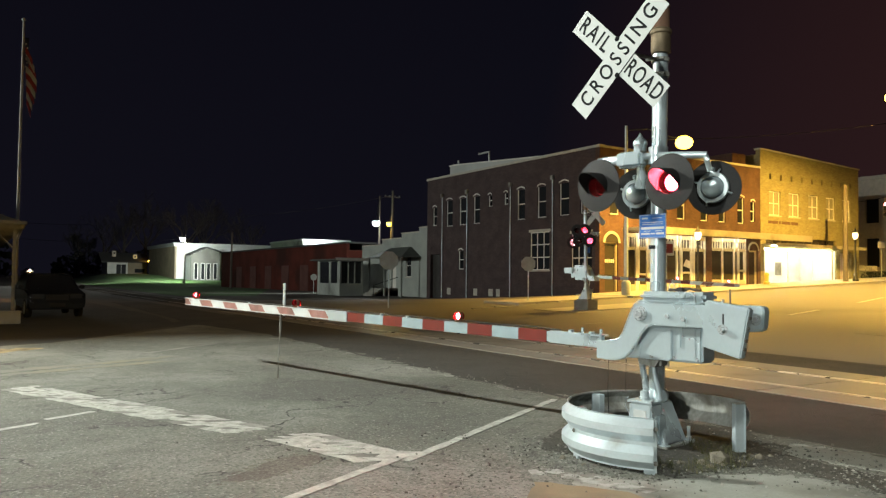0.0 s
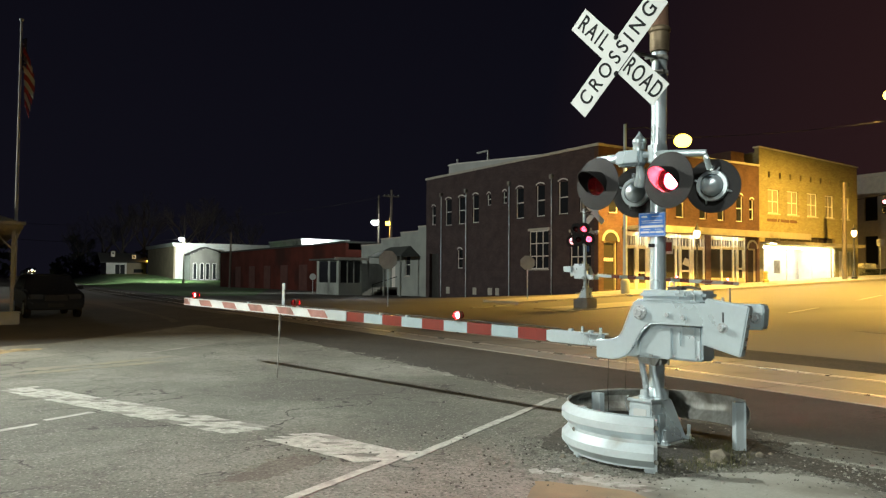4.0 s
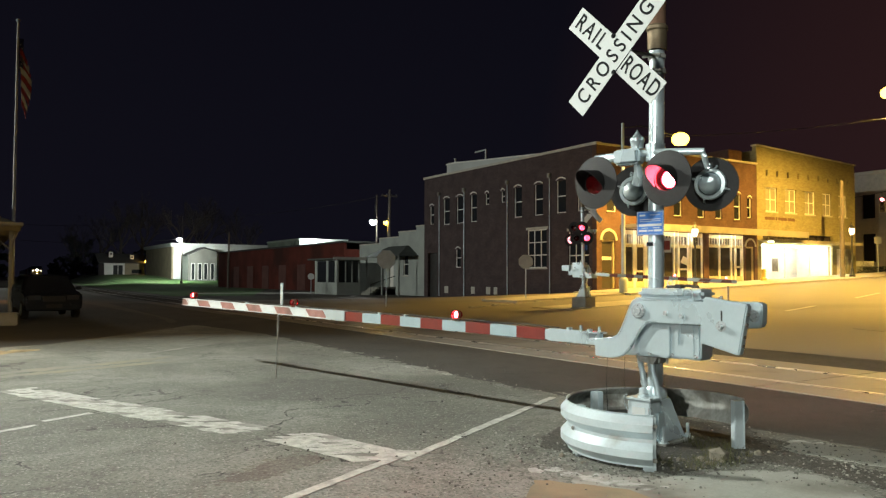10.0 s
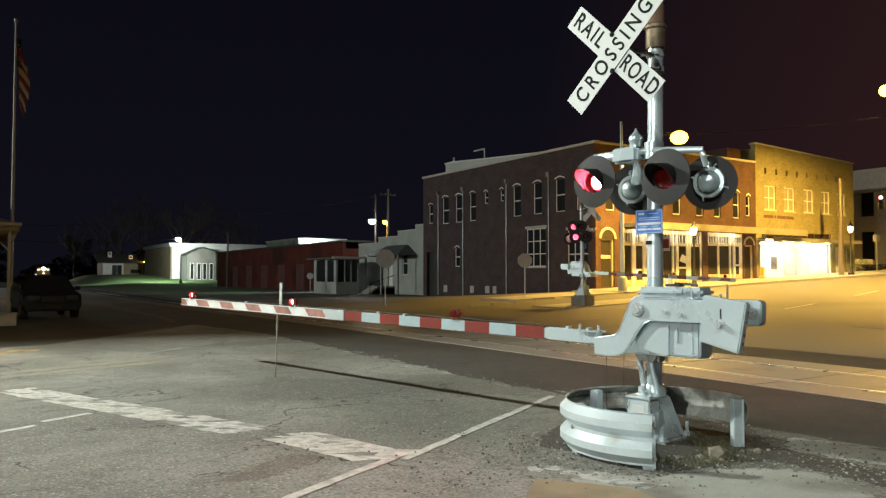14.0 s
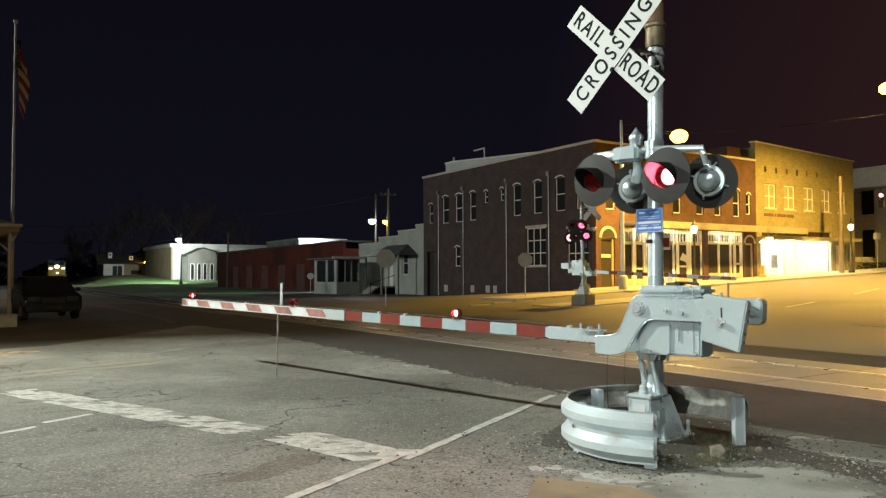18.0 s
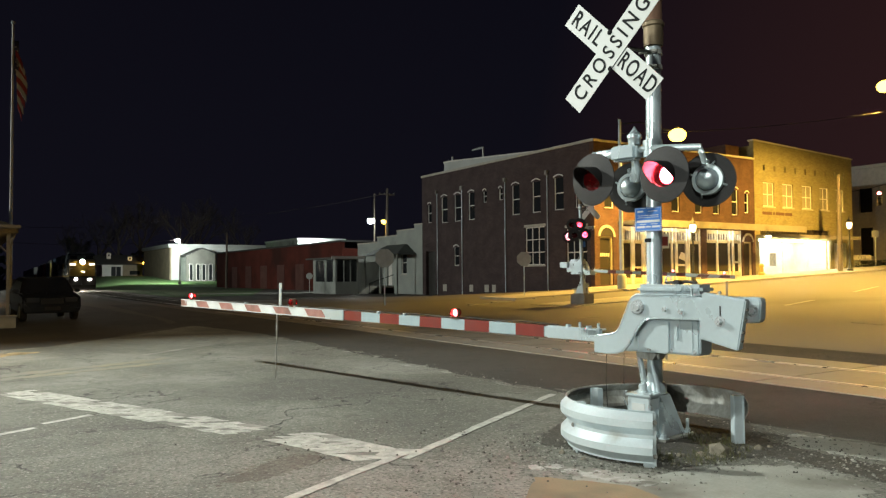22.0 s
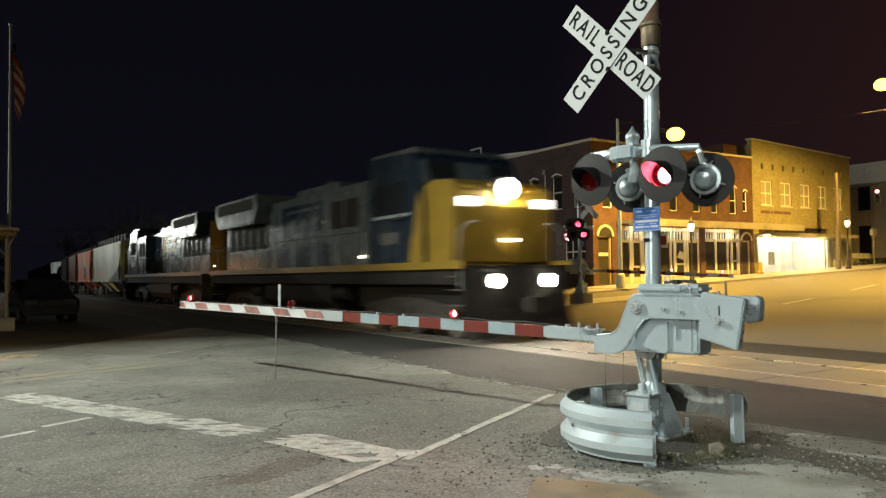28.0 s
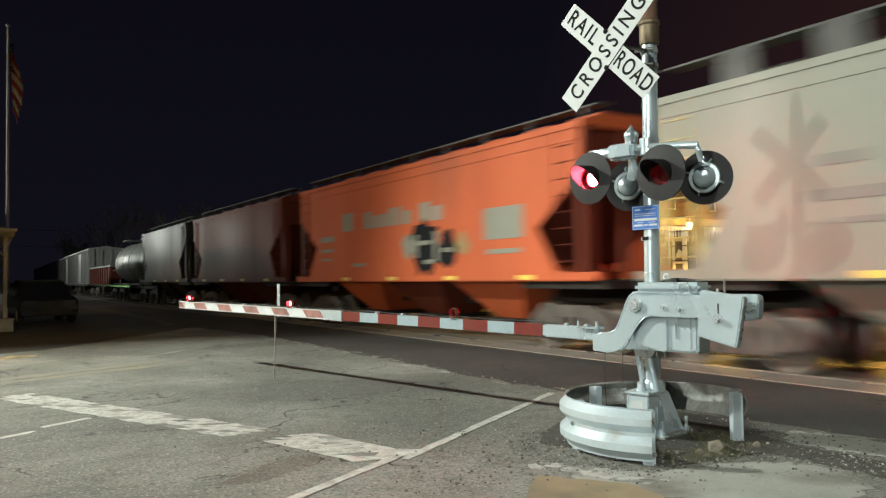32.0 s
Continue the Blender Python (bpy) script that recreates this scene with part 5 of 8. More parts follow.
def crossing_signal(m, label, reach=8.87, rise=0.13, units=None, rod=True):
    """Mast with crossbuck, four flashers, gate mechanism and lowered gate arm. Local x runs out along the arm, y faces the road."""
    sig = thing("crossing_signal", m, label, "railway signal", "signals at the crossing")
    # foot
    fb = Shape().add([(-0.20, -0.2, 0.03), (0.20, -0.2, 0.03), (0.20, 0.2, 0.03), (-0.20, 0.2, 0.03), (-0.10, -0.1, 0.40), (0.10, -0.1, 0.40), (0.10, 0.1, 0.40), (-0.10, 0.1, 0.40)],
                     [(0, 3, 2, 1), (4, 5, 6, 7), (0, 1, 5, 4), (1, 2, 6, 5), (2, 3, 7, 6), (3, 0, 4, 7)])
    for x in (-0.15, 0.15):
        fb.box(x - 0.012, 0.1, 0.03, x + 0.012, 0.22, 0.3)
    foot = part("base_casting", fb, ALU, sig, "silver tapered base casting", bevel=0.012)
    part("base_plate", Shape().box(-0.26, -0.26, 0.0, 0.26, 0.26, 0.03), GALV_DIRTY, foot, bevel=0.006)
    for x in (-0.21, 0.21):
        for y in (-0.21, 0.21):
            s = Shape()
            s.rod((x, y, 0.02), (x, y, 0.16), 0.016, n=8)
            bolt_at(s, (x, y, 0.035), (0, 0, 1), 0.03, 0.03)
            part("anchor_bolt", s, GALV, foot, smooth=True)
    jb = part("terminal_box", Shape().box(-0.14, 0.14, 0.20, 0.09, 0.32, 0.40), GALV, sig, "small silver terminal box", bevel=0.012)
    part("lid", Shape().box(-0.155, 0.13, 0.401, 0.105, 0.335, 0.425), GALV, jb, bevel=0.006)
    for x in (-0.158, 0.108):
        part("latch", Shape().tube([(x, 0.30, 0.30), (x, 0.345, 0.36), (x, 0.345, 0.43), (x, 0.30, 0.44)], 0.007, 6), STEEL, jb, smooth=True)
    part("conduit_hub", Shape().lathe([(0.05, 0.42), (0.05, 0.445), (0.038, 0.45), (0.038, 0.49), (0.028, 0.50)], Matrix.Translation((0.0, 0.205, 0)), 16), GALV, jb, smooth=True)
    part("nameplate", Shape().box(-0.09, 0.3205, 0.26, 0.04, 0.323, 0.34), SIGN_WHITE, jb, "pale worn nameplate")
    # mast
    part("mast", Shape().rod((0, 0, 0.38), (-0.045, 0, 3.66), 0.071, n=28), ALU, sig, "silver painted steel mast", smooth=True)
    part("mast_collar", Shape().lathe([(0.072, 0.40), (0.105, 0.40), (0.11, 0.46), (0.09, 0.5), (0.074, 0.5)], n=24), ALU, sig, smooth=True)
    # rusty top, its dark colour also holding the shade above the lamplight
    top = part("mast_extension", Shape().rod((-0.045, 0, 3.66), (-0.05, 0, 4.06), 0.082, 0.080, n=24), RUST, sig, "rusty mast extension, darkened for the shade above the lamplight", smooth=True)
    part("collar", Shape().lathe([(0.07, 3.64), (0.088, 3.645), (0.092, 3.70), (0.090, 3.82), (0.102, 3.835), (0.102, 3.86), (0.085, 3.88), (0.07, 3.885)], Matrix.Translation((-0.047, 0, 0)), 24), mat("tarnished_bronze", (0.17, 0.13, 0.08), (0.11, 0.085, 0.055), 0.55, 0.6, scale=9), top, "tarnished collar", smooth=True)
    part("cap", Shape().lathe([(0.067, 4.06), (0.085, 4.07), (0.085, 4.1), (0.055, 4.13), (0.05, 4.2), (0.02, 4.25), (0.0, 4.26)], Matrix.Translation((-0.05, 0, 0)), 20), RUST, top, smooth=True)
    clampring = Shape()
    for z in (3.44, 3.58):
        clampring.lathe([(0.073, z - 0.02), (0.083, z - 0.02), (0.083, z + 0.02), (0.073, z + 0.02)], Matrix.Translation((-0.042, 0, 0)), 20)
        clampring.rod((-0.042, 0.08, z), (-0.02, 0.5, z - 0.03), 0.018, n=8)
        clampring.rod((-0.12, 0.06, z), (0.05, 0.1, z), 0.012, n=6)
    part("bracket", clampring, GALV_DIRTY, sig, "crossbuck bracket", smooth=True)
    # crossbuck
    f = facing(0.03, 0.575, 3.508)
    L, W = 1.22, 0.229
    blade = lambda a, b, z: Shape().box(a, -W / 2, z, b, W / 2, z + 0.003)
    for name, rz, spans, z in (("crossbuck_blade", 45, [(-L / 2, L / 2)], 0.012), ("crossbuck_blade", -45, [(-L / 2, -W / 2 - 0.004), (W / 2 + 0.004, L / 2)], 0.004)):
        for a, b in spans:
            bl = part(name, blade(a, b, z), SIGN_WHITE, sig, "white reflective crossbuck blade", bevel=0.001, at=f @ pose(0, 0, 0, rz=rz))
            word = "CROSSING" if rz > 0 else ("RAIL" if a < 0 else "ROAD")
            lettering(word, 0.21, SIGN_BLACK, bl, pose((a + b) / 2, 0.0, z + 0.004), squeeze={"CROSSING": 0.78, "RAIL": 0.80, "ROAD": 0.72}[word], spacing={"CROSSING": 1.46, "RAIL": 1.27, "ROAD": 1.16}[word])
    s = Shape()
    for k in (-0.165, 0.165):
        s = Shape()
        bolt_at(s, f @ Vector((-0.01, k, 0.016)), (0, 1, 0), 0.014, 0.012)
        part("blade_bolt", s, SIGN_BLACK, sig, "black blade bolt", smooth=True)
    # cross arm, junction box and elbows
    part("cross_arm", Shape().tube([(0.60, 0.0, 2.70), (0.42, 0.03, 2.69), (0.1, 0.05, 2.68), (-0.1, 0.06, 2.67), (-0.48, -0.06, 2.645)], 0.032, 14), ALU, sig, "silver cross arm", smooth=True)
    for x, y, z in ((-0.46, -0.06, 2.645), (0.60, 0.0, 2.70)):
        part("elbow", Shape().tube([(x + 0.05, y, z), (x, y, z), (x - 0.02, y, z - 0.05), (x - 0.02, y - 0.05, z - 0.14)], [0.03, 0.03, 0.027, 0.024], 12), ALU, sig, smooth=True)
    jb = part("junction_box", Shape().box(0.09, -0.03, 2.585, 0.375, 0.12, 2.735), ALU, sig, "silver cast junction box", bevel=0.025)
    part("cover", Shape().box(0.11, 0.121, 2.60, 0.355, 0.135, 2.72), ALU, jb, bevel=0.008)
    part("finial", Shape().lathe([(0.06, 2.735), (0.062, 2.79), (0.07, 2.80), (0.068, 2.83), (0.03, 2.87), (0.0, 2.92)], Matrix.Translation((0.155, 0.03, 0)), 20), ALU, jb, smooth=True)
    part("drop_pipe", Shape().tube([(0.16, 0.02, 2.60), (0.16, 0.0, 2.5), (0.20, -0.03, 2.40)], [0.035, 0.045, 0.05], 14), ALU, jb, smooth=True)
    part("conduit_fitting", Shape().tube([(0.375, 0.05, 2.67), (0.47, 0.05, 2.66), (0.60, 0.04, 2.64)], [0.045, 0.035, 0.028], 10), ALU, jb, smooth=True)
    part("clamp", Shape().lathe([(0.073, 2.60), (0.09, 2.60), (0.09, 2.76), (0.073, 2.76)], Matrix.Translation((-0.02, 0, 0)), 20), ALU, sig, smooth=True)
    for x, y, z, back, _, turn in units or ((-0.300, 0.29, 2.385, False, 1, 4), (0.468, 0.27, 2.415, False, 0, 4), (0.395, -0.30, 2.372, True, 0, 12), (-0.42, -0.30, 2.372, True, 1, 12)):
        # far signal's lit discs scaled up, their bloom put into the size
        flasher(sig, facing(x, y, z, back) @ pose(0, 0, 0, ry=turn if back else -turn), RED_AFAR if units else RED_REAR if back else None, 1.3 if units else 1.0)
    # emergency notice, in bars
    bs = part("notice_plate", Shape().box(-0.142, -0.112, 0, 0.142, 0.112, 0.003), BLUE_SIGN, sig, "blue emergency notice plate", bevel=0.0015, at=facing(-0.012, 0.085, 2.012))
    brd = Shape().box(-0.136, 0.102, 0.0035, 0.136, 0.106, 0.0045).box(-0.136, -0.106, 0.0035, 0.136, -0.102, 0.0045).box(-0.136, -0.102, 0.0035, -0.132, 0.102, 0.0045).box(0.132, -0.102, 0.0035, 0.136, 0.102, 0.0045)
    part("border", brd, SIGN_WHITE, bs)
    for a, b, z, h in ((-0.11, -0.05, 0.075, 0.016), (0.0, 0.10, 0.075, 0.006), (-0.11, 0.11, 0.036, 0.006), (-0.11, 0.11, 0.018, 0.005), (-0.12, 0.12, -0.018, 0.022), (-0.09, -0.02, -0.045, 0.005), (0.03, 0.1, -0.045, 0.005), (-0.12, -0.03, -0.07, 0.018), (-0.02, 0.03, -0.07, 0.012), (0.04, 0.12, -0.07, 0.018)):
        part("text_bar", Shape().box(a, z - h / 2, 0.0035, b, z + h / 2, 0.0045), SIGN_WHITE, bs)
    part("plate_clamp", Shape().lathe([(0.072, 1.80), (0.08, 1.80), (0.08, 1.83), (0.072, 1.83)], Matrix.Translation((-0.005, 0, 0)), 20), GALV, sig, smooth=True)
    part("pole_tag", Shape().box(-0.035, 0.076, 1.80, 0.03, 0.08, 1.835), SIGN_BLACK, sig)

    # gate mechanism housing
    hs = part("gate_mechanism", Shape().box(-0.62, 0.075, 0.80, 0.02, 0.30, 1.33), ALU, sig, "silver gate mechanism housing", bevel=0.02)
    part("lid", Shape().box(-0.645, 0.062, 1.325, -0.005, 0.312, 1.41), ALU, hs, bevel=0.03)
    part("lid_rim", Shape().box(-0.655, 0.055, 1.315, 0.005, 0.318, 1.328), ALU, hs, bevel=0.004)
    part("grab_handle", Shape().tube([(-0.47, 0.325, 1.36), (-0.485, 0.345, 1.405), (-0.54, 0.345, 1.405), (-0.575, 0.345, 1.37), (-0.58, 0.345, 1.26), (-0.58, 0.325, 1.24)], 0.009, 8), GALV, hs, smooth=True)
    for x in (-0.55, -0.02):
        part("corner_rib", Shape().box(x - 0.006, 0.301, 0.82, x + 0.006, 0.308, 1.31), ALU, hs, bevel=0.002)
    for x, z in ((-0.57, 0.83), (-0.35, 0.83), (-0.13, 0.83)):
        st = Shape()
        bolt_at(st, (x, 0.301, z), (0, 1, 0), 0.011, 0.012)
        part("case_bolt", st, STEEL, hs, smooth=True)
    part("side_door", Shape().box(-0.53, 0.301, 1.13, -0.3, 0.318, 1.31), ALU, hs, bevel=0.012)
    part("strap", Shape().tube([(-0.18, 0.08, 1.424), (-0.3, 0.18, 1.426), (-0.45, 0.2, 1.436), (-0.56, 0.22, 1.424)], 0.012, 8), RUBBER, hs, "black lid strap", smooth=True)
    part("latch", Shape().box(-0.40, 0.15, 1.411, -0.34, 0.24, 1.448), BLACK, hs, bevel=0.006)
    part("lifting_eye", Shape().tube([(-0.22 + 0.028 * math.sin(2 * math.pi * k / 12), 0.1, 1.457 - 0.028 * math.cos(2 * math.pi * k / 12)) for k in range(13)], 0.007, 6).rod((-0.22, 0.1, 1.405), (-0.22, 0.1, 1.43), 0.007, n=6), GALV, hs, smooth=True)
    cl = Shape()
    for z in (0.86, 1.24):
        cl.box(-0.1, -0.12, z - 0.04, 0.1, 0.08, z + 0.04)
    part("mast_clamp", cl, ALU, hs, bevel=0.01)
    brk = Shape().prism([(-0.15, 0.79), (0.08, 0.79), (0.05, 0.74), (-0.10, 0.72)], 0.0, 0.2)
    for x in (-0.22, -0.14, 0.05):
        brk.rod((x, 0.16, 0.80), (x, 0.16, 0.735), 0.012, n=6)
    part("bottom_clamp", brk, GALV_DIRTY, hs)
    prof = [(0.41, 0.775), (0.41, 0.935), (0.21, 0.955), (0.16, 0.975), (0.125, 1.02), (0.03, 1.235), (0.0, 1.285), (-0.035, 1.308), (-0.075, 1.315), (-0.14, 1.302), (-0.78, 1.306), (-0.78, 1.105),
            (-0.27, 1.116), (-0.19, 1.118), (-0.13, 1.10), (-0.06, 1.02), (0.03, 0.875), (0.10, 0.80), (0.17, 0.775), (0.25, 0.765)]
    lv = part("gate_lever", Shape().prism(prof, 0.33, 0.375), ALU, sig, "silver cast gate lever", bevel=0.008)
    rib = [(0.40, 0.932), (0.21, 0.957), (0.16, 0.98), (0.125, 1.03), (0.03, 1.245), (0.0, 1.292), (-0.035, 1.315), (-0.075, 1.322), (-0.14, 1.308), (-0.62, 1.312)]
    part("flange", Shape().tube([(x, 0.372, z) for x, z in rib], 0.005, 6), ALU, lv, smooth=True)
    low = [(-0.27, 1.118), (-0.19, 1.112), (-0.13, 1.09), (-0.06, 1.01), (0.03, 0.868), (0.10, 0.795)]
    part("flange", Shape().tube([(x, 0.372, z) for x, z in low], 0.004, 6), ALU, lv, smooth=True)
    part("pivot_hub", Shape().lathe([(0.0, 0.0), (0.066, 0.0), (0.066, 0.022), (0.058, 0.03), (0.04, 0.03), (0.036, 0.045), (0.0, 0.045)], facing(-0.07, 0.375, 1.21), 28), STEEL, lv, "bright pivot hub", smooth=True)
    for x, z in ((-0.345, 1.196), (-0.495, 1.180)):
        s = Shape()
        bolt_at(s, (x, 0.376, z), (0, 1, 0), 0.02, 0.035)
        part("lever_bolt", s, STEEL, lv, smooth=True)
    part("lever_plate", Shape().box(-0.76, 0.376, 1.11, -0.25, 0.388, 1.30), ALU, lv, bevel=0.004)
    part("gate_lever", Shape().prism(prof[:], -0.02, 0.02), ALU, sig, "silver cast gate lever behind the mast", bevel=0.008)
    cw = [(-0.735, 1.352), (-1.11, 1.294), (-1.035, 0.885), (-0.70, 0.968)]
    c1 = part("counterweight", Shape().prism(cw, 0.39, 0.475), ALU, sig, "silver counterweight plate", bevel=0.012)
    part("slot", Shape().box(-0.90, 0.4745, 1.14, -0.887, 0.477, 1.24), BLACK, c1)
    s = Shape()
    bolt_at(s, (-0.89, 0.475, 1.115), (0, 1, 0), 0.026, 0.05)
    part("weight_bolt", s, STEEL, c1, smooth=True)
    for z in (0.95, 1.02, 1.12, 1.2):
        part("weight_stud", Shape().box(-1.12 + (1.29 - z) * 0.18, 0.41, z, -1.09 + (1.29 - z) * 0.18, 0.45, z + 0.025), GALV_DIRTY, c1, bevel=0.004)
    part("weight_rod", Shape().rod((-0.93, 0.43, 1.30), (-0.93, 0.43, 1.44), 0.009, n=6).rod((-0.87, 0.43, 1.31), (-0.87, 0.43, 1.36), 0.014, n=6), GALV_DIRTY, c1, smooth=True)
    c2 = part("counterweight", Shape().prism([(-0.62, 1.30), (-0.985, 1.30), (-1.005, 1.27), (-0.995, 1.10), (-0.965, 1.08), (-0.62, 1.06)], -0.14, -0.03), ALU, sig, "second silver counterweight", bevel=0.012)
    s = Shape()
    bolt_at(s, (-0.93, -0.03, 1.18), (0, 1, 0), 0.03, 0.02)
    part("weight_bolt", s, STEEL, c2, smooth=True)
    part("yoke", Shape().box(-0.60, -0.03, 1.14, -0.54, 0.34, 1.26), ALU, sig, bevel=0.01)
    part("lower_guard", Shape().prism([(-0.08, 0.85), (-0.3, 0.80), (-0.34, 0.82), (-0.34, 1.08), (-0.16, 1.08)], 0.301, 0.325), ALU, hs, bevel=0.006)
    part("indicator", Shape().box(-0.42, 0.302, 0.93, -0.405, 0.32, 1.05), ALU, hs)
    # conduits down to the foot, hanging wires
    part("flex_conduit", Shape().tube([(0.06, 0.16, 0.80), (0.055, 0.16, 0.72), (0.03, 0.16, 0.62), (-0.005, 0.18, 0.54), (0.0, 0.2, 0.44)], 0.026, 12), GALV, sig, "ribbed flexible conduit", smooth=True)
    rb = Shape()
    for k in range(26):
        t = k / 25
        z = 0.80 - 0.34 * t
        x = 0.06 - 0.065 * min(1, t * 1.2)
        rb.lathe([(0.025, z - 0.004), (0.031, z), (0.025, z + 0.004)], Matrix.Translation((x, 0.165 + 0.03 * t, 0)), 12, close=False)
    part("conduit_rib", rb, GALV, sig, smooth=True)
    part("conduit", Shape().tube([(-0.03, 0.1, 0.80), (-0.04, 0.1, 0.66), (-0.075, 0.09, 0.5), (-0.09, 0.08, 0.36)], 0.028, 12), ALU, sig, smooth=True)
    for x, y, z1 in ((0.32, 0.3, 0.2), (0.13, 0.3, 0.5)):
        part("hanging_wire", Shape().tube([(x, y, 0.78), (x + 0.004, y + 0.01, 0.5), (x - 0.003, y, z1)], 0.003, 5), BLACK, sig)

    # lowered gate arm
    slope = math.degrees(math.atan2(rise, reach))
    arm = part("gate_arm", Shape().box(0.0, -0.012, -0.052, reach, 0.012, 0.052), ALU, sig, "red and white striped gate arm", at=pose(0.38, 0.305, 0.928, ry=-slope))
    part("arm_sleeve", Shape().box(0.0, -0.03, -0.062, 0.62, 0.03, 0.062), ALU, arm, "silver arm sleeve", bevel=0.006)
    part("top_edge", Shape().box(4.2, -0.02, 0.052, reach, 0.02, 0.062), ARM_WHITE, arm)
    part("bottom_edge", Shape().box(4.2, -0.02, -0.062, reach, 0.02, -0.052), ARM_WHITE, arm)
    x, k = 0.67, 0
    while x < 4.0:
        part("stripe", Shape().box(x, -0.017, -0.060, x + 0.373, 0.017, 0.060), ARM_RED if k % 2 == 0 else ARM_PALE, arm)
        x, k = x + 0.373, k + 1
    part("joint_sleeve", Shape().box(x, -0.03, -0.07, x + 0.42, 0.03, 0.066), ALU, arm, "silver joint sleeve", bevel=0.005)
    x += 0.42
    k = 0
    while x < reach - 0.07:
        w = min(0.42, reach - x)
        lean = -0.1 if w > 0.3 else 0.0
        part("stripe", Shape().prism([(x, -0.05), (x + w, -0.05), (x + w - lean, 0.05), (x - lean, 0.05)], -0.015, 0.015), ARM_FADED if k % 2 == 0 else ARM_WHITE, arm)
        x, k = x + w, k + 1
    for x in [c for c in (0.12, 0.36, 1.9, 2.8, 3.3, 5.2, 6.6) if c < reach]:
        part("clip", Shape().box(x, -0.025, 0.06, x + 0.03, 0.025, 0.085), GALV, arm)
    part("arm_clamp", Shape().box(-0.03, -0.045, 0.05, 0.2, 0.075, 0.065).box(-0.03, 0.06, 0.05, -0.01, 0.075, 0.12).box(0.18, 0.06, 0.05, 0.2, 0.075, 0.12), ALU, arm)
    part("cable", Shape().tube([(0.5 + 0.42 * i, 0.0, 0.072 + (0.012 if i % 2 else 0.0)) for i in range(int((reach - 0.5) / 0.42))], 0.006, 5), RUBBER, arm)
    for x in (1.945, reach * 0.596, reach - 0.4):
        ml = part("arm_lamp", Shape().lathe([(0.0, 0.0), (0.05, 0.0), (0.055, 0.02), (0.03, 0.03), (0.0, 0.03)], Matrix.Translation((x, 0, 0.064)), 14), RUST, arm, "red arm lamp", smooth=True)
        for sgn in (-1, 1):
            part("lens", Shape().lathe([(0.044, 0.024), (0.044, 0.045), (0.034, 0.058), (0.015, 0.064), (0.0, 0.065)], pose(x, 0, 0.128, rx=-90 * sgn), 16, close=False), RED_LENS, ml, smooth=True)
        part("ring", Shape().lathe([(0.041, -0.022), (0.050, -0.022), (0.050, 0.022), (0.041, 0.022)], pose(x, 0, 0.128, rx=90), 16, close="loop"), RUST, ml, smooth=True)
        me = bpy.data.meshes.new("bulb")
        b = Shape().lathe([(0.037, -0.004), (0.037, 0.004)], n=14)
        me.from_pydata(b.v, [], b.f)
        me.materials.append(BLACK)
        me.materials.append(RED_SMALL)
        me.polygons[len(me.polygons) - 1].material_index = 1
        if x > 8:
            me.polygons[len(me.polygons) - 2].material_index = 1
        bulb = new("bulb", me)
        bulb.parent = ml
        bulb.matrix_local = pose(x, 0, 0.128, rx=-90)
        tagged(bulb, "red bulb")
    if not rod:
        return sig
    st = part("arm_post", Shape().box(5.62, -0.03, -0.08, 5.69, -0.018, 0.40), ALU, arm, "grey bracket standing on the arm", bevel=0.003)
    part("support_rod", Shape().rod((5.655, 0.025, -0.06), (5.69, 0.03, -1.03), 0.010, n=8), GALV_DIRTY, arm, "thin white support rod down to the road", smooth=True)
    part("rod_grip", Shape().rod((5.657, 0.025, -0.06), (5.662, 0.026, -0.3), 0.016, n=8), GALV_DIRTY, arm, smooth=True)
    return sig


near_signal = crossing_signal(pose(5.497, 5.053, 0.0, rz=101.5), "silver railway crossing signal with crossbuck, red flashers and lowered striped gate")
far_signal = crossing_signal(pose(21.3, 23.3, 0.72, rz=281.5), "silver crossing signal on the far corner, flashers lit, gate lowered", 5.9, -0.27,
                             ((0.395, -0.30, 2.372, True, 0, 34), (-0.12, -0.30, 2.372, True, 1, 34), (0.12, -0.26, 2.80, True, 1, 20), (-0.25, -0.26, 2.80, True, 0, 20), (-0.72, 0.1, 2.34, False, 1, -50)), False)


# concrete block under the far signal, foundation and steel ring under the near one
solo("signal_footing", Shape().box(-0.34, -0.34, -0.6, 0.34, 0.34, 0.0), CONCRETE, "concrete footing under the far signal", "footing", at=pose(21.3, 23.3, 0.72, rz=281.5), bevel=0.02)
near_frame = pose(5.497, 5.053, 0.0, rz=101.5)
solo("signal_footing", Shape().lathe([(0.36, -0.2), (0.36, 0.0), (0.35, 0.012), (0.0, 0.012)], n=24), CONCRETE, "round concrete footing under the signal mast", "footing", at=near_frame @ Matrix.Translation((-0.02, 0.02, -0.012)), smooth=True)
ring = thing("barrier_ring", near_frame, "curved galvanised steel guard rail round the signal foot", "guard rail")
cxr, cyr, rr = -0.28, 0.42, 0.78


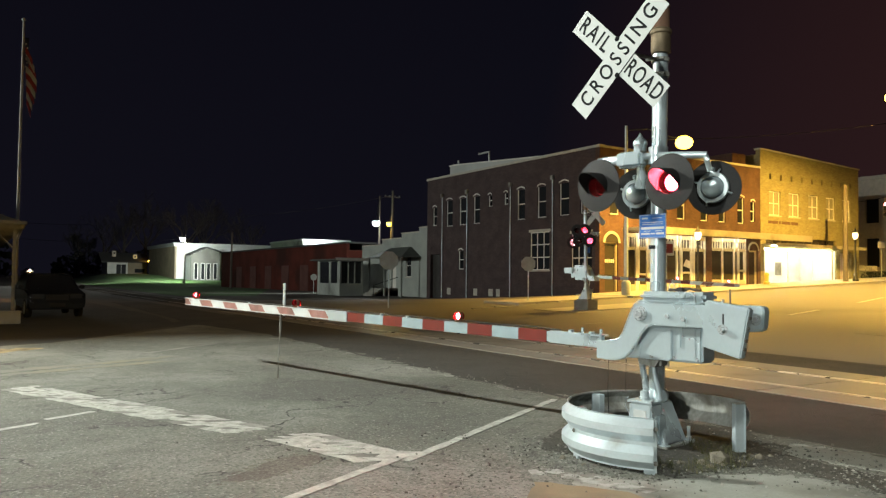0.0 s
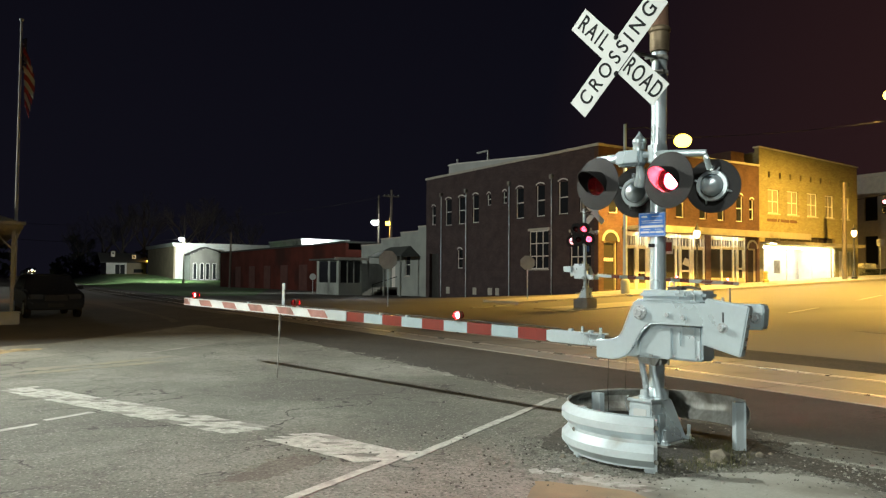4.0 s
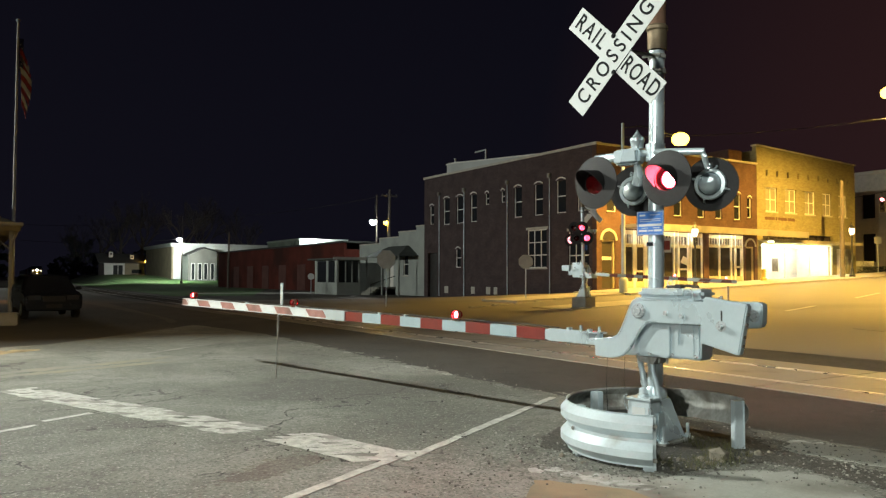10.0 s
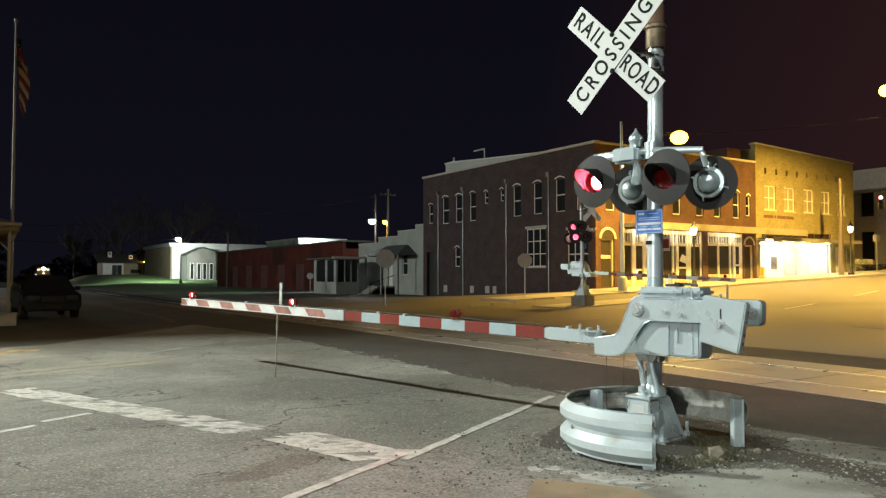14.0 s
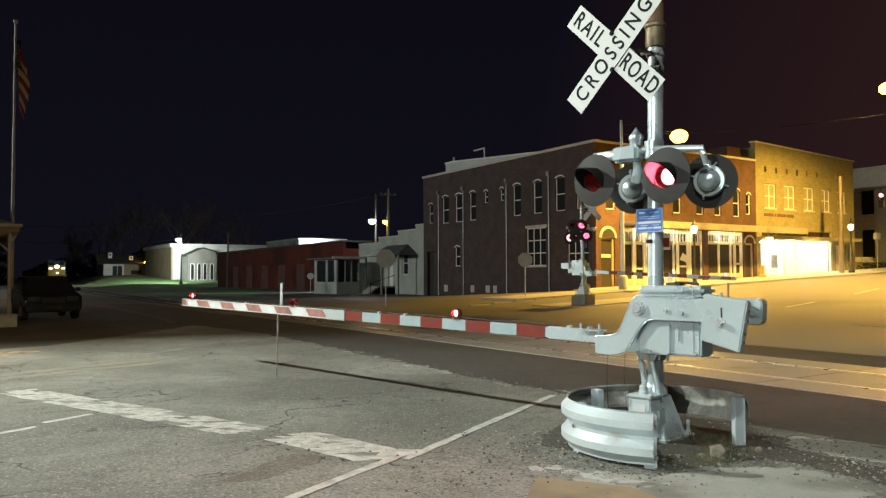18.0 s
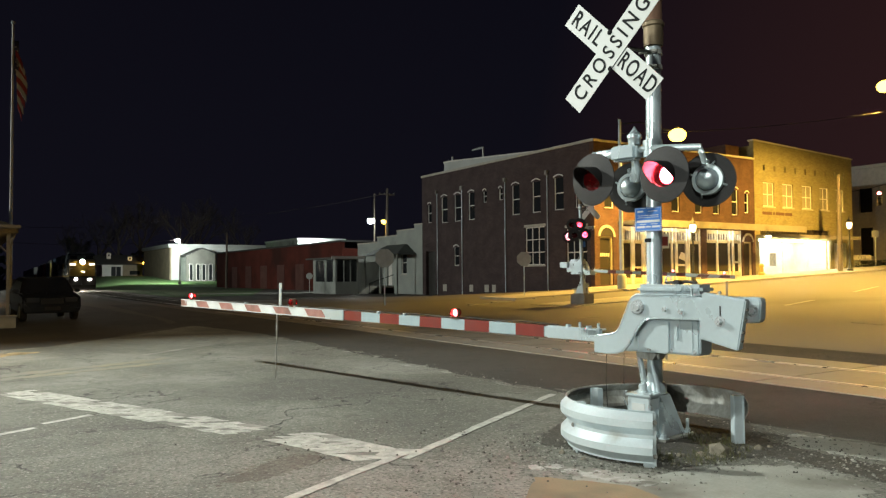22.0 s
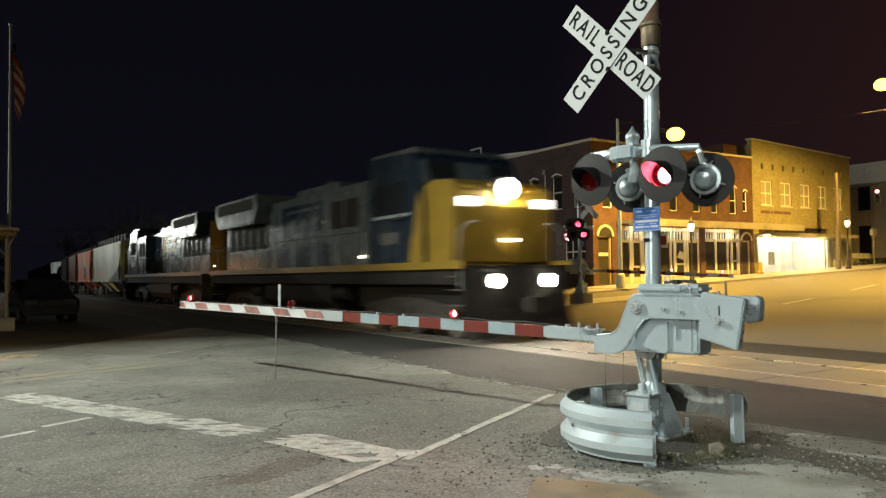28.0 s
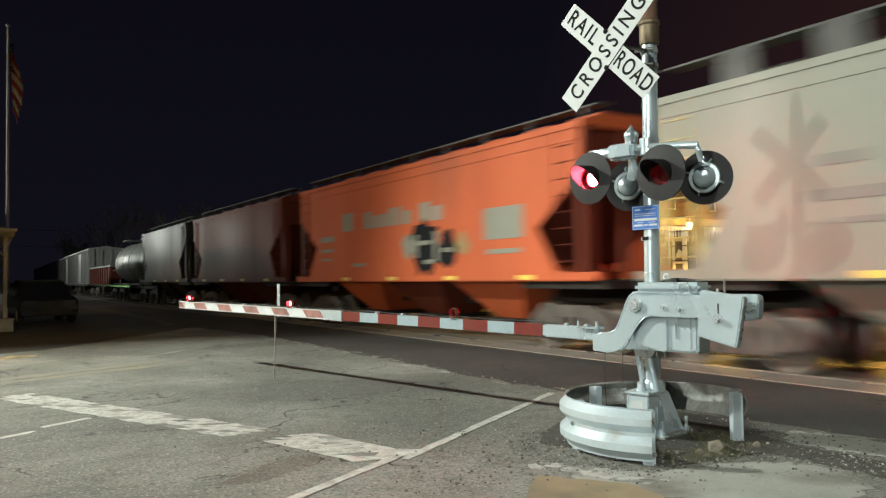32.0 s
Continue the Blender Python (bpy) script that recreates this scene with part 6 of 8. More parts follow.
def beam(a0, a1, z0, height, n=28, waves=2, wave=0.055, thick=0.006, scale=1.0):
    """A curved W-section guard rail between two angles."""
    s = Shape()
    hump = [(0.0, 0.0), (0.07, 0.0), (0.36, 1.0), (0.64, 1.0), (0.93, 0.0)]
    steps = [((k + u) / waves, w) for k in range(waves) for u, w in hump] + [(0.985, 0.04), (1.0, 0.16)]
    prof = [(wave * w, z0 + height * u) for u, w in steps]
    m = len(prof) - 1
    for j in range(n + 1):
        a = radians(a0 + (a1 - a0) * j / n)
        c, q = math.cos(a), math.sin(a)
        for d in (0, thick):
            for o, z in prof:
                r = rr * scale + o - d
                s.v.append((cxr + r * c, cyr + r * q, z))
    w = 2 * (m + 1)
    for j in range(n):
        for i in range(m):
            for base, flip in ((0, False), (m + 1, True)):
                f = (j * w + base + i, j * w + base + i + 1, (j + 1) * w + base + i + 1, (j + 1) * w + base + i)
                s.f.append(f if flip else tuple(reversed(f)))
        for i in (0, m):
            s.f.append((j * w + i, (j + 1) * w + i, (j + 1) * w + m + 1 + i, j * w + m + 1 + i))
    for j in (0, n):
        s.f += [(j * w + i, j * w + i + 1, j * w + m + 2 + i, j * w + m + 1 + i) for i in range(m)]
    return s


part("rail_beam", beam(118, 20, 0.04, 0.405), GALV, ring, "bright galvanised W-section rail", smooth=True)
part("rail_beam", beam(22, -62, 0.05, 0.40, scale=0.992), GALV_DIRTY, ring, "weathered rail section", smooth=True)
part("rail_beam", beam(-60, -128, 0.19, 0.26, waves=1, wave=0.045, scale=1.0), GALV_DIRTY, ring, "weathered rail section", smooth=True)
for a in (116, 60, -10, -62, -126):
    c, q = math.cos(radians(a)), math.sin(radians(a))
    x, y = cxr + (rr - 0.05) * c, cyr + (rr - 0.05) * q
    part("post", Shape().box(-0.035, -0.045, -0.05, 0.035, 0.045, 0.43).box(-0.05, -0.045, -0.05, 0.05, -0.037, 0.43), GALV, ring, "steel post", bevel=0.004, at=pose(x, y, 0, rz=a + 90))
for a, z in ((119, 0.10), (114, 0.18), (119, 0.36), (22, 0.14), (18, 0.30), (60, 0.24)):
    c, q = math.cos(radians(a)), math.sin(radians(a))
    s = Shape()
    bolt_at(s, (cxr + (rr + 0.012) * c, cyr + (rr + 0.012) * q, z), (c, q, 0), 0.011, 0.012)
    part("bolt", s, GALV_DIRTY, ring, smooth=True)

# weeds, stones and rubble inside the ring
r = random.Random(11)
weeds = Shape()
for k in range(700):
    a, d = r.uniform(0, 6.28), r.uniform(0.36, 0.74)
    x, y = cxr + d * math.cos(a), cyr + d * math.sin(a)
    if x > -0.25 and r.random() < 0.75:
        continue
    for _ in range(2):
        h, dx, dy = r.uniform(0.02, 0.11), r.uniform(-0.06, 0.06), r.uniform(-0.06, 0.06)
        w = r.uniform(0.0015, 0.004)
        weeds.add([(x - w, y, 0.0), (x + w, y, 0.0), (x + dx * 0.5 + w * .6, y + dy * 0.5, h * 0.6), (x + dx, y + dy, h), (x + dx * 0.5 - w * .6, y + dy * 0.5, h * 0.6)], [(0, 1, 2, 3, 4)])
solo("weeds", weeds, OCHRE, "dry weeds inside the guard rail", "weeds", kind="stuff", at=near_frame)


FIELDSTONE = mat("earthy_stone", (0.17, 0.15, 0.115), (0.10, 0.09, 0.07), 0.9, scale=9, fine=50, bump=0.4)


def stone(size, seed):
    q = random.Random(seed)
    bm = bmesh.new()
    bmesh.ops.create_icosphere(bm, subdivisions=1, radius=size)
    for vv in bm.verts:
        vv.co *= q.uniform(0.75, 1.15)
        vv.co.z *= 0.7
    me = bpy.data.meshes.new("stone")
    bm.to_mesh(me)
    bm.free()
    me.materials.append(FIELDSTONE)
    return me


for k, (x, y, size) in enumerate([(-0.80, 0.34, 0.10), (-0.72, 0.5, 0.05), (-0.82, 0.55, 0.04), (-0.9, 0.2, 0.03), (-0.78, 0.15, 0.045), (-0.6, 0.62, 0.04), (-0.95, -0.05, 0.05), (-0.98, -0.2, 0.035), (-0.55, 0.8, 0.03), (-0.7, 0.9, 0.025), (0.16, 1.2, 0.035), (-0.1, 1.26, 0.03), (-0.86, 0.42, 0.03)]):
    ob = new("stone", stone(size, k))
    ob.matrix_world = near_frame @ pose(x, y, size * 0.45, rz=37 * k)
    tagged(ob, "broken grey stone beside the guard rail", "stone", "stones by the guard rail")

# ---- freight train ----
GREY_LOCO = mat("light_grey_engine_paint", (0.094, 0.118, 0.128), (0.060, 0.077, 0.084), 0.26, scale=1.2, fine=8, bump=0.02, stain=(0.12, 0.12, 0.115), stain_at=0.62, spec=0.5)
BLUE_LOCO = mat("dark_blue_engine_paint", (0.013, 0.026, 0.042), (0.010, 0.019, 0.030), 0.26, scale=1.2, fine=8, bump=0.02, stain=(0.022, 0.032, 0.048), stain_at=0.62, spec=0.5)
YELLOW_LOCO = mat("yellow_engine_paint", (0.29, 0.19, 0.022), (0.21, 0.135, 0.018), 0.36, scale=1.5, fine=25, bump=0.03, stain=(0.28, 0.18, 0.04), stain_at=0.64)
DARK_UNDER = mat("underframe_grime_and_shade", (0.014, 0.013, 0.012), (0.034, 0.031, 0.027), 0.7, 0.0, scale=1.4, fine=30, bump=0.2, spec=0.12)
GRIME_TAN = mat("dusty_truck_iron", (0.11, 0.098, 0.084), (0.045, 0.040, 0.035), 0.8, 0.1, scale=4, fine=30, bump=0.2)
GRIME_DARK = mat("oily_engine_truck_iron", (0.060, 0.052, 0.044), (0.024, 0.021, 0.018), 0.7, 0.1, scale=4, fine=30, bump=0.2)
WHEEL = mat("worn_wheel_steel", (0.13, 0.115, 0.10), (0.2, 0.18, 0.16), 0.5, 0.6, scale=5, fine=40, bump=0.1)
CAR_WHITE = mat("dirty_pale_grey_car_paint", (0.25, 0.255, 0.212), (0.19, 0.193, 0.158), 0.5, scale=0.7, fine=20, bump=0.04, stain=(0.33, 0.31, 0.27), stain_at=0.60, streak=0.25, spec=0.25)
CAR_ORANGE = mat("dirty_orange_car_paint", (0.52, 0.115, 0.040), (0.40, 0.085, 0.032), 0.62, scale=0.7, fine=20, bump=0.04, stain=(0.27, 0.075, 0.04), stain_at=0.60, streak=0.25, spec=0.25)
CAR_RUST = mat("oxide_red_car_paint", (0.13, 0.032, 0.020), (0.09, 0.024, 0.016), 0.42, scale=0.7, fine=6, bump=0.02, streak=0.25, spec=0.05)
CAR_DARK = mat("dark_grey_car_paint", (0.05, 0.05, 0.05), (0.034, 0.034, 0.035), 0.40, scale=0.7, fine=6, bump=0.02, streak=0.25, spec=0.06)
CAR_SILVER = mat("dull_silver_car_paint", (0.34, 0.35, 0.345), (0.25, 0.255, 0.25), 0.45, 0.2, scale=0.7, fine=20, bump=0.04, stain=(0.17, 0.165, 0.155), streak=0.25)
CAR_YELLOW = mat("pale_yellow_car_end", (0.56, 0.47, 0.14), (0.42, 0.34, 0.11), 0.55, scale=1.2, fine=20, bump=0.05, stain=(0.25, 0.16, 0.07), stain_at=0.56)
WALK_STEEL = mat("dull_walkway_steel", (0.10, 0.10, 0.095), (0.06, 0.06, 0.057), 0.7, 0.3, scale=3, fine=30, bump=0.1)
STENCIL = mat("grey_stencil_paint", (0.12, 0.12, 0.105), (0.17, 0.17, 0.15), 0.6, scale=6, bump=0)
REFLECTOR = mat("yellow_reflector_strip", (0.75, 0.60, 0.12), (0.62, 0.48, 0.10), 0.3, scale=6, bump=0)
GRAFFITI_RED = mat("red_spray_paint", (0.62, 0.10, 0.08), (0.5, 0.2, 0.16), 0.5, scale=4, fine=30, bump=0)
HEADLIGHT = glow("lit_headlight", (1.0, 0.90, 0.70), 1300.0)
DITCH = glow("lit_ditch_light", (1.0, 0.93, 0.78), 110.0)
NUMBER = glow("lit_number_board", (1.0, 0.95, 0.82), 3.2)
STEPLIGHT = glow("lit_step_lamp", (1.0, 0.9, 0.7), 14.0)


def wheelset_meshes(r):
    w = Shape().lathe([(0.0, -0.06), (r * 0.62, -0.055), (r * 0.66, -0.035), (r * 0.86, -0.03), (r * 0.9, -0.06), (r, -0.06), (r, 0.055), (r * 1.05, 0.06), (r * 1.05, 0.085), (0.0, 0.085)], pose(0, 0, 0, ry=90), 24, close=False)
    return mesh_of("wheel", w, WHEEL, smooth=True)


WHEEL_CAR, WHEEL_LOCO = wheelset_meshes(0.46), wheelset_meshes(0.52)


def bogie(parent, y, axles, wheel_me, r, iron):
    """A truck with side frames, springs and wheels, as one part with the wheels under it."""
    half = (axles[-1] - axles[0]) / 2
    b = part("truck", Shape().box(-0.9, y - 0.25, 0.5, 0.9, y + 0.25, 0.9), DARK_UNDER, parent, "dusty iron truck")
    for sx in (-1, 1):
        x = sx * 1.0
        prof = [(-half - 0.45, r - 0.08), (-half - 0.2, r + 0.24), (-0.6, r + 0.42), (0.6, r + 0.42), (half + 0.2, r + 0.24), (half + 0.45, r - 0.08), (half + 0.1, r - 0.16), (0.55, r - 0.22), (-0.55, r - 0.22), (-half - 0.1, r - 0.16)]
        part("side_frame", Shape().prism([(p, z) for p, z in prof], -0.07, 0.07, pose(x, y, 0, rz=90)), iron, b, bevel=0.02)
        sp = Shape()
        for k in (-0.3, 0, 0.3):
            sp.rod((x - sx * -0.09, y + k, r - 0.2), (x - sx * -0.09, y + k, r + 0.2), 0.075, n=10)
        part("spring", sp, iron, b, smooth=True)
        for a in axles:
            w = new("wheel", wheel_me)
            w.parent = b
            w.matrix_local = pose(sx * 0.755, y + a, r, rz=0 if sx < 0 else 180)
            part("journal_box", Shape().box(x + sx * 0.07 - 0.05, y + a - 0.14, r - 0.14, x + sx * 0.07 + 0.05, y + a + 0.14, r + 0.16), iron, b, bevel=0.02)
    return b


def coupler(parent, y, s):
    part("coupler", Shape().box(-0.1, min(y, y + s * 0.9), 0.72, 0.1, max(y, y + s * 0.9), 0.95).box(-0.17, min(y, y + s * 0.3), 0.66, 0.17, max(y, y + s * 0.3), 1.0), DARK_UNDER, parent, bevel=0.02)


def locomotive(name, L, flip, upper, lower, nose, cabside, mark, lit, label):
    """A six-axle road engine; flip puts the cab at the rear."""
    e = thing(name, None, label, "locomotive", "engines of the train")
    Y = (lambda y: L - y) if flip else (lambda y: y)

    def bx(s, x0, y0, z0, x1, y1, z1):
        a, b = sorted((Y(y0), Y(y1)))
        return s.box(x0, a, z0, x1, b, z1)

    def pr(s, yz, x0, x1):
        """Side profile (y, z) pulled across."""
        return s.prism([(Y(y), z) for y, z in yz], -x1, -x0, pose(0, 0, 0, rz=90))
    part("underframe", bx(Shape(), -1.45, 0.9, 1.28, 1.45, L - 0.9, 1.66), DARK_UNDER, e, "dark underframe", bevel=0.02)
    part("walkway", bx(Shape(), -1.53, 0.75, 1.66, 1.53, L - 0.75, 1.71), DARK_UNDER, e)
    for sx in (-1, 1):
        part("sill_stripe", bx(Shape(), min(sx * 1.535, sx * 1.55), 0.75, 1.64, max(sx * 1.535, sx * 1.55), L - 0.75, 1.82), YELLOW_LOCO, e, "yellow sill stripe")
    tank = [(-1.35, 0.75), (-1.1, 0.42), (1.1, 0.42), (1.35, 0.75), (1.35, 1.27), (-1.35, 1.27)]
    part("fuel_tank", Shape().prism(tank, Y(14.0) if flip else 8.2, Y(8.2) if flip else 14.0), GRIME_TAN if flip else DARK_UNDER, e, "grimy fuel tank", bevel=0.03)
    for y in (4.1, L - 4.1):
        part("bolster", bx(Shape(), -1.0, y - 2.9, 0.62, 1.0, y + 2.9, 1.276), DARK_UNDER, e, "dark truck bolster with motors", bevel=0.03)
    for k, y in enumerate((7.3, 14.6)):
        part("air_reservoir", Shape().rod((-1.15, Y(y), 1.0), (-1.15, Y(y + 0.9), 1.0), 0.2, n=14), DARK_UNDER, e, smooth=True)
    for y in (4.1, L - 4.1):
        bogie(e, Y(y), (-2.0, 0.0, 2.0), WHEEL_LOCO, 0.52, GRIME_DARK)
    for y, s in ((0.0, 1), (L, -1)):
        coupler(e, y, s)
    # pilot with plough, steps
    for y0, s in ((0.75, 1), (L - 0.75, -1)):
        yy = sorted((Y(y0), Y(y0 + s * 0.08)))
        pl = part("pilot", Shape().box(-1.5, yy[0], 0.35, 1.5, yy[1], 1.7), DARK_UNDER, e, "dark pilot plate", bevel=0.02)
        part("plough", Shape().prism([(Y(y0 - s * 0.02), 0.12), (Y(y0 - s * 0.4), 0.12), (Y(y0 - s * 0.15), 0.5), (Y(y0 - s * 0.02), 0.75)], -1.4, 1.4, pose(0, 0, 0, rz=90)), DARK_UNDER, pl)
        for sx in (-1, 1):
            for z in (0.45, 0.8, 1.15, 1.45):
                yy = sorted((Y(y0 + s * 0.1), Y(y0 + s * 0.75)))
                part("step", Shape().box(min(sx * 1.2, sx * 1.5), yy[0], z, max(sx * 1.2, sx * 1.5), yy[1], z + 0.03), GRIME_TAN, e)
    # nose, cab
    part("nose", pr(Shape(), [(1.28, 1.71), (1.16, 3.1), (1.26, 3.55), (1.6, 3.72), (2.6, 3.78), (2.6, 1.71)], -1.42, 1.42), nose, e, "wide yellow nose", bevel=0.09)
    if nose is YELLOW_LOCO:
        for sx in (-1, 1):
            part("nose_wrap", pr(Shape(), [(2.42, 1.74), (3.15, 1.74), (2.62, 3.55), (2.44, 3.2)], min(sx * 1.532, sx * 1.538), max(sx * 1.532, sx * 1.538)), nose, e, "slanted yellow paint behind the nose")
    part("nose_door", bx(Shape(), 0.2, 1.13, 1.78, 0.78, 1.2, 2.6), nose, e, bevel=0.01)
    cab = part("cab", pr(Shape(), [(2.45, 1.71), (2.45, 3.15), (2.75, 4.25), (2.95, 4.52), (5.3, 4.6), (5.3, 1.71)], -1.53, 1.53), cabside, e, "engine cab", bevel=0.05)
    part("cab_front", pr(Shape(), [(2.43, 3.7), (2.66, 4.3), (2.70, 4.3), (2.47, 3.7)], -1.5, 1.5), upper, cab, "dark cab front")
    part("cab_roof", pr(Shape(), [(2.85, 4.5), (3.1, 4.68), (5.3, 4.72), (5.35, 4.58)], -1.4, 1.4), upper, cab, bevel=0.03)
    for x0, x1 in ((-1.3, -0.5), (0.5, 1.3)):
        part("windscreen", pr(Shape(), [(2.43, 3.84), (2.585, 4.28), (2.62, 4.28), (2.465, 3.84)], x0, x1), PANE, cab)
    for sx in (-1, 1):
        for y0, y1 in ((3.2, 4.0), (4.1, 4.9)):
            part("side_window", bx(Shape(), min(sx * 1.525, sx * 1.54), y0, 3.05, max(sx * 1.525, sx * 1.54), y1, 3.85), PANE, cab, "cab side window")
        part("window_frame", bx(Shape(), min(sx * 1.528, sx * 1.545), 3.1, 2.97, max(sx * 1.528, sx * 1.545), 5.0, 3.05), ALU, cab)
        part("armrest", bx(Shape(), min(sx * 1.53, sx * 1.62), 3.3, 2.9, max(sx * 1.53, sx * 1.62), 3.9, 2.96), RUBBER, cab)
        part("number_board", pr(Shape(), [(1.12, 3.08), (1.13, 3.28), (1.2, 3.28), (1.19, 3.08)], 0.78 if sx > 0 else -1.36, 1.36 if sx > 0 else -0.78), NUMBER if lit else SIGN_WHITE, cab, "lit number board")
    # headlight between the number boards, ditch lights at the pilot
    part("headlight_housing", bx(Shape(), -0.30, 1.13, 3.22, 0.30, 1.5, 3.78), BLACK, cab, bevel=0.06)
    # glass made larger than a real one, its size standing in for glare
    part("headlight", Shape().lathe([(0.0, 0.03), (0.15, 0.02), (0.23, 0.0), (0.235, -0.01)], pose(0, Y(1.11), 3.5, rx=-90 if flip else 90), 28, close=False), HEADLIGHT if lit else SIGN_WHITE, e, "lit round headlight glass, oversized for its glare" if lit else "unlit headlight glass", smooth=True)
    for sx in (-1, 1):
        dl = part("ditch_light_housing", bx(Shape(), sx * 0.75 - 0.16, 0.62, 1.22, sx * 0.75 + 0.16, 0.78, 1.5), BLACK, e, bevel=0.02)
        part("ditch_light", Shape().lathe([(0.0, 0.0), (0.15, 0.0), (0.152, -0.01)], pose(sx * 0.75, Y(0.60), 1.36, rx=-90 if flip else 90), 18, close=False), DITCH if lit else SIGN_WHITE, dl, "lit ditch light" if lit else "", smooth=True)
    if lit:
        part("nose_lamp", Shape().box(-0.15, 1.10, 2.27, 0.25, 1.13, 2.33), STEPLIGHT, e, "lit step lamp")
        for y in (5.6, 19.8):
            part("step_lamp", Shape().box(-1.58, y, 2.0, -1.555, y + 0.12, 2.06), STEPLIGHT, e, "lit step lamp")
    # long hood, doors, radiator wings
    hood = part("hood", pr(Shape(), [(5.3, 1.71), (5.3, 4.25), (L - 1.4, 4.25), (L - 1.4, 1.71)], -0.95, 0.95), upper, e, "long engine hood", bevel=0.06)
    part("hood_band", pr(Shape(), [(5.3, 1.72), (5.3, 2.55), (L - 1.4, 2.55), (L - 1.4, 1.72)], -0.962, 0.962), lower, e, "lower hood band")
    if flip:
        part("hood_end", pr(Shape(), [(L - 1.39, 1.72), (L - 1.39, 4.2), (L - 1.36, 4.2), (L - 1.36, 1.72)], -0.93, -0.25), YELLOW_LOCO, hood, "yellow panel on the hood end")
    part("inverter_cabinet", pr(Shape(), [(5.35, 1.75), (5.35, 4.1), (8.0, 4.1), (8.0, 1.75)], -1.5, -0.9), upper if not flip else lower, e, "tall equipment cabinet", bevel=0.04)
    part("radiator_wing", pr(Shape(), [(L - 6.5, 3.55), (L - 7.0, 4.1), (L - 6.8, 4.62), (L - 1.6, 4.62), (L - 1.5, 4.1), (L - 1.9, 3.55)], -1.5, 1.5), upper, e, "wide radiator section", bevel=0.05)
    part("radiator_screen", pr(Shape(), [(L - 6.4, 4.08), (L - 6.4, 4.5), (L - 2.0, 4.5), (L - 2.0, 4.08)], -1.515, 1.515), DARK_UNDER, e, "dark radiator screen")
    # dark panel and posts stand in for the shade under the radiator's overhang
    part("hood_shade_panel", pr(Shape(), [(L - 6.6, 2.62), (L - 6.6, 3.52), (L - 1.8, 3.52), (L - 1.8, 2.62)], -0.975, 0.975), DARK_UNDER, e, "dark panel standing in for the shade under the radiator")
    for k in range(6):
        part("shade_panel_post", bx(Shape(), -0.985, L - 6.5 + 0.9 * k, 2.62, -0.976, L - 6.42 + 0.9 * k, 3.52), upper, e)
    part("blower_housing", pr(Shape(), [(8.6, 4.2), (8.8, 4.5), (12.2, 4.5), (12.4, 4.2)], -0.8, 0.8), upper, e, bevel=0.04)
    part("exhaust_pipe", bx(Shape(), -0.3, 10.2, 4.4, 0.3, 11.0, 4.72), DARK_UNDER, e, bevel=0.02)
    y = 8.3
    while y < L - 7.4:
        dd = part("hood_door", bx(Shape(), -0.985, y, 2.6, -0.963, y + 0.62, 4.0), upper, e, bevel=0.008)
        part("latch", bx(Shape(), -1.0, y + 0.5, 3.2, -0.986, y + 0.55, 3.3), ALU, dd)
        y += 0.7
    for y in (6.0, 7.0):
        part("louvre", bx(Shape(), -1.515, y, 2.9, -1.501, y + 0.8, 3.7), DARK_UNDER, e)
    # handrails
    for sx in (-1, 1):
        y = 5.6
        while y < L - 1.2:
            part("stanchion", Shape().rod((sx * 1.5, Y(y), 1.7), (sx * 1.5, Y(y), 2.72), 0.017, n=6), SIGN_WHITE if lit else DARK_UNDER, e)
            y += 1.75
        part("handrail", Shape().rod((sx * 1.5, Y(5.5), 2.72), (sx * 1.5, Y(L - 1.0), 2.72), 0.017, n=6), DARK_UNDER if not lit else GRIME_TAN, e)
        for yy in (0.95, L - 0.95):
            part("grab_rail", Shape().tube([(sx * 1.48, Y(yy), 1.2), (sx * 1.5, Y(yy), 2.5), (sx * 1.2, Y(yy), 2.7), (sx * 1.0, Y(yy), 2.7)], 0.018, 6), SIGN_WHITE, e)
    # big company mark, as plain slanted blocks
    slide = -1.7 if flip else 0.0
    mb = part("mark_bar", Shape().prism([(12.95, 2.62), (13.3, 2.62), (13.15, 3.95), (12.8, 3.95)], -0.006, 0, pose(-1.0, slide, 0, rz=90)), mark, e, "plain painted company mark")
    part("mark_bar", Shape().prism([(9.85, 3.82), (12.8, 3.82), (12.79, 3.95), (9.84, 3.95)], -0.006, 0, pose(-1.0, slide, 0, rz=90)), mark, mb)
    for y0 in (9.9, 10.9, 11.9):
        part("mark_block", Shape().prism([(y0, 3.0), (y0 + 0.84, 3.0), (y0 + 0.74, 3.7), (y0 - 0.1, 3.7)], -0.006, 0, pose(-1.0, slide, 0, rz=90)), mark, mb)
        part("mark_inset", Shape().prism([(y0 + 0.02, 3.24), (y0 + 0.56, 3.24), (y0 + 0.53, 3.46), (y0 - 0.02, 3.46)], -0.006, 0, pose(-1.007, slide, 0, rz=90)), upper, mb)
    part("mark_bar", Shape().prism([(11.9, 2.64), (12.4, 2.64), (12.38, 2.84), (11.88, 2.84)], -0.006, 0, pose(-1.0, slide, 0, rz=90)), mark, mb)
    part("cab_number_bar", bx(Shape(), -1.55, 3.6, 2.3, -1.541, 4.6, 2.6), GREY_LOCO if lit else YELLOW_LOCO, e)
    return e


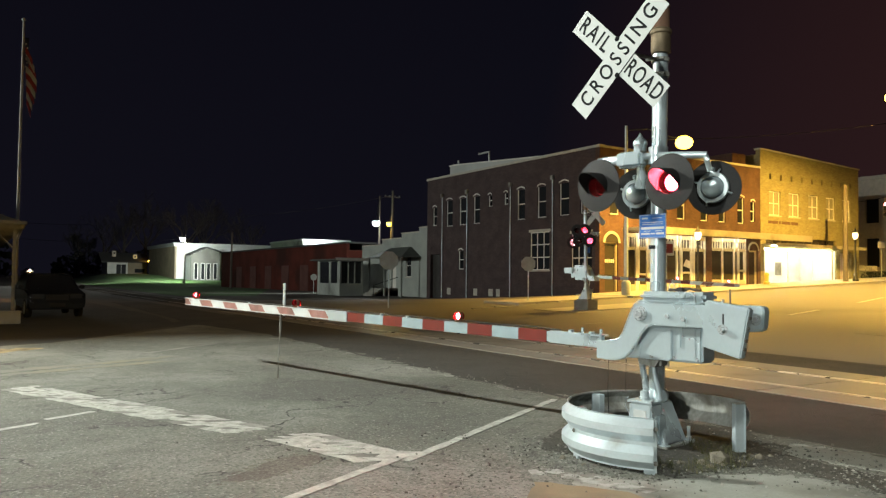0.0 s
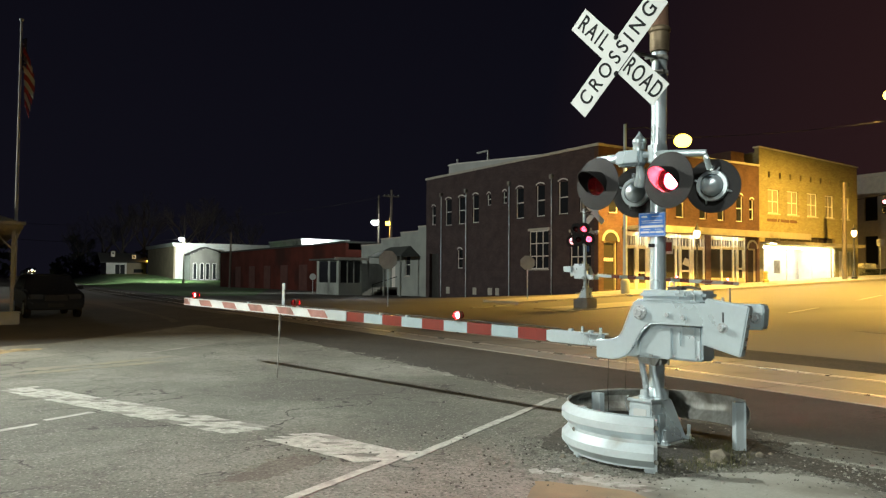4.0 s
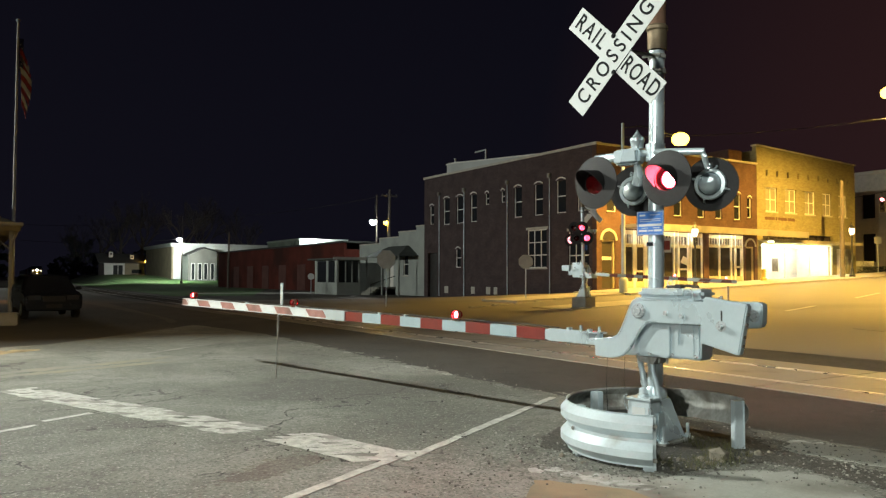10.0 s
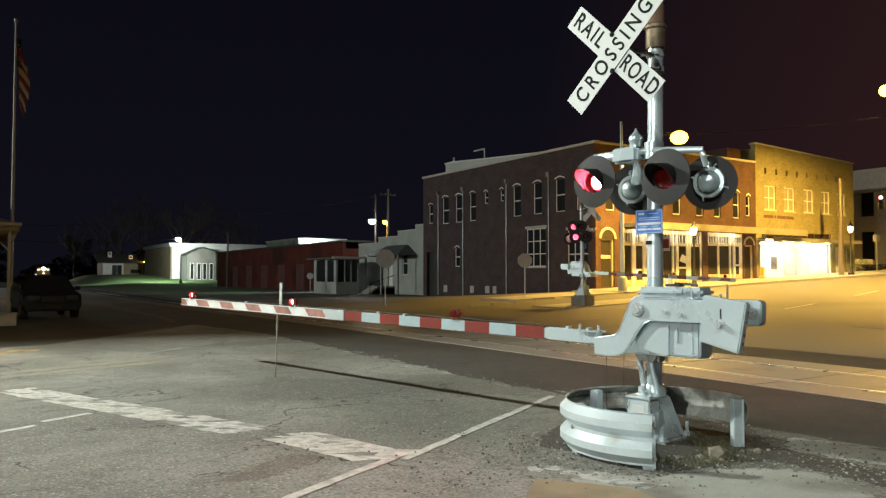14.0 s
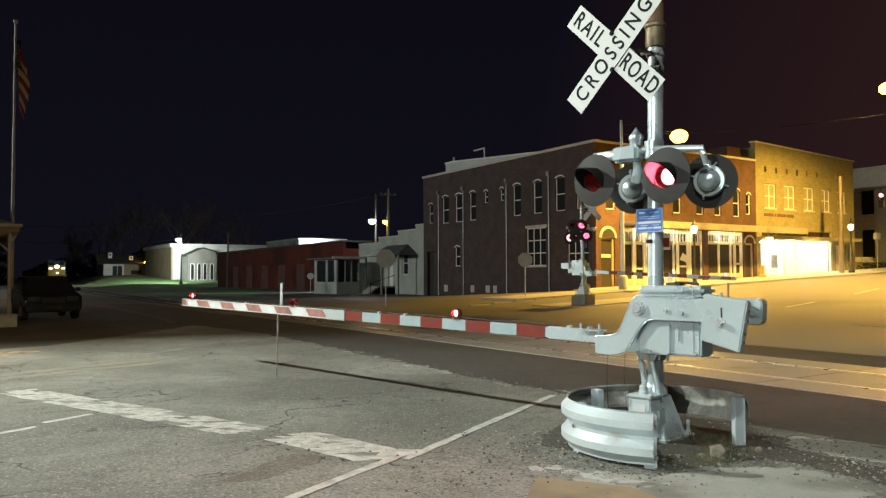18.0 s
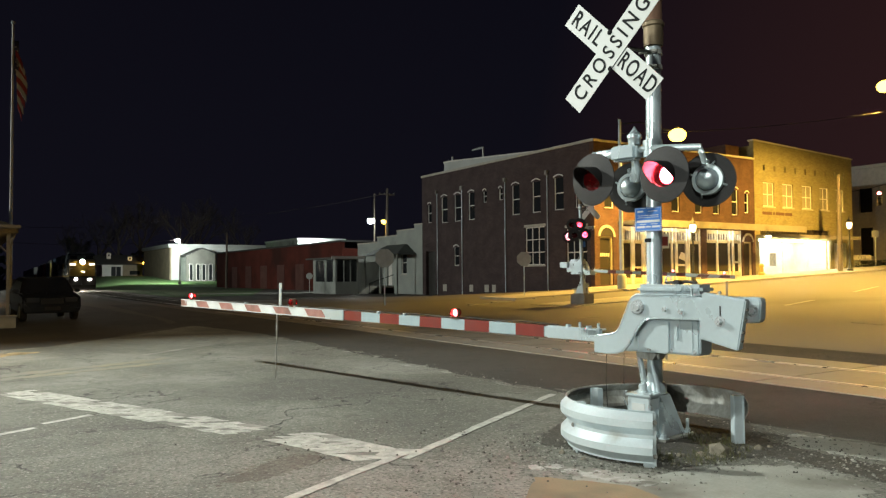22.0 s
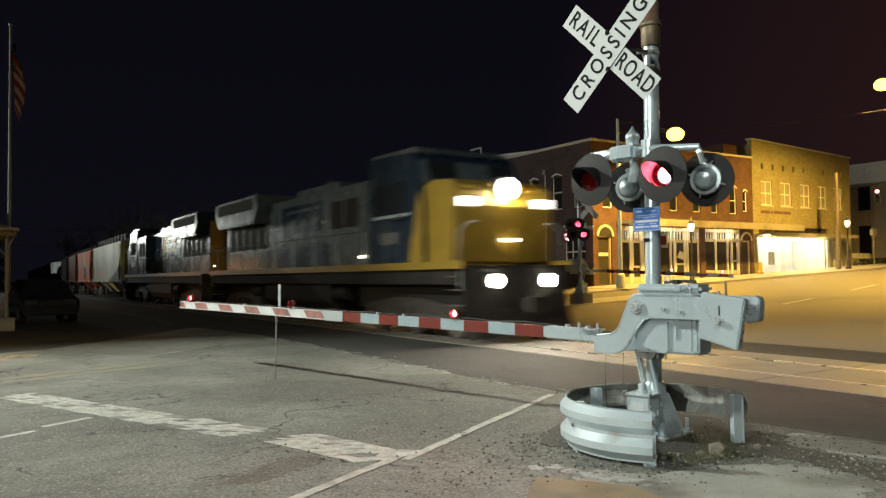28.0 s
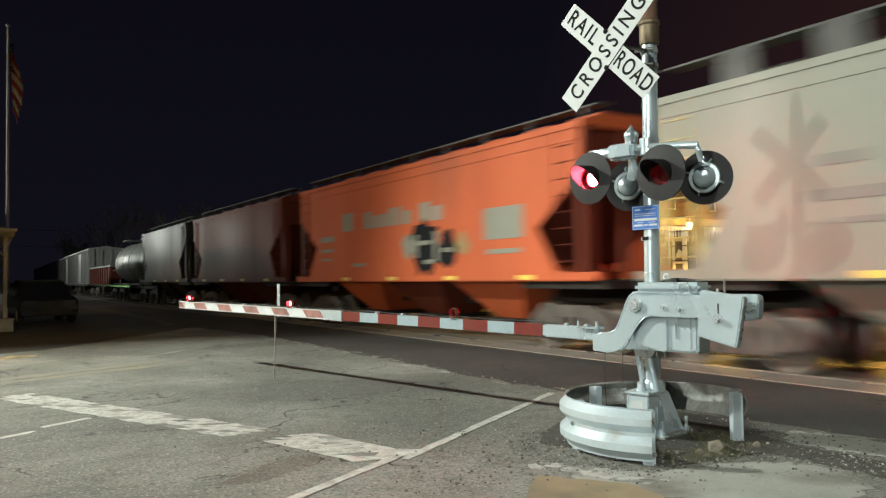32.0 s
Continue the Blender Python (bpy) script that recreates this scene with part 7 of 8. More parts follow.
def hopper(L, paint, roof_paint, end_paint, label, bays=3, decor=None, walks=True):
    """A covered hopper: curved sides, sloped ends, roof hatches and walks, discharge bays."""
    c = thing("hopper_car", None, label, "hopper car", "cars of the train")
    n0, n1 = 1.1, L - 1.1
    # side sheets with the slanted ends cut out, slightly bulging
    for sx in (-1, 1):
        prof = [(n0 - 0.25, 4.12), (n0 - 0.25, 3.25), (n0 + 1.0, 2.35), (n0 + 0.45, 1.55), (n0 + 0.2, 1.5), (n1 - 0.2, 1.5), (n1 - 0.45, 1.55), (n1 - 1.0, 2.35), (n1 + 0.25, 3.25), (n1 + 0.25, 4.12)]
        s = Shape().prism(prof, -0.03, 0.03, pose(sx * 1.53, 0, 0, rz=90))
        part("side_sheet", s, paint, c, "large side sheet")
        part("top_chord", Shape().box(min(sx * 1.50, sx * 1.585), n0 - 0.3, 4.06, max(sx * 1.50, sx * 1.585), n1 + 0.3, 4.2), roof_paint, c, bevel=0.02)
        part("side_sill", Shape().box(min(sx * 1.42, sx * 1.575), 0.45, 1.34, max(sx * 1.42, sx * 1.575), L - 0.45, 1.5), paint, c, bevel=0.02)
        part("belt_rib", Shape().box(min(sx * 1.56, sx * 1.575), n0 - 0.25, 3.86, max(sx * 1.56, sx * 1.575), n1 + 0.25, 3.9), roof_paint, c)
        y = 2.2
        while y < L - 2:
            part("reflector", Shape().box(min(sx * 1.575, sx * 1.58), y, 1.37, max(sx * 1.575, sx * 1.58), y + 0.45, 1.46), REFLECTOR, c, "yellow reflector strip")
            y += 2.7
    # end slope sheets and posts
    for y0, s in ((n0, 1), (n1, -1)):
        pr = [(y0 - s * 0.2, 4.1), (y0 - s * 0.2, 3.3), (y0 + s * 1.9, 1.7), (y0 + s * 2.1, 1.7), (y0 + s * 0.0, 3.4), (y0 + s * 0.0, 4.1)]
        part("end_sheet", Shape().prism(pr, -1.5, 1.5, pose(0, 0, 0, rz=90)), end_paint, c, "sloped end sheet")
        for x in (-1.35, -0.5, 0.5, 1.35):
            part("end_post", Shape().box(x - 0.05, min(y0 - s * 0.35, y0 - s * 0.2), 1.5, x + 0.05, max(y0 - s * 0.35, y0 - s * 0.2), 4.1), end_paint, c)
        for sx in (-1, 1):
            part("corner_plate", Shape().prism([(y0 - s * 0.3, 4.1), (y0 - s * 0.3, 1.5), (y0 - s * 0.1, 1.5), (y0 - s * 0.1, 3.2), (y0 + s * 0.2, 3.5), (y0 + s * 0.2, 4.1)], -0.02, 0.02, pose(sx * 1.5, 0, 0, rz=90)), end_paint, c)
            lad = Shape()
            for z in range(8):
                lad.rod((sx * 1.57, y0 + s * 0.0, 1.7 + 0.3 * z), (sx * 1.57, y0 + s * 0.42, 1.7 + 0.3 * z), 0.012, n=5)
            lad.rod((sx * 1.57, y0, 1.4), (sx * 1.57, y0, 4.1), 0.015, n=5).rod((sx * 1.57, y0 + s * 0.42, 1.4), (sx * 1.57, y0 + s * 0.42, 4.1), 0.015, n=5)
            part("ladder", lad, end_paint, c)
        part("end_platform", Shape().box(-1.45, min(y0 - s * 0.75, y0 + s * 1.6), 1.2, 1.45, max(y0 - s * 0.75, y0 + s * 1.6), 1.34), DARK_UNDER, c)
    roof = [(-1.55, 4.1), (-1.5, 4.22), (-0.9, 4.36), (0, 4.40), (0.9, 4.36), (1.5, 4.22), (1.55, 4.1)]
    part("roof", Shape().prism(roof, n0 - 0.3, n1 + 0.3), roof_paint, c, smooth=True)
    y = n0 + 0.3
    while y < n1 - 1.2:
        part("roof_hatch", Shape().box(-0.5, y, 4.38, 0.5, y + 0.9, 4.56), roof_paint, c, bevel=0.03)
        y += 1.5
    top = 4.72 if walks else 4.5
    for sx in (-1, 1):
        rw = part("roof_walk", Shape().box(min(sx * 0.85, sx * 1.2), n0 - 0.3, top, max(sx * 0.85, sx * 1.2), n1 + 0.3, top + 0.035), WALK_STEEL, c, "steel roof walk")
        y = n0
        while y < n1:
            part("walk_support", Shape().box(min(sx * 1.16, sx * 1.2), y, 4.25, max(sx * 1.16, sx * 1.2), y + 0.62 if walks else y + 0.06, top), WALK_STEEL, rw)
            y += 1.55
    inner = Shape().box(-1.35, n0 + 2.0, 1.52, 1.35, n1 - 2.0, 4.05)
    part("hopper_body", inner, paint, c)
    for k in range(bays):
        yc = n0 + 1.6 + (n1 - n0 - 3.2) * (k + 0.5) / bays
        w = (n1 - n0 - 3.2) / bays / 2 - 0.08
        b = Shape().add([(-1.4, yc - w, 1.5), (1.4, yc - w, 1.5), (1.4, yc + w, 1.5), (-1.4, yc + w, 1.5), (-0.5, yc - 0.45, 0.5), (0.5, yc - 0.45, 0.5), (0.5, yc + 0.45, 0.5), (-0.5, yc + 0.45, 0.5)],
                        [(0, 1, 2, 3), (7, 6, 5, 4), (0, 4, 5, 1), (1, 5, 6, 2), (2, 6, 7, 3), (3, 7, 4, 0)])
        part("discharge_bay", b, paint if k != 1 else end_paint, c, "tapered discharge bay")
        part("outlet_gate", Shape().box(-0.8, yc - 0.5, 0.4, 0.8, yc + 0.5, 0.52), DARK_UNDER, c, bevel=0.02)
    for y in (1.75, L - 1.75):
        bogie(c, y, (-0.88, 0.88), WHEEL_CAR, 0.46, GRIME_TAN)
    part("centre_sill", Shape().box(-0.2, 0.6, 0.8, 0.2, L - 0.6, 1.2), DARK_UNDER, c)
    for y, s in ((0.0, 1), (L, -1)):
        coupler(c, y, s)
    if decor:
        decor(c)
    return c


def bars(c, items, material, x=-1.566):
    for y0, y1, z0, z1 in items:
        part("text_bar", Shape().box(x - 0.006, y0, z0, x, y1, z1), material, c)


def blot(c, y, z, r, material, seed):
    q = random.Random(seed)
    pts = [(y + r * q.uniform(0.55, 1.1) * math.cos(a * math.pi / 9), z + r * q.uniform(0.55, 1.1) * math.sin(a * math.pi / 9)) for a in range(18)]
    part("sprayed_shape", Shape().prism(pts, 0, 0.006, pose(-1.574, 0, 0, rz=90) @ Matrix.Scale(-1, 4, (0, 1, 0))), material, c, "sprayed paint shape")


def decor_white(c):
    bars(c, [(13.3, 14.0, 2.8, 2.95), (12.9, 14.1, 2.35, 2.5), (13.0, 13.7, 2.05, 2.13), (3.0, 3.7, 1.7, 2.05), (10.6, 10.9, 2.4, 2.46)], STENCIL)
    blot(c, 12.2, 1.95, 0.22, GRAFFITI_RED, 1)
    blot(c, 10.3, 2.0, 0.34, GRAFFITI_RED, 2)
    blot(c, 9.9, 1.85, 0.2, GRAFFITI_RED, 3)


def decor_orange(c):
    bars(c, [(10.05, 10.7, 2.75, 3.25), (8.95, 9.35, 2.75, 3.2), (8.5, 8.85, 2.75, 3.08), (8.05, 8.4, 2.75, 3.08), (7.6, 7.95, 2.75, 3.2), (7.3, 7.5, 2.75, 3.2), (6.85, 7.2, 2.75, 3.08), (5.95, 6.4, 2.75, 3.2), (5.45, 5.85, 2.75, 3.08),
             (2.5, 3.8, 2.2, 2.85), (2.6, 3.7, 1.9, 2.0), (11.3, 12.3, 2.5, 2.66), (11.4, 12.2, 2.2, 2.3), (11.5, 12.2, 1.95, 2.02), (9.3, 10.1, 1.75, 1.84)], CAR_WHITE)
    blot(c, 6.1, 2.15, 0.78, SIGN_BLACK, 5)
    blot(c, 5.2, 2.1, 0.5, SIGN_BLACK, 8)
    blot(c, 4.6, 2.15, 0.3, CAR_YELLOW, 6)
    blot(c, 7.0, 2.2, 0.36, CAR_WHITE, 7)
    bars(c, [(5.9, 6.5, 2.2, 2.3), (5.6, 5.75, 1.8, 2.5), (6.5, 6.65, 1.9, 2.45), (5.0, 5.4, 2.0, 2.1), (5.8, 6.2, 1.75, 1.85)], CAR_WHITE, -1.581)


def tank_car(L):
    c = thing("tank_car", None, "dull silver tank car", "tank car", "cars of the train")
    prof = [(0.0, 0.55), (0.6, 0.58), (1.1, 0.75), (1.4, 1.1), (1.47, 1.4)] + [(1.47, L - 1.4), (1.4, L - 1.1), (1.1, L - 0.75), (0.6, L - 0.58), (0.0, L - 0.55)]
    part("tank", Shape().lathe(prof, pose(0, 0, 2.62, rx=-90), 40, close=False), CAR_SILVER, c, "silver tank shell", smooth=True)
    for k in range(4):
        y = 2.2 + (L - 4.4) * k / 3
        part("tank_band", Shape().lathe([(1.475, y - 0.05), (1.485, y - 0.05), (1.485, y + 0.05), (1.475, y + 0.05)], pose(0, 0, 2.62, rx=-90), 40), GALV_DIRTY, c, smooth=True)
    part("dome", Shape().lathe([(0.5, 3.95), (0.5, 4.3), (0.46, 4.36), (0.0, 4.38)], Matrix.Translation((0, L / 2, 0)), 24), CAR_SILVER, c, smooth=True)
    part("platform", Shape().box(-1.5, L / 2 - 1.2, 4.1, 1.5, L / 2 + 1.2, 4.14), GALV_DIRTY, c)
    part("underframe", Shape().box(-0.4, 0.6, 0.85, 0.4, L - 0.6, 1.2), DARK_UNDER, c)
    for sx in (-1, 1):
        part("running_board", Shape().box(min(sx * 1.1, sx * 1.5), 0.5, 1.2, max(sx * 1.1, sx * 1.5), L - 0.5, 1.26), GALV_DIRTY, c)
        part("handrail", Shape().rod((sx * 1.5, 0.6, 2.2), (sx * 1.5, L - 0.6, 2.2), 0.018, n=6), GALV_DIRTY, c)
    for y in (1.8, L - 1.8):
        part("saddle", Shape().box(-1.2, y - 0.2, 1.1, 1.2, y + 0.2, 1.6), DARK_UNDER, c)
        bogie(c, y, (-0.88, 0.88), WHEEL_CAR, 0.46, GRIME_TAN)
    for y, s in ((0.0, 1), (L, -1)):
        coupler(c, y, s)
    return c


def gondola(L):
    c = thing("gondola_car", None, "low dark red gondola car", "gondola car", "cars of the train")
    for sx in (-1, 1):
        part("side", Shape().box(min(sx * 1.42, sx * 1.5), 0.6, 1.15, max(sx * 1.42, sx * 1.5), L - 0.6, 2.5), CAR_RUST, c)
        part("top_rail", Shape().box(min(sx * 1.40, sx * 1.56), 0.55, 2.5, max(sx * 1.40, sx * 1.56), L - 0.55, 2.62), CAR_SILVER, c)
        for k in range(10):
            y = 0.9 + (L - 1.8) * k / 9
            part("rib", Shape().box(min(sx * 1.5, sx * 1.58), y - 0.06, 1.2, max(sx * 1.5, sx * 1.58), y + 0.06, 2.5), CAR_RUST, c)
    part("floor", Shape().box(-1.42, 0.6, 1.1, 1.42, L - 0.6, 1.2), DARK_UNDER, c)
    part("end", Shape().box(-1.42, 0.6, 1.2, 1.42, 0.7, 2.5), CAR_RUST, c)
    part("end", Shape().box(-1.42, L - 0.7, 1.2, 1.42, L - 0.6, 2.5), CAR_SILVER, c)
    for y in (1.9, L - 1.9):
        bogie(c, y, (-0.88, 0.88), WHEEL_CAR, 0.46, GRIME_TAN)
    for y, s in ((0.0, 1), (L, -1)):
        coupler(c, y, s)
    return c


def boxcar(L, paint, label):
    c = thing("box_car", None, label, "box car", "cars of the train")
    part("body", Shape().box(-1.48, 0.6, 1.15, 1.48, L - 0.6, 4.35), paint, c, bevel=0.03)
    part("roof", Shape().prism([(-1.55, 4.3), (1.55, 4.3), (1.5, 4.42), (0, 4.62), (-1.5, 4.42)], 0.5, L - 0.5), CAR_SILVER, c)
    for sx in (-1, 1):
        for k in range(13):
            y = 0.8 + (L - 1.6) * k / 12
            part("side_post", Shape().box(min(sx * 1.48, sx * 1.56), y - 0.06, 1.2, max(sx * 1.48, sx * 1.56), y + 0.06, 4.3), paint, c)
        dr = part("door", Shape().box(min(sx * 1.49, sx * 1.58), L / 2 - 1.5, 1.25, max(sx * 1.49, sx * 1.58), L / 2 + 1.5, 4.1), paint, c, bevel=0.02)
        part("sill", Shape().box(min(sx * 1.4, sx * 1.57), 0.6, 1.0, max(sx * 1.4, sx * 1.57), L - 0.6, 1.16), DARK_UNDER, c)
    for y in (0.6, L - 0.6):
        for x in (-1.1, -0.4, 0.4, 1.1):
            part("end_rib", Shape().box(x - 0.06, y - 0.08, 1.2, x + 0.06, y + 0.08, 4.3), CAR_SILVER, c)
    for y in (2.0, L - 2.0):
        bogie(c, y, (-0.88, 0.88), WHEEL_CAR, 0.46, GRIME_TAN)
    for y, s in ((0.0, 1), (L, -1)):
        coupler(c, y, s)
    return c


train = []  # (thing, start behind the headlight, length)
at = -1.15
lead = locomotive("locomotive", 21.45, False, GREY_LOCO, BLUE_LOCO, YELLOW_LOCO, BLUE_LOCO, BLUE_LOCO, True, "grey and blue diesel engine with yellow nose and lit headlights")
second = locomotive("locomotive", 21.7, True, BLUE_LOCO, BLUE_LOCO, BLUE_LOCO, BLUE_LOCO, YELLOW_LOCO, False, "dark blue diesel engine running backwards with yellow mark")
boxa = boxcar(16.6, CAR_SILVER, "pale grey ribbed box car")
order = [(lead, 21.45), (second, 21.7),
         (hopper(17.5, CAR_WHITE, CAR_WHITE, CAR_YELLOW, "pale grey covered hopper with yellow ends and red spray paint", 3, decor_white), 17.5),
         (hopper(14.7, CAR_ORANGE, CAR_ORANGE, CAR_RUST, "orange covered hopper with white lettering bars and sprayed marks", 3, decor_orange, False), 14.7),
         (hopper(13.1, CAR_RUST, CAR_RUST, CAR_RUST, "dark oxide red covered hopper", 2, None, False), 13.1),
         (hopper(12.2, CAR_DARK, CAR_DARK, CAR_DARK, "glossy dark grey covered hopper", 2, None, False), 12.2),
         (tank_car(11.6), 11.6), (gondola(14.3), 14.3), (boxa, 16.6)]
order += [(copy_thing(boxa, Matrix()), 16.6) for _ in range(7)]
for ob, length in order:
    train.append((ob, at, length))
    at += length


def headlight_y(t):
    """Where the leading headlight is along the line."""
    if t >= 28:
        return 14.35 - 16.15 * (t - 28)
    if t >= 25:
        u = 28 - t
        return 14.35 + 16.15 * u - 0.31 * u * u
    return 14.35 + 48.45 - 2.79 + 14.29 * (25 - t)


def run_train():
    for ob, start, length in train:
        rows = []
        for k in range(65):
            t = 0.5 * k
            a = headlight_y(t) + start
            b = a + length
            xa, xb = track_x(a), track_x(b)
            rows.append((t, pose(xa, a, 0.022, rz=-math.degrees(math.atan2(xb - xa, length)))))
        walk(ob, rows)


# ---- street lamps, poles, signs ----
def on_ground(x, y, rz=0.0, dz=0.0):
    return pose(x, y, ground_z(x, y) + dz, rz=rz)


def cobra_lamp(x, y, head, height, glow_mat, label, wood=False, top=None, bowl=1.0):
    """Street lamp: pole, curved arm and a drop-lens luminaire at head (world)."""
    z0 = ground_z(x, y)
    c = thing("street_lamp", pose(x, y, z0), label, "street lamp", "street lamps")
    h = Vector(head) - Vector((x, y, z0))
    part("pole", Shape().rod((0, 0, -0.1), (0, 0, top or height), 0.12, 0.075, n=16), POLE_WOOD if wood else GALV, c, "wooden pole" if wood else "tapered pale steel pole", smooth=True)
    part("pole_base", Shape().lathe([(0.24, -0.1), (0.24, 0.75), (0.2, 0.85), (0.13, 0.9)], n=16), GREY_WALL if not wood else POLE_WOOD, c, smooth=True)
    part("arm", Shape().tube([(0, 0, height - 0.25), (h.x * 0.35, h.y * 0.35, h.z * 0.3 + height * 0.7 + 0.05), (h.x * 0.8, h.y * 0.8, h.z + 0.12), (h.x, h.y, h.z + 0.1)], 0.028, 8), POLE_DARK, c, smooth=True)
    if bowl > 1 and glow_mat is LAMP_SODIUM:
        hd = part("luminaire", Shape().lathe([(0.05, 0.28), (0.12, 0.26), (0.14, 0.2), (0.05, 0.19)], Matrix.Translation(h), 14), POLE_DARK, c, "lamp head", smooth=True)
        # lens swollen to a globe so that its shape takes in the glare
        part("lens", Shape().lathe([(0.02, 0.19), (0.25, 0.14), (0.40, 0.02), (0.46, -0.14), (0.42, -0.32), (0.28, -0.46), (0.0, -0.52)], Matrix.Translation(h), 20, close=False), glow_mat, hd, "glowing round lens, oversized for the lamp's glare", smooth=True).visible_shadow = False
        return c
    hd = part("luminaire", Shape().lathe([(0.0, 0.2), (0.18 * bowl, 0.18), (0.32 * bowl, 0.1), (0.36 * bowl, 0.03), (0.34 * bowl, 0.02)], Matrix.Translation(h), 18, close=False), GALV, c, "lamp head", smooth=True)
    part("lens", Shape().lathe([(0.335 * bowl, 0.02), (0.34 * bowl, -0.10 * bowl), (0.29 * bowl, -0.26 * bowl), (0.16 * bowl, -0.38 * bowl), (0.0, -0.42 * bowl)], Matrix.Translation(h), 18, close=False), glow_mat, hd, "glowing drop lens", smooth=True).visible_shadow = False
    return c


cobra_lamp(29.6, 29.3, (32.0, 27.5, 9.0), 9.1, LAMP_SODIUM, "street lamp with glowing orange sodium head at the corner", bowl=1.35)
cobra_lamp(48.5, 20.5, (45.9, 24.0, 12.6), 12.3, LAMP_SODIUM, "tall street lamp with glowing orange head over the main street", True, bowl=1.3)
cobra_lamp(30.3, 128.5, (29.75, 128.0, 7.67), 7.6, LAMP_WHITE, "yard lamp with glowing white head on a pole", True, 11.4, 1.2)
cobra_lamp(34.4, 67.2, (33.5, 66.2, 6.95), 9.6, LAMP_WHITE, "yard lamp with glowing white head on a wooden pole", True)
cobra_lamp(42.8, 80.6, (42.0, 79.6, 8.0), 9.0, LAMP_SODIUM, "distant street lamp with glowing amber head", True)


def globe_lamp(x, y):
    c = thing("globe_lamp", on_ground(x, y, dz=0.12), "dark iron post lamp with a glowing white globe", "post lamp", "post lamps on the sidewalk")
    part("post", Shape().lathe([(0.2, 0.0), (0.2, 0.12), (0.13, 0.2), (0.11, 0.5), (0.06, 0.62), (0.05, 2.6), (0.07, 2.65), (0.05, 2.75), (0.11, 2.85)], n=14), POLE_DARK, c, smooth=True)
    part("globe", Shape().lathe([(0.08, 2.86), (0.14, 2.96), (0.18, 3.12), (0.16, 3.26), (0.1, 3.34)], n=18), LAMP_GLOBE, c, "glowing globe", smooth=True)
    part("cap", Shape().lathe([(0.2, 3.27), (0.14, 3.40), (0.05, 3.52), (0.02, 3.68), (0.0, 3.7)], n=14, close=False), POLE_DARK, c, smooth=True)
    return c


globe_lamp(34.4, 28.6)
globe_lamp(51.2, 29.4)


def utility_pole(x, y, height, label="weathered wooden utility pole", arm=True):
    c = thing("utility_pole", on_ground(x, y), label, "utility pole", "utility poles")
    part("pole", Shape().rod((0, 0, -0.2), (0.05, 0, height), 0.17, 0.11, n=12), POLE_WOOD, c, smooth=True)
    if arm:
        part("crossarm", Shape().box(-0.9, -0.06, height - 0.7, 0.9, 0.06, height - 0.58), POLE_WOOD, c)
        for k in (-0.8, -0.3, 0.3, 0.8):
            part("insulator", Shape().lathe([(0.03, 0), (0.05, 0.05), (0.03, 0.12), (0.0, 0.13)], Matrix.Translation((k, 0, height - 0.58)), 8), GREY_WALL, c, smooth=True)
    return c


utility_pole(50.7, 29.8, 6.7, "brown wooden utility pole before the cream building", False)
utility_pole(29.3, 99.3, 7.3, arm=False)
utility_pole(37.0, 69.5, 10.5)


def wire(name, a, b, sag, r=0.02):
    a, b = Vector(a), Vector(b)
    pts = [a.lerp(b, t / 16) - Vector((0, 0, sag * 4 * (t / 16) * (1 - t / 16))) for t in range(17)]
    solo(name, Shape().tube(pts, r, 5), BLACK if r < 0.03 else POLE_DARK, "thin dark overhead wire between poles", "wire", "overhead wires")


wire("overhead_wire", (30.3, 128.5, 7.7), (4.0, 112, 6.2), 0.6, 0.025)
wire("overhead_wire", (30.3, 128.5, 11.2), (37.0, 69.5, 10.0), 0.8, 0.025)
wire("overhead_wire", (30.3, 128.5, 11.2), (4, 118, 8.6), 0.8, 0.025)
wire("overhead_wire", (48.5, 20.5, 12.6), (75, 26, 14.5), 0.7, 0.018)
wire("overhead_wire", (48.5, 20.5, 12.0), (75, 24, 13.2), 0.7, 0.018)
wire("overhead_wire", (29.6, 29.3, 9.0), (48.5, 20.5, 11.5), 0.5, 0.018)


def sign_post(name, m, outline, face, height, label, back=None, size=1.0, post=GALV):
    c = thing(name, m, label, "traffic sign", "traffic signs")
    part("post", Shape().box(-0.03, -0.02, -0.1, 0.03, 0.02, height + 0.3), post, c, "steel post")
    part("plate", Shape().prism([(x * size, height + z * size) for x, z in outline], -0.035, -0.025), back or GALV, c, "sign plate")
    part("plate_face", Shape().prism([(x * size * 0.99, height + z * size * 0.99) for x, z in outline], -0.0245, -0.021, Matrix.Identity(4)) if face is None else Shape().prism([(x * size * 0.97, height + z * size * 0.97) for x, z in outline], -0.040, -0.0355), face or GALV, c)
    return c


octagon = [(math.cos(radians(22.5 + 45 * k)) * 0.5 * 1.08, math.sin(radians(22.5 + 45 * k)) * 0.5 * 1.08) for k in range(8)]
SIGN_BACK = mat("dull_sign_back", (0.32, 0.33, 0.32), (0.25, 0.255, 0.25), 0.5, 0.3, scale=4)
sign_post("stop_sign", on_ground(16.9, 32.0, -28), octagon, SIGN_BACK, 2.22, "bare grey back of an octagonal sign on a post", SIGN_BACK, 0.86)
sign_post("stop_sign", on_ground(23.7, 30.1, -38), octagon, SIGN_BACK, 1.9, "bare back of a small octagonal sign lit amber", SIGN_BACK, 0.70)
square = [(-0.5, -0.5), (0.5, -0.5), (0.5, 0.5), (-0.5, 0.5)]
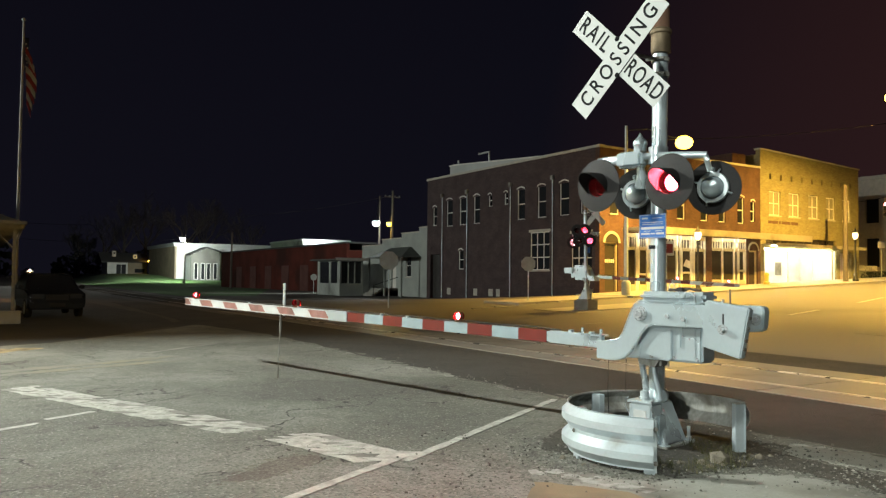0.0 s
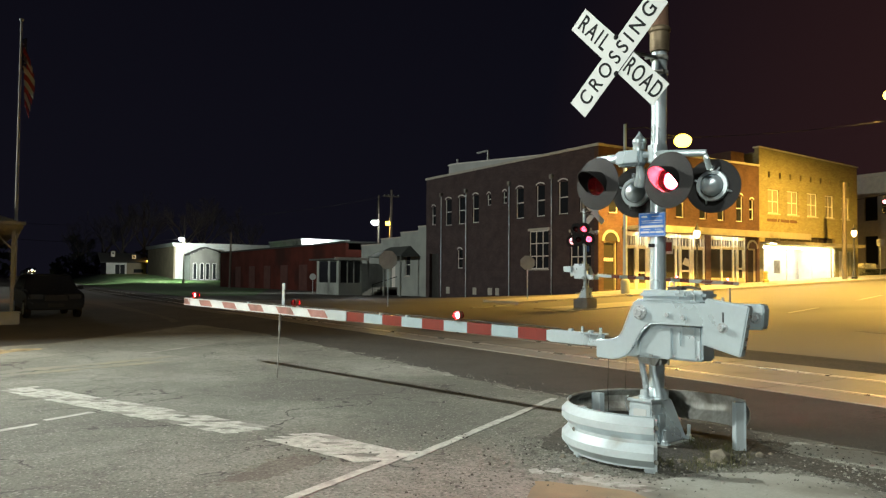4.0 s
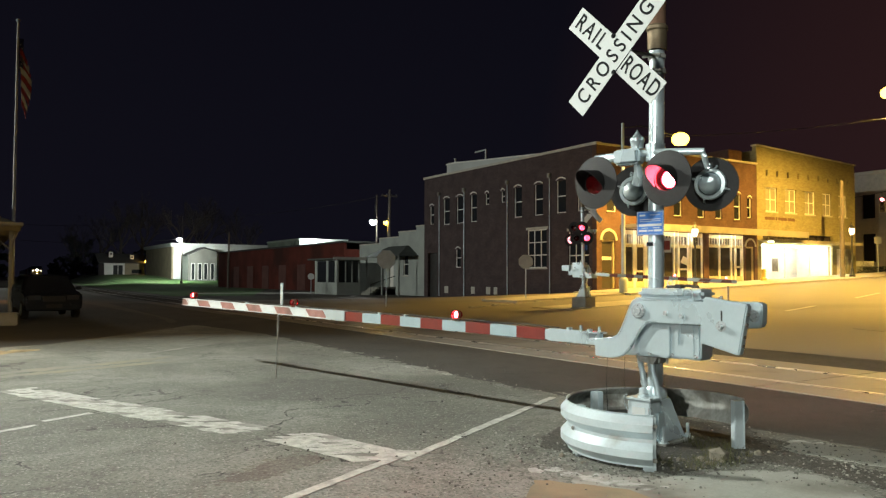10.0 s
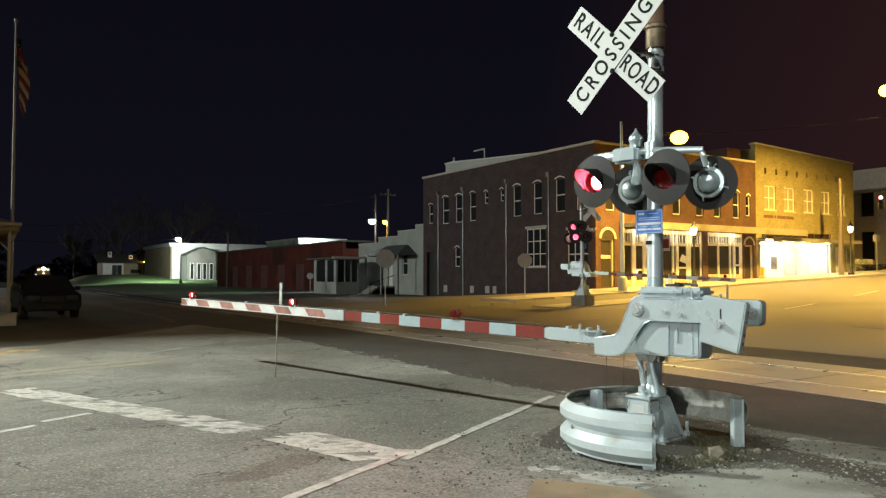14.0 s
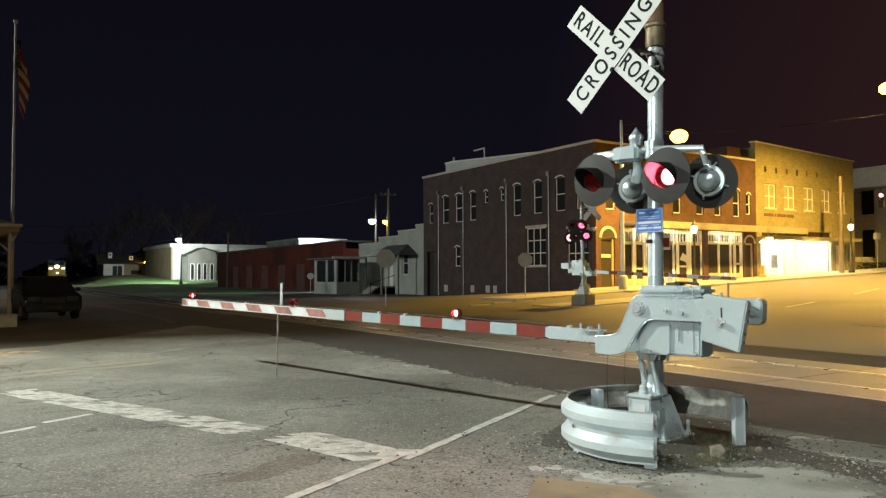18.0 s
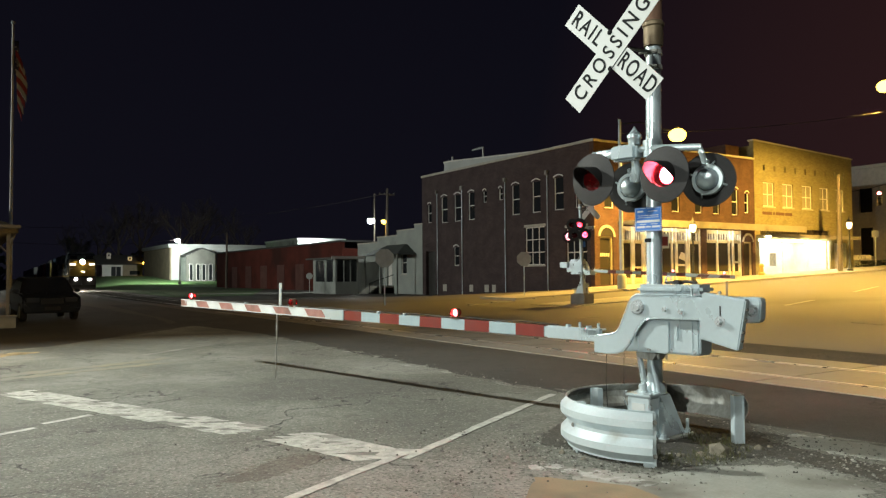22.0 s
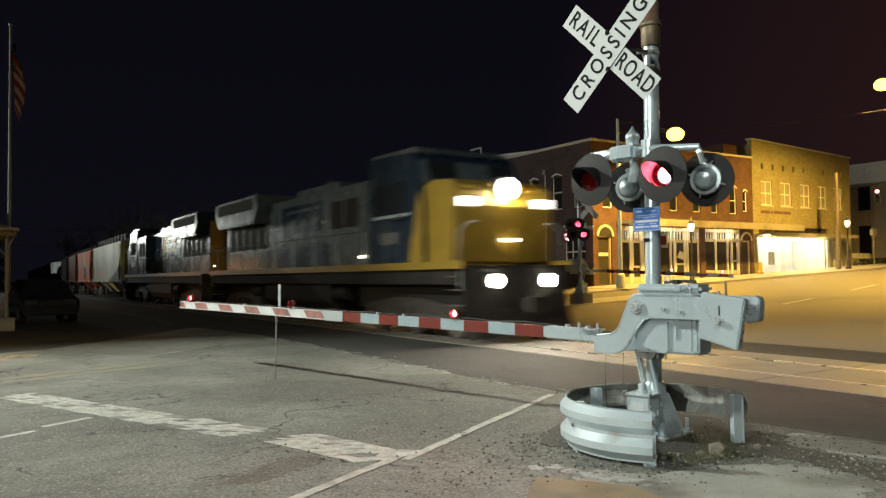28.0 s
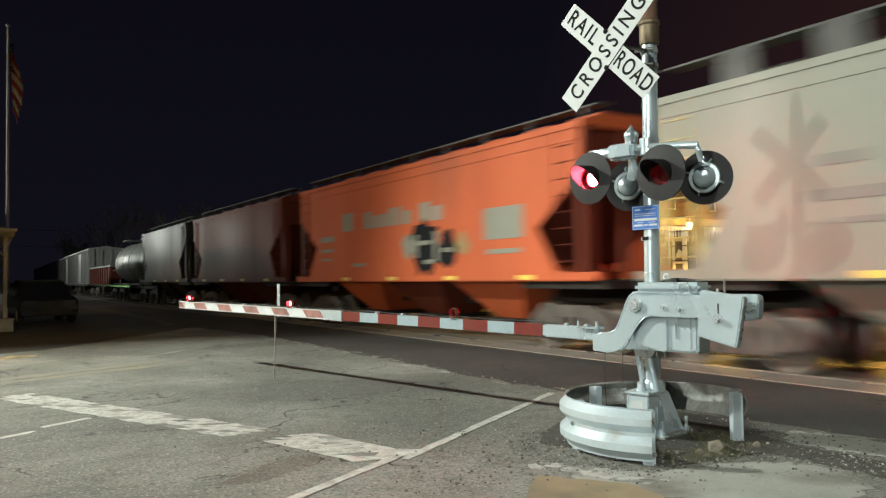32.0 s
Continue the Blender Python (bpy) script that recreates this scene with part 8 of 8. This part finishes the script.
sign_post("round_sign", on_ground(28.0, 68.2, -22), [(0.5 * math.cos(2 * math.pi * k / 20), 0.5 * math.sin(2 * math.pi * k / 20)) for k in range(20)], SIGN_WHITE, 1.55, "small white round sign on a low post", SIGN_WHITE, 0.62)
s4 = sign_post("parking_sign", on_ground(29.2, 26.2, -40), square, SIGN_WHITE, 2.5, "red and white notice on a post", SIGN_WHITE, 0.72)
part("red_panel", Shape().box(-0.3, -0.047, 2.27, 0.3, -0.041, 2.72), ARM_RED, s4)
part("letter_bar", Shape().box(-0.2, -0.052, 2.35, -0.12, -0.048, 2.65).box(-0.12, -0.052, 2.58, 0.02, -0.048, 2.65).box(-0.12, -0.052, 2.46, 0.02, -0.048, 2.52), SIGN_WHITE, s4)
sign_post("street_sign", on_ground(59.6, 32.2, -50), square, SIGN_WHITE, 2.6, "small white sign on a pole", SIGN_WHITE, 0.5)
bol = thing("bollard", on_ground(44.4, 31.4, dz=0.12), "short yellow bollard beside the doorway", "bollard")
part("post", Shape().lathe([(0.2, 0.0), (0.2, 0.15), (0.12, 0.2), (0.12, 0.55), (0.16, 0.6), (0.14, 0.72), (0.0, 0.78)], n=14), PAINT_AMBER, bol, smooth=True)
hedge = Shape()
hr = random.Random(3)
for k in range(900):
    x, y, z = hr.uniform(58.6, 64), hr.uniform(32.5, 33.3), hr.uniform(0, 0.55)
    a, b = hr.uniform(0, 6.3), hr.uniform(-0.6, 0.6)
    d = Vector((math.cos(a), math.sin(a), b)) * 0.09
    e = Vector((-math.sin(a), math.cos(a), 0.3)) * 0.06
    p = Vector((x, y, ground_z(x, y) + z))
    hedge.add([p - d, p + e, p + d, p - e], [(0, 1, 2, 3)])
solo("hedge", hedge, EVERGREEN, "low dark clipped hedge before the civic building", "hedge", kind="stuff")
SIGN_GLOW = mat("white_sign_letters", (0.8, 0.8, 0.76), (0.7, 0.7, 0.66), 0.6, bump=0)
cs = thing("civic_sign", on_ground(60.4, 33.6), "pale raised sign letters on a low wall", "sign")
part("wall", Shape().box(-1.9, 0, 0, 2.0, 0.3, 0.62), GREY_WALL, cs)
lettering("CAIRO CITY HALL", 0.56, SIGN_GLOW, cs, pose(0.0, 0.12, 0.85, rx=90), "pale raised letters", 0.03, squeeze=0.62)

# traffic light hung over the street beyond the shops
tl = thing("traffic_light", pose(56.2, 30.0, 6.35, rz=-60), "dark traffic light with a lit red lamp hung over the street", "traffic light")
part("housing", Shape().box(-0.17, -0.12, 0, 0.17, 0.12, 1.05), POLE_DARK, tl, bevel=0.02)
for k in range(3):
    part("lens", Shape().lathe([(0.0, 0.03), (0.09, 0.02), (0.12, 0.0)], pose(0, -0.125, 0.18 + 0.34 * k, rx=90), 16, close=False), RED_FAR if k == 2 else HOOD, tl, "lit red lens" if k == 2 else "unlit lens", smooth=True)
    part("visor", Shape().lathe([(0.13, 0.0), (0.135, 0.2), (0.128, 0.2), (0.123, 0.0)], pose(0, -0.12, 0.18 + 0.34 * k, rx=90), 16, close="loop"), POLE_DARK, tl, smooth=True)
part("hanger", Shape().rod((0, 0, 1.05), (0, 0, 1.42), 0.02, n=6), POLE_DARK, tl)
utility_pole(63.9, 39.5, 8.2, "dark wooden pole beyond the shops", False)
wire("overhead_wire", (48.5, 20.5, 8.6), (63.9, 39.5, 8.6), 0.85, 0.02)

# concrete kerb and near-ground small things across the track
kb = thing("kerb", None, "low concrete kerb at the far corner", "kerb", kind="structure")
for k in range(7):
    a = Vector((18.6 + 1.4 * k, 27.4 + 0.25 * k, 0))
    part("kerb_stone", Shape().box(0, 0, -0.1, 1.36, 0.2, 0.07), SIDEWALK, kb, bevel=0.02, at=on_ground(a.x, a.y, 9))

# ---- depot corner, car and flag at the far lot ----
DEPOT_PAINT = mat("dull_cream_trim", (0.19, 0.18, 0.165), (0.14, 0.13, 0.115), 0.7, scale=2, fine=40, bump=0.08)
depot = thing("depot_building", None, "dark depot building with a pale-edged porch roof on posts", "building")
EX, EY = 1.55, 27.1
part("roof", Shape().add([(EX, EY, 3.12), (EX, 62, 3.12), (-22, 62, 3.12), (-22, EY, 3.12), (-4.5, EY + 6.5, 5.6), (-4.5, 55, 5.6), (-16, 55, 5.6), (-16, EY + 6.5, 5.6)],
                         [(3, 2, 1, 0), (0, 1, 5, 4), (1, 2, 6, 5), (2, 3, 7, 6), (3, 0, 4, 7), (4, 5, 6, 7)]), GREY_ROOF, depot, "dark hipped roof")
for x0, y0, x1, y1 in ((-22, EY - 0.04, EX + 0.04, EY), (EX, EY, EX + 0.04, 62)):
    part("fascia", Shape().box(x0, y0, 3.06, x1, y1, 3.16), DEPOT_PAINT, depot, "pale eave board")
part("gutter", Shape().box(-22, EY - 0.14, 3.06, EX + 0.04, EY - 0.045, 3.16), DEPOT_PAINT, depot, "pale gutter", bevel=0.02)
part("wall", holed(Shape(), "x", -1.9, 0.3, 30.0, 60, 0, 3.1, [(32, 33.1, 0.9, 2.4), (38, 39.1, 0.1, 2.3), (44, 45.1, 0.9, 2.4)]), mat("dull_green_boards", (0.10, 0.12, 0.11), (0.075, 0.09, 0.08), 0.85, scale=1.2, streak=6), depot)
part("wall", holed(Shape(), "y", 30.0, 0.3, -20, -1.9, 0, 3.1, [(-5, -3.8, 0.9, 2.4)]), mat("dull_green_siding", (0.10, 0.12, 0.11), (0.075, 0.09, 0.08), 0.85, scale=1.2, streak=6), depot)
for a, b in ((32, 33.1), (44, 45.1)):
    sash_window(depot, "x", -1.9, a, b, 0.9, 2.4, DEPOT_PAINT)
for y in (27.75,):
    p = part("post", Shape().box(1.24, y - 0.05, 0, 1.34, y + 0.05, 2.98), DEPOT_PAINT, depot, "pale porch post", bevel=0.01)
    part("brace", Shape().tube([(1.29, y, 2.3), (1.38, y, 2.65), (1.5, y, 2.98)], 0.03, 6), DEPOT_PAINT, p)
    part("brace", Shape().tube([(1.29, y, 2.3), (0.9, y, 2.7), (0.6, y, 2.98)], 0.03, 6), DEPOT_PAINT, p)
for k in range(26):
    part("rafter_end", Shape().box(EX - 0.7, EY + 0.4 + k * 1.2, 2.93, EX - 0.01, EY + 0.5 + k * 1.2, 3.1), DEPOT_PAINT, depot)
planter = thing("planter_box", pose(1.15, 26.9, 0, rz=4), "low pale concrete planter beside the porch post", "planter")
part("box", Shape().box(-0.3, -0.25, 0, 0.3, 0.25, 0.34), CONCRETE, planter, bevel=0.02)
part("rim", Shape().box(-0.33, -0.28, 0.341, 0.33, 0.28, 0.39), CONCRETE, planter, bevel=0.01)
cone = thing("traffic_cone", pose(0.62, 26.9, 0), "orange traffic cone with white bands near the depot", "traffic cone")
CONE = mat("orange_cone_rubber", (0.62, 0.13, 0.03), (0.5, 0.1, 0.03), 0.6, scale=6)
part("base", Shape().box(-0.19, -0.19, 0, 0.19, 0.19, 0.035), CONE, cone, bevel=0.01)
part("body", Shape().lathe([(0.15, 0.035), (0.03, 0.92), (0.0, 0.92)], n=20, close=False), CONE, cone, smooth=True)
part("band", Shape().lathe([(0.092, 0.50), (0.075, 0.62)], n=20, close=False), SIGN_WHITE, cone, smooth=True)
part("band", Shape().lathe([(0.065, 0.70), (0.056, 0.76)], n=20, close=False), SIGN_WHITE, cone, smooth=True)

CAR_PAINT = mat("dark_car_paint", (0.012, 0.013, 0.015), (0.016, 0.017, 0.019), 0.18, scale=3, fine=40, bump=0, gloss_var=0.04)
car = thing("parked_car", pose(2.75, 29.9, 0.0, rz=3), "dark parked estate car facing the road, lights off", "car")
body = [(0.0, 0.45), (0.02, 0.78), (0.15, 0.92), (1.15, 1.02), (1.75, 1.45), (2.2, 1.56), (3.9, 1.54), (4.45, 1.15), (4.6, 1.05), (4.62, 0.4), (4.3, 0.28), (0.3, 0.28)]
low_body = [(0.0, 0.45), (0.02, 0.78), (0.15, 0.92), (1.15, 1.02), (4.6, 1.05), (4.62, 0.4), (4.3, 0.28), (0.3, 0.28)]
part("body", Shape().prism(low_body, -0.92, 0.92, pose(0, 0, 0, rz=90) @ Matrix.Identity(4)), CAR_PAINT, car, bevel=0.07, smooth=True)
cabn = Shape().add([(-0.86, 1.15, 1.0), (0.86, 1.15, 1.0), (0.86, 4.55, 1.04), (-0.86, 4.55, 1.04), (-0.68, 1.85, 1.5), (0.68, 1.85, 1.5), (0.68, 4.0, 1.53), (-0.68, 4.0, 1.53)],
                   [(3, 2, 1, 0), (4, 5, 6, 7), (0, 1, 5, 4), (1, 2, 6, 5), (2, 3, 7, 6), (3, 0, 4, 7)])
part("cabin", cabn, PANE, car, "dark cabin glass", bevel=0.03)
part("roof", Shape().box(-0.67, 1.9, 1.50, 0.67, 4.0, 1.565), CAR_PAINT, car, bevel=0.03)
for sx in (-1, 1):
    part("headlight", Shape().box(sx * 0.6 - 0.2, -0.02, 0.68, sx * 0.6 + 0.2, 0.1, 0.84), glass("car_lamp_glass", (0.035, 0.035, 0.037), 0.15), car, "unlit headlight", bevel=0.02)
    part("mirror", Shape().box(sx * 1.0 - 0.1, 1.3, 1.0, sx * 1.0 + 0.1, 1.42, 1.13), CAR_PAINT, car, bevel=0.03)
    part("pillar", Shape().rod((sx * 0.85, 1.2, 1.02), (sx * 0.68, 1.88, 1.5), 0.035, n=6), CAR_PAINT, car)
    for y in (0.85, 3.7):
        w = part("wheel", Shape().lathe([(0.2, -0.1), (0.31, -0.11), (0.335, -0.07), (0.335, 0.07), (0.31, 0.11), (0.2, 0.1)], pose(sx * 0.82, y, 0.335, ry=90), 22), RUBBER, car, "tyre", smooth=True)
        part("rim", Shape().lathe([(0.0, 0.0), (0.21, 0.0), (0.22, 0.03), (0.0, 0.04)], pose(sx * 0.90, y, 0.335, ry=90 * sx), 18, close=False), ALU, w, smooth=True)
part("grille", Shape().box(-0.36, -0.03, 0.62, 0.36, 0.05, 0.8), BLACK, car, bevel=0.01)
part("bumper", Shape().box(-0.88, -0.06, 0.32, 0.88, 0.14, 0.56), CAR_PAINT, car, bevel=0.05)
part("plate", Shape().box(-0.25, -0.075, 0.4, 0.25, -0.062, 0.52), DARK_UNDER, car, "plain dull plate")
# low ridge of spilt earth along the lot's edge, a heap with uneven crest and foot
ridge, heap = Shape(), random.Random(83)
nu, nv = 60, 9
for i in range(nu + 1):
    f = i / nu
    cx, cy = -6.9 + 8.3 * f, 14.3 + 3.35 * f
    wide, tall = heap.uniform(0.42, 0.62) * min(1, 0.25 + 6 * (1 - f)), heap.uniform(0.05, 0.12) * min(1, 5 * (1 - f) + 0.1)
    for q in range(nv):
        u = 2 * q / (nv - 1) - 1
        ridge.v.append((cx - 0.37 * wide * u, cy + 0.93 * wide * u + heap.uniform(-0.03, 0.03), -0.02 + (tall + 0.02) * max(0.0, 1 - u * u) ** 0.8 * heap.uniform(0.75, 1.15)))
ridge.f = [(i * nv + q, (i + 1) * nv + q, (i + 1) * nv + q + 1, i * nv + q + 1) for i in range(nu) for q in range(nv - 1)]
solo("earth_ridge", ridge, mat("sandy_earth", (0.22, 0.17, 0.09), (0.34, 0.26, 0.13), 0.95, scale=3, fine=30, bump=0.6, stain=(0.08, 0.065, 0.04), stain_at=0.55), "low ridge of sandy earth at the lot entrance", "earth", kind="structure", smooth=True)

pole = thing("flagpole", pose(1.78, 36.6, 0), "tall pale flagpole with a limp striped flag", "flagpole")
part("pole", Shape().rod((0, 0, 0), (0, 0, 12.2), 0.075, 0.045, n=14), mat("pale_pole_paint", (0.42, 0.43, 0.43), None, 0.5, scale=3), pole, smooth=True)
part("truck", Shape().lathe([(0.05, 12.2), (0.09, 12.24), (0.09, 12.3), (0.0, 12.36)], n=14), GALV, pole, smooth=True)
FLAG_RED, FLAG_WHITE, FLAG_BLUE = (mat("flag_" + n, c, None, 0.9, scale=4, fine=90, bump=0.1) for n, c in (("red", (0.30, 0.03, 0.035)), ("white", (0.55, 0.54, 0.52)), ("blue", (0.02, 0.03, 0.10))))
cloth = part("canton", Shape().box(0.05, -0.03, 10.1, 0.22, 0.02, 11.5), FLAG_BLUE, pole, "blue flag canton with pale stars")
for k in range(7):
    part("star", Shape().box(0.08 + 0.06 * (k % 2), -0.04, 10.25 + 0.16 * k, 0.12 + 0.06 * (k % 2), -0.031, 10.3 + 0.16 * k), FLAG_WHITE, cloth)
for k in range(9):
    z = 10.85 - 0.27 * k
    out = 0.28 + 0.14 * math.sin(k * 0.5)
    x0 = 0.09 + 0.012 * k
    s = Shape().prism([(x0, z), (x0 + out * 0.4, z - 0.16), (x0 + out, z - 0.55), (x0 + out, z - 0.28), (x0 + out * 0.4, z + 0.1), (x0, z + 0.26)], -0.05 + 0.02 * (k % 3), 0.02 + 0.02 * (k % 3))
    part("stripe", s, FLAG_WHITE if k % 2 else FLAG_RED, pole, "folded flag stripe")
pole2 = thing("flagpole", on_ground(58.6, 34.2), "pale flagpole with a limp flag by the civic building", "flagpole")
part("pole", Shape().rod((0, 0, 0), (0, 0, 7.6), 0.06, 0.04, n=10), WHITE_PAINT, pole2, smooth=True)
for k in range(5):
    part("stripe", Shape().prism([(0.06, 5.6 - 0.42 * k), (0.5, 5.1 - 0.42 * k), (0.5, 5.35 - 0.42 * k), (0.06, 5.95 - 0.42 * k)], -0.04, 0.04), FLAG_RED if k % 2 else FLAG_WHITE, pole2)


# ---- trees down the line ----
def bare_tree(x, y, height, seed):
    q = random.Random(seed)
    t = thing("tree", pose(x, y, 0), "tall leafless tree against the night sky", "tree", "trees down the line")
    trunk, twigs = Shape(), Shape()
    trunk.tube([(0, 0, -0.2), (q.uniform(-.3, .3), 0.1, height * 0.25), (q.uniform(-.5, .5), 0, height * 0.5)], [height * 0.026, height * 0.02, height * 0.014], 8)

    def grow(p, d, length, r, depth):
        e = p + d * length
        mid = p + d * length * 0.5 + Vector((q.uniform(-1, 1), q.uniform(-1, 1), q.uniform(-.3, .6))) * length * 0.08
        twigs.tube([p, mid, e], [r, r * 0.8, r * 0.6], 5 if depth > 1 else 3)
        if depth:
            for _ in range(3 if depth > 1 else 4):
                nd = (d + Vector((q.uniform(-1, 1), q.uniform(-1, 1), q.uniform(-0.35, 0.8))) * 0.75).normalized()
                grow(p + (e - p) * q.uniform(0.55, 1.0), nd, length * q.uniform(0.55, 0.8), r * 0.55, depth - 1)
    for k in range(5):
        a = q.uniform(0, 6.28)
        grow(Vector((0, 0, height * q.uniform(0.28, 0.5))), Vector((math.cos(a) * 0.6, math.sin(a) * 0.6, 0.9)).normalized(), height * 0.24, height * 0.010, 4)
    part("trunk", trunk, BARK, t, smooth=True)
    part("crown", twigs, BARK, t, "bare branches")


for k, (x, y, h) in enumerate(((32, 196, 20), (38.5, 205, 23), (52, 200, 22), (29, 205, 17), (60, 190, 19), (45, 188, 21), (24.5, 214, 15))):
    bare_tree(x, y, h, 60 + k)


def leafy_tree(x, y, height, spread, seed):
    q = random.Random(seed)
    t = thing("tree", pose(x, y, 0), "dark evergreen tree beside the line", "tree", "trees down the line")
    trunk = Shape().tube([(0, 0, -0.2), (0.1, 0, height * 0.4), (0, 0.1, height * 0.8)], [0.3, 0.2, 0.06], 8)
    for k in range(9):
        a = q.uniform(0, 6.28)
        z = height * q.uniform(0.25, 0.7)
        trunk.tube([(0, 0, z), (math.cos(a) * spread * 0.6, math.sin(a) * spread * 0.6, z + 0.8)], [0.09, 0.03], 5)
    part("trunk", trunk, BARK, t)
    s = Shape()
    for k in range(46):
        a, zz = q.uniform(0, 6.28), q.uniform(0.12, 1.0)
        rad = spread * (1.05 - 0.75 * zz) * q.uniform(0.35, 1.05)
        c = Vector((math.cos(a) * rad, math.sin(a) * rad, height * zz))
        for _ in range(52):
            p = c + Vector((q.gauss(0, .5), q.gauss(0, .5), q.gauss(0, .4)))
            u, v = Vector((q.uniform(-1, 1), q.uniform(-1, 1), q.uniform(-1, 1))) * 0.22, Vector((q.uniform(-1, 1), q.uniform(-1, 1), q.uniform(-1, 1))) * 0.14
            s.add([p - u, p + v, p + u, p - v], [(0, 1, 2, 3)])
    ob = new("crown", bpy.data.meshes.new("crown"))
    ob.data.from_pydata(s.v, [], s.f)
    ob.data.materials.append(EVERGREEN)
    ob.parent = t


for k, (x, y, h, w) in enumerate(((26, 238, 13, 5), (31.0, 250, 12, 4.5), (2, 220, 11, 5))):
    leafy_tree(x, y, h, w, 80 + k)
far = Shape()
fr = random.Random(9)
for k in range(2600):
    a = fr.uniform(-40, 320)
    x, y = a, 330 + 40 * math.sin(a * 0.03) + fr.uniform(-10, 10)
    z = fr.uniform(0, 11 + 4 * math.sin(a * 0.11) + 2 * math.sin(a * 0.37))
    u = Vector((fr.uniform(-1, 1), 0.2, fr.uniform(-1, 1))) * 1.6
    v = Vector((fr.uniform(-1, 1), 0.1, fr.uniform(-1, 1))) * 1.4
    if abs(x - track_x(y)) < 7 or abs(x * 417 / y - 26.2) < 6:
        continue
    p = Vector((x, y, z))
    far.add([p - u, p + v, p + u, p - v], [(0, 1, 2, 3)])
solo("far_woods", far, EVERGREEN, "dark line of distant woods", "woods", kind="stuff")

# loose gravel and grit on the road edge
gr = random.Random(21)


def loose_stones(count, smallest, largest, places):
    """Small angular stones scattered round (x, y, spread x, spread y, weight)."""
    s = Shape()
    for _ in range(count):
        x0, y0, sx, sy = gr.choice(places)
        x, y = gr.gauss(x0, sx), gr.gauss(y0, sy)
        r0 = smallest + (largest - smallest) * gr.random() ** 3
        p, a = Vector((x, y, 0.014)), gr.uniform(0, 6.28)
        low = [p + Vector((math.cos(a + k * 1.257) * r0 * gr.uniform(.7, 1.3), math.sin(a + k * 1.257) * r0 * gr.uniform(.7, 1.3), 0)) for k in range(5)]
        top = [p + (q - p) * gr.uniform(.35, .7) + Vector((0, 0, r0 * gr.uniform(.5, 1.0))) for q in low]
        s.add(low + top, [(k, (k + 1) % 5, 5 + (k + 1) % 5, 5 + k) for k in range(5)] + [(5, 6, 7, 8, 9)])
    return s


edge = [(6.5, y, 0.16, 0.7) for y in (3, 5, 7, 9, 11, 13, 15)]
foot = [(4.45, 5.2, 0.22, 0.35), (4.5, 4.3, 0.25, 0.25), (5.3, 4.1, 0.35, 0.2), (6.1, 4.2, 0.3, 0.4), (5.8, 3.4, 0.3, 0.3), (4.1, 4.9, 0.4, 0.4)]
solo("loose_grit", loose_stones(1500, 0.004, 0.018, edge + foot * 3), SHOULDER, "loose grit scattered on the road edge and shoulder", "gravel", kind="stuff")
solo("pale_grit", loose_stones(550, 0.004, 0.016, foot * 2 + edge + [(3.0, 6.0, 1.2, 1.5), (5.2, 3.5, 0.4, 0.3)]), CONCRETE, "pale stone chips on the worn shoulder", "gravel", kind="stuff")
solo("dark_grit", loose_stones(900, 0.004, 0.014, foot * 2 + [(3.6, 5.6, 0.8, 0.6), (2.6, 6.6, 0.5, 0.5), (2.95, 4.6, 0.35, 0.2), (3.45, 5.0, 0.3, 0.2), (3.9, 6.2, 0.25, 0.2), (5.9, 3.6, 0.25, 0.25)]), SOIL, "dark soil crumbs on the worn shoulder", "gravel", kind="stuff")
# ---- movement of the train and the lamps ----
def turning(ob, base, on):
    """Rows for a lamp that faces the lens while lit and turns away between. on: (start, end) within each 1.5 s."""
    keys = []
    for k in range(-1, 23):
        a, b = on[0] + 1.5 * k, on[1] + 1.5 * k
        keys += [(a - 1 / 30, 170), (a, 85), (a + 1 / 30, 0), (b - 1 / 30, 0), (b, 85), (b + 1 / 30, 170)]
    keys = [(t, g) for t, g in keys if -1.6 < t < 33.5]
    lit = lambda t: next((g0 for (t0, g0), (t1, _) in zip(keys, keys[1:]) if t0 <= t < t1), 0)
    rows = [(0.0, lit(0.0))] + [(t, g) for t, g in keys if 0.02 < t < 31.98] + [(32.0, lit(32.0))]
    walk(ob, [(t, base @ pose(0, 0, 0, 0, g, 0)) for t, g in rows])


def motions():
    run_train()
    left, right = (0.29, 0.95), (0.95, 1.83)
    for sig, mirror in ((near_signal, False), (far_signal, True)):
        fl = [c for c in sig.children if c.name.startswith("flasher")]
        for c in fl:
            lamp_ob = next(o for o in c.children if o.name.startswith("lamp"))
            on_left = (c.location.x > 0) != mirror
            turning(lamp_ob, lamp_ob.matrix_basis.copy(), left if on_left else right)
        arm_ob = next(c for c in sig.children if c.name.startswith("gate_arm"))
        for c in arm_ob.children:
            if c.name.startswith("arm_lamp"):
                bulb = next(o for o in c.children if o.name.startswith("bulb"))
                x = bulb.location.x
                if x < 8:
                    turning(bulb, bulb.matrix_basis.copy(), right if x < 3 else left)


motions()
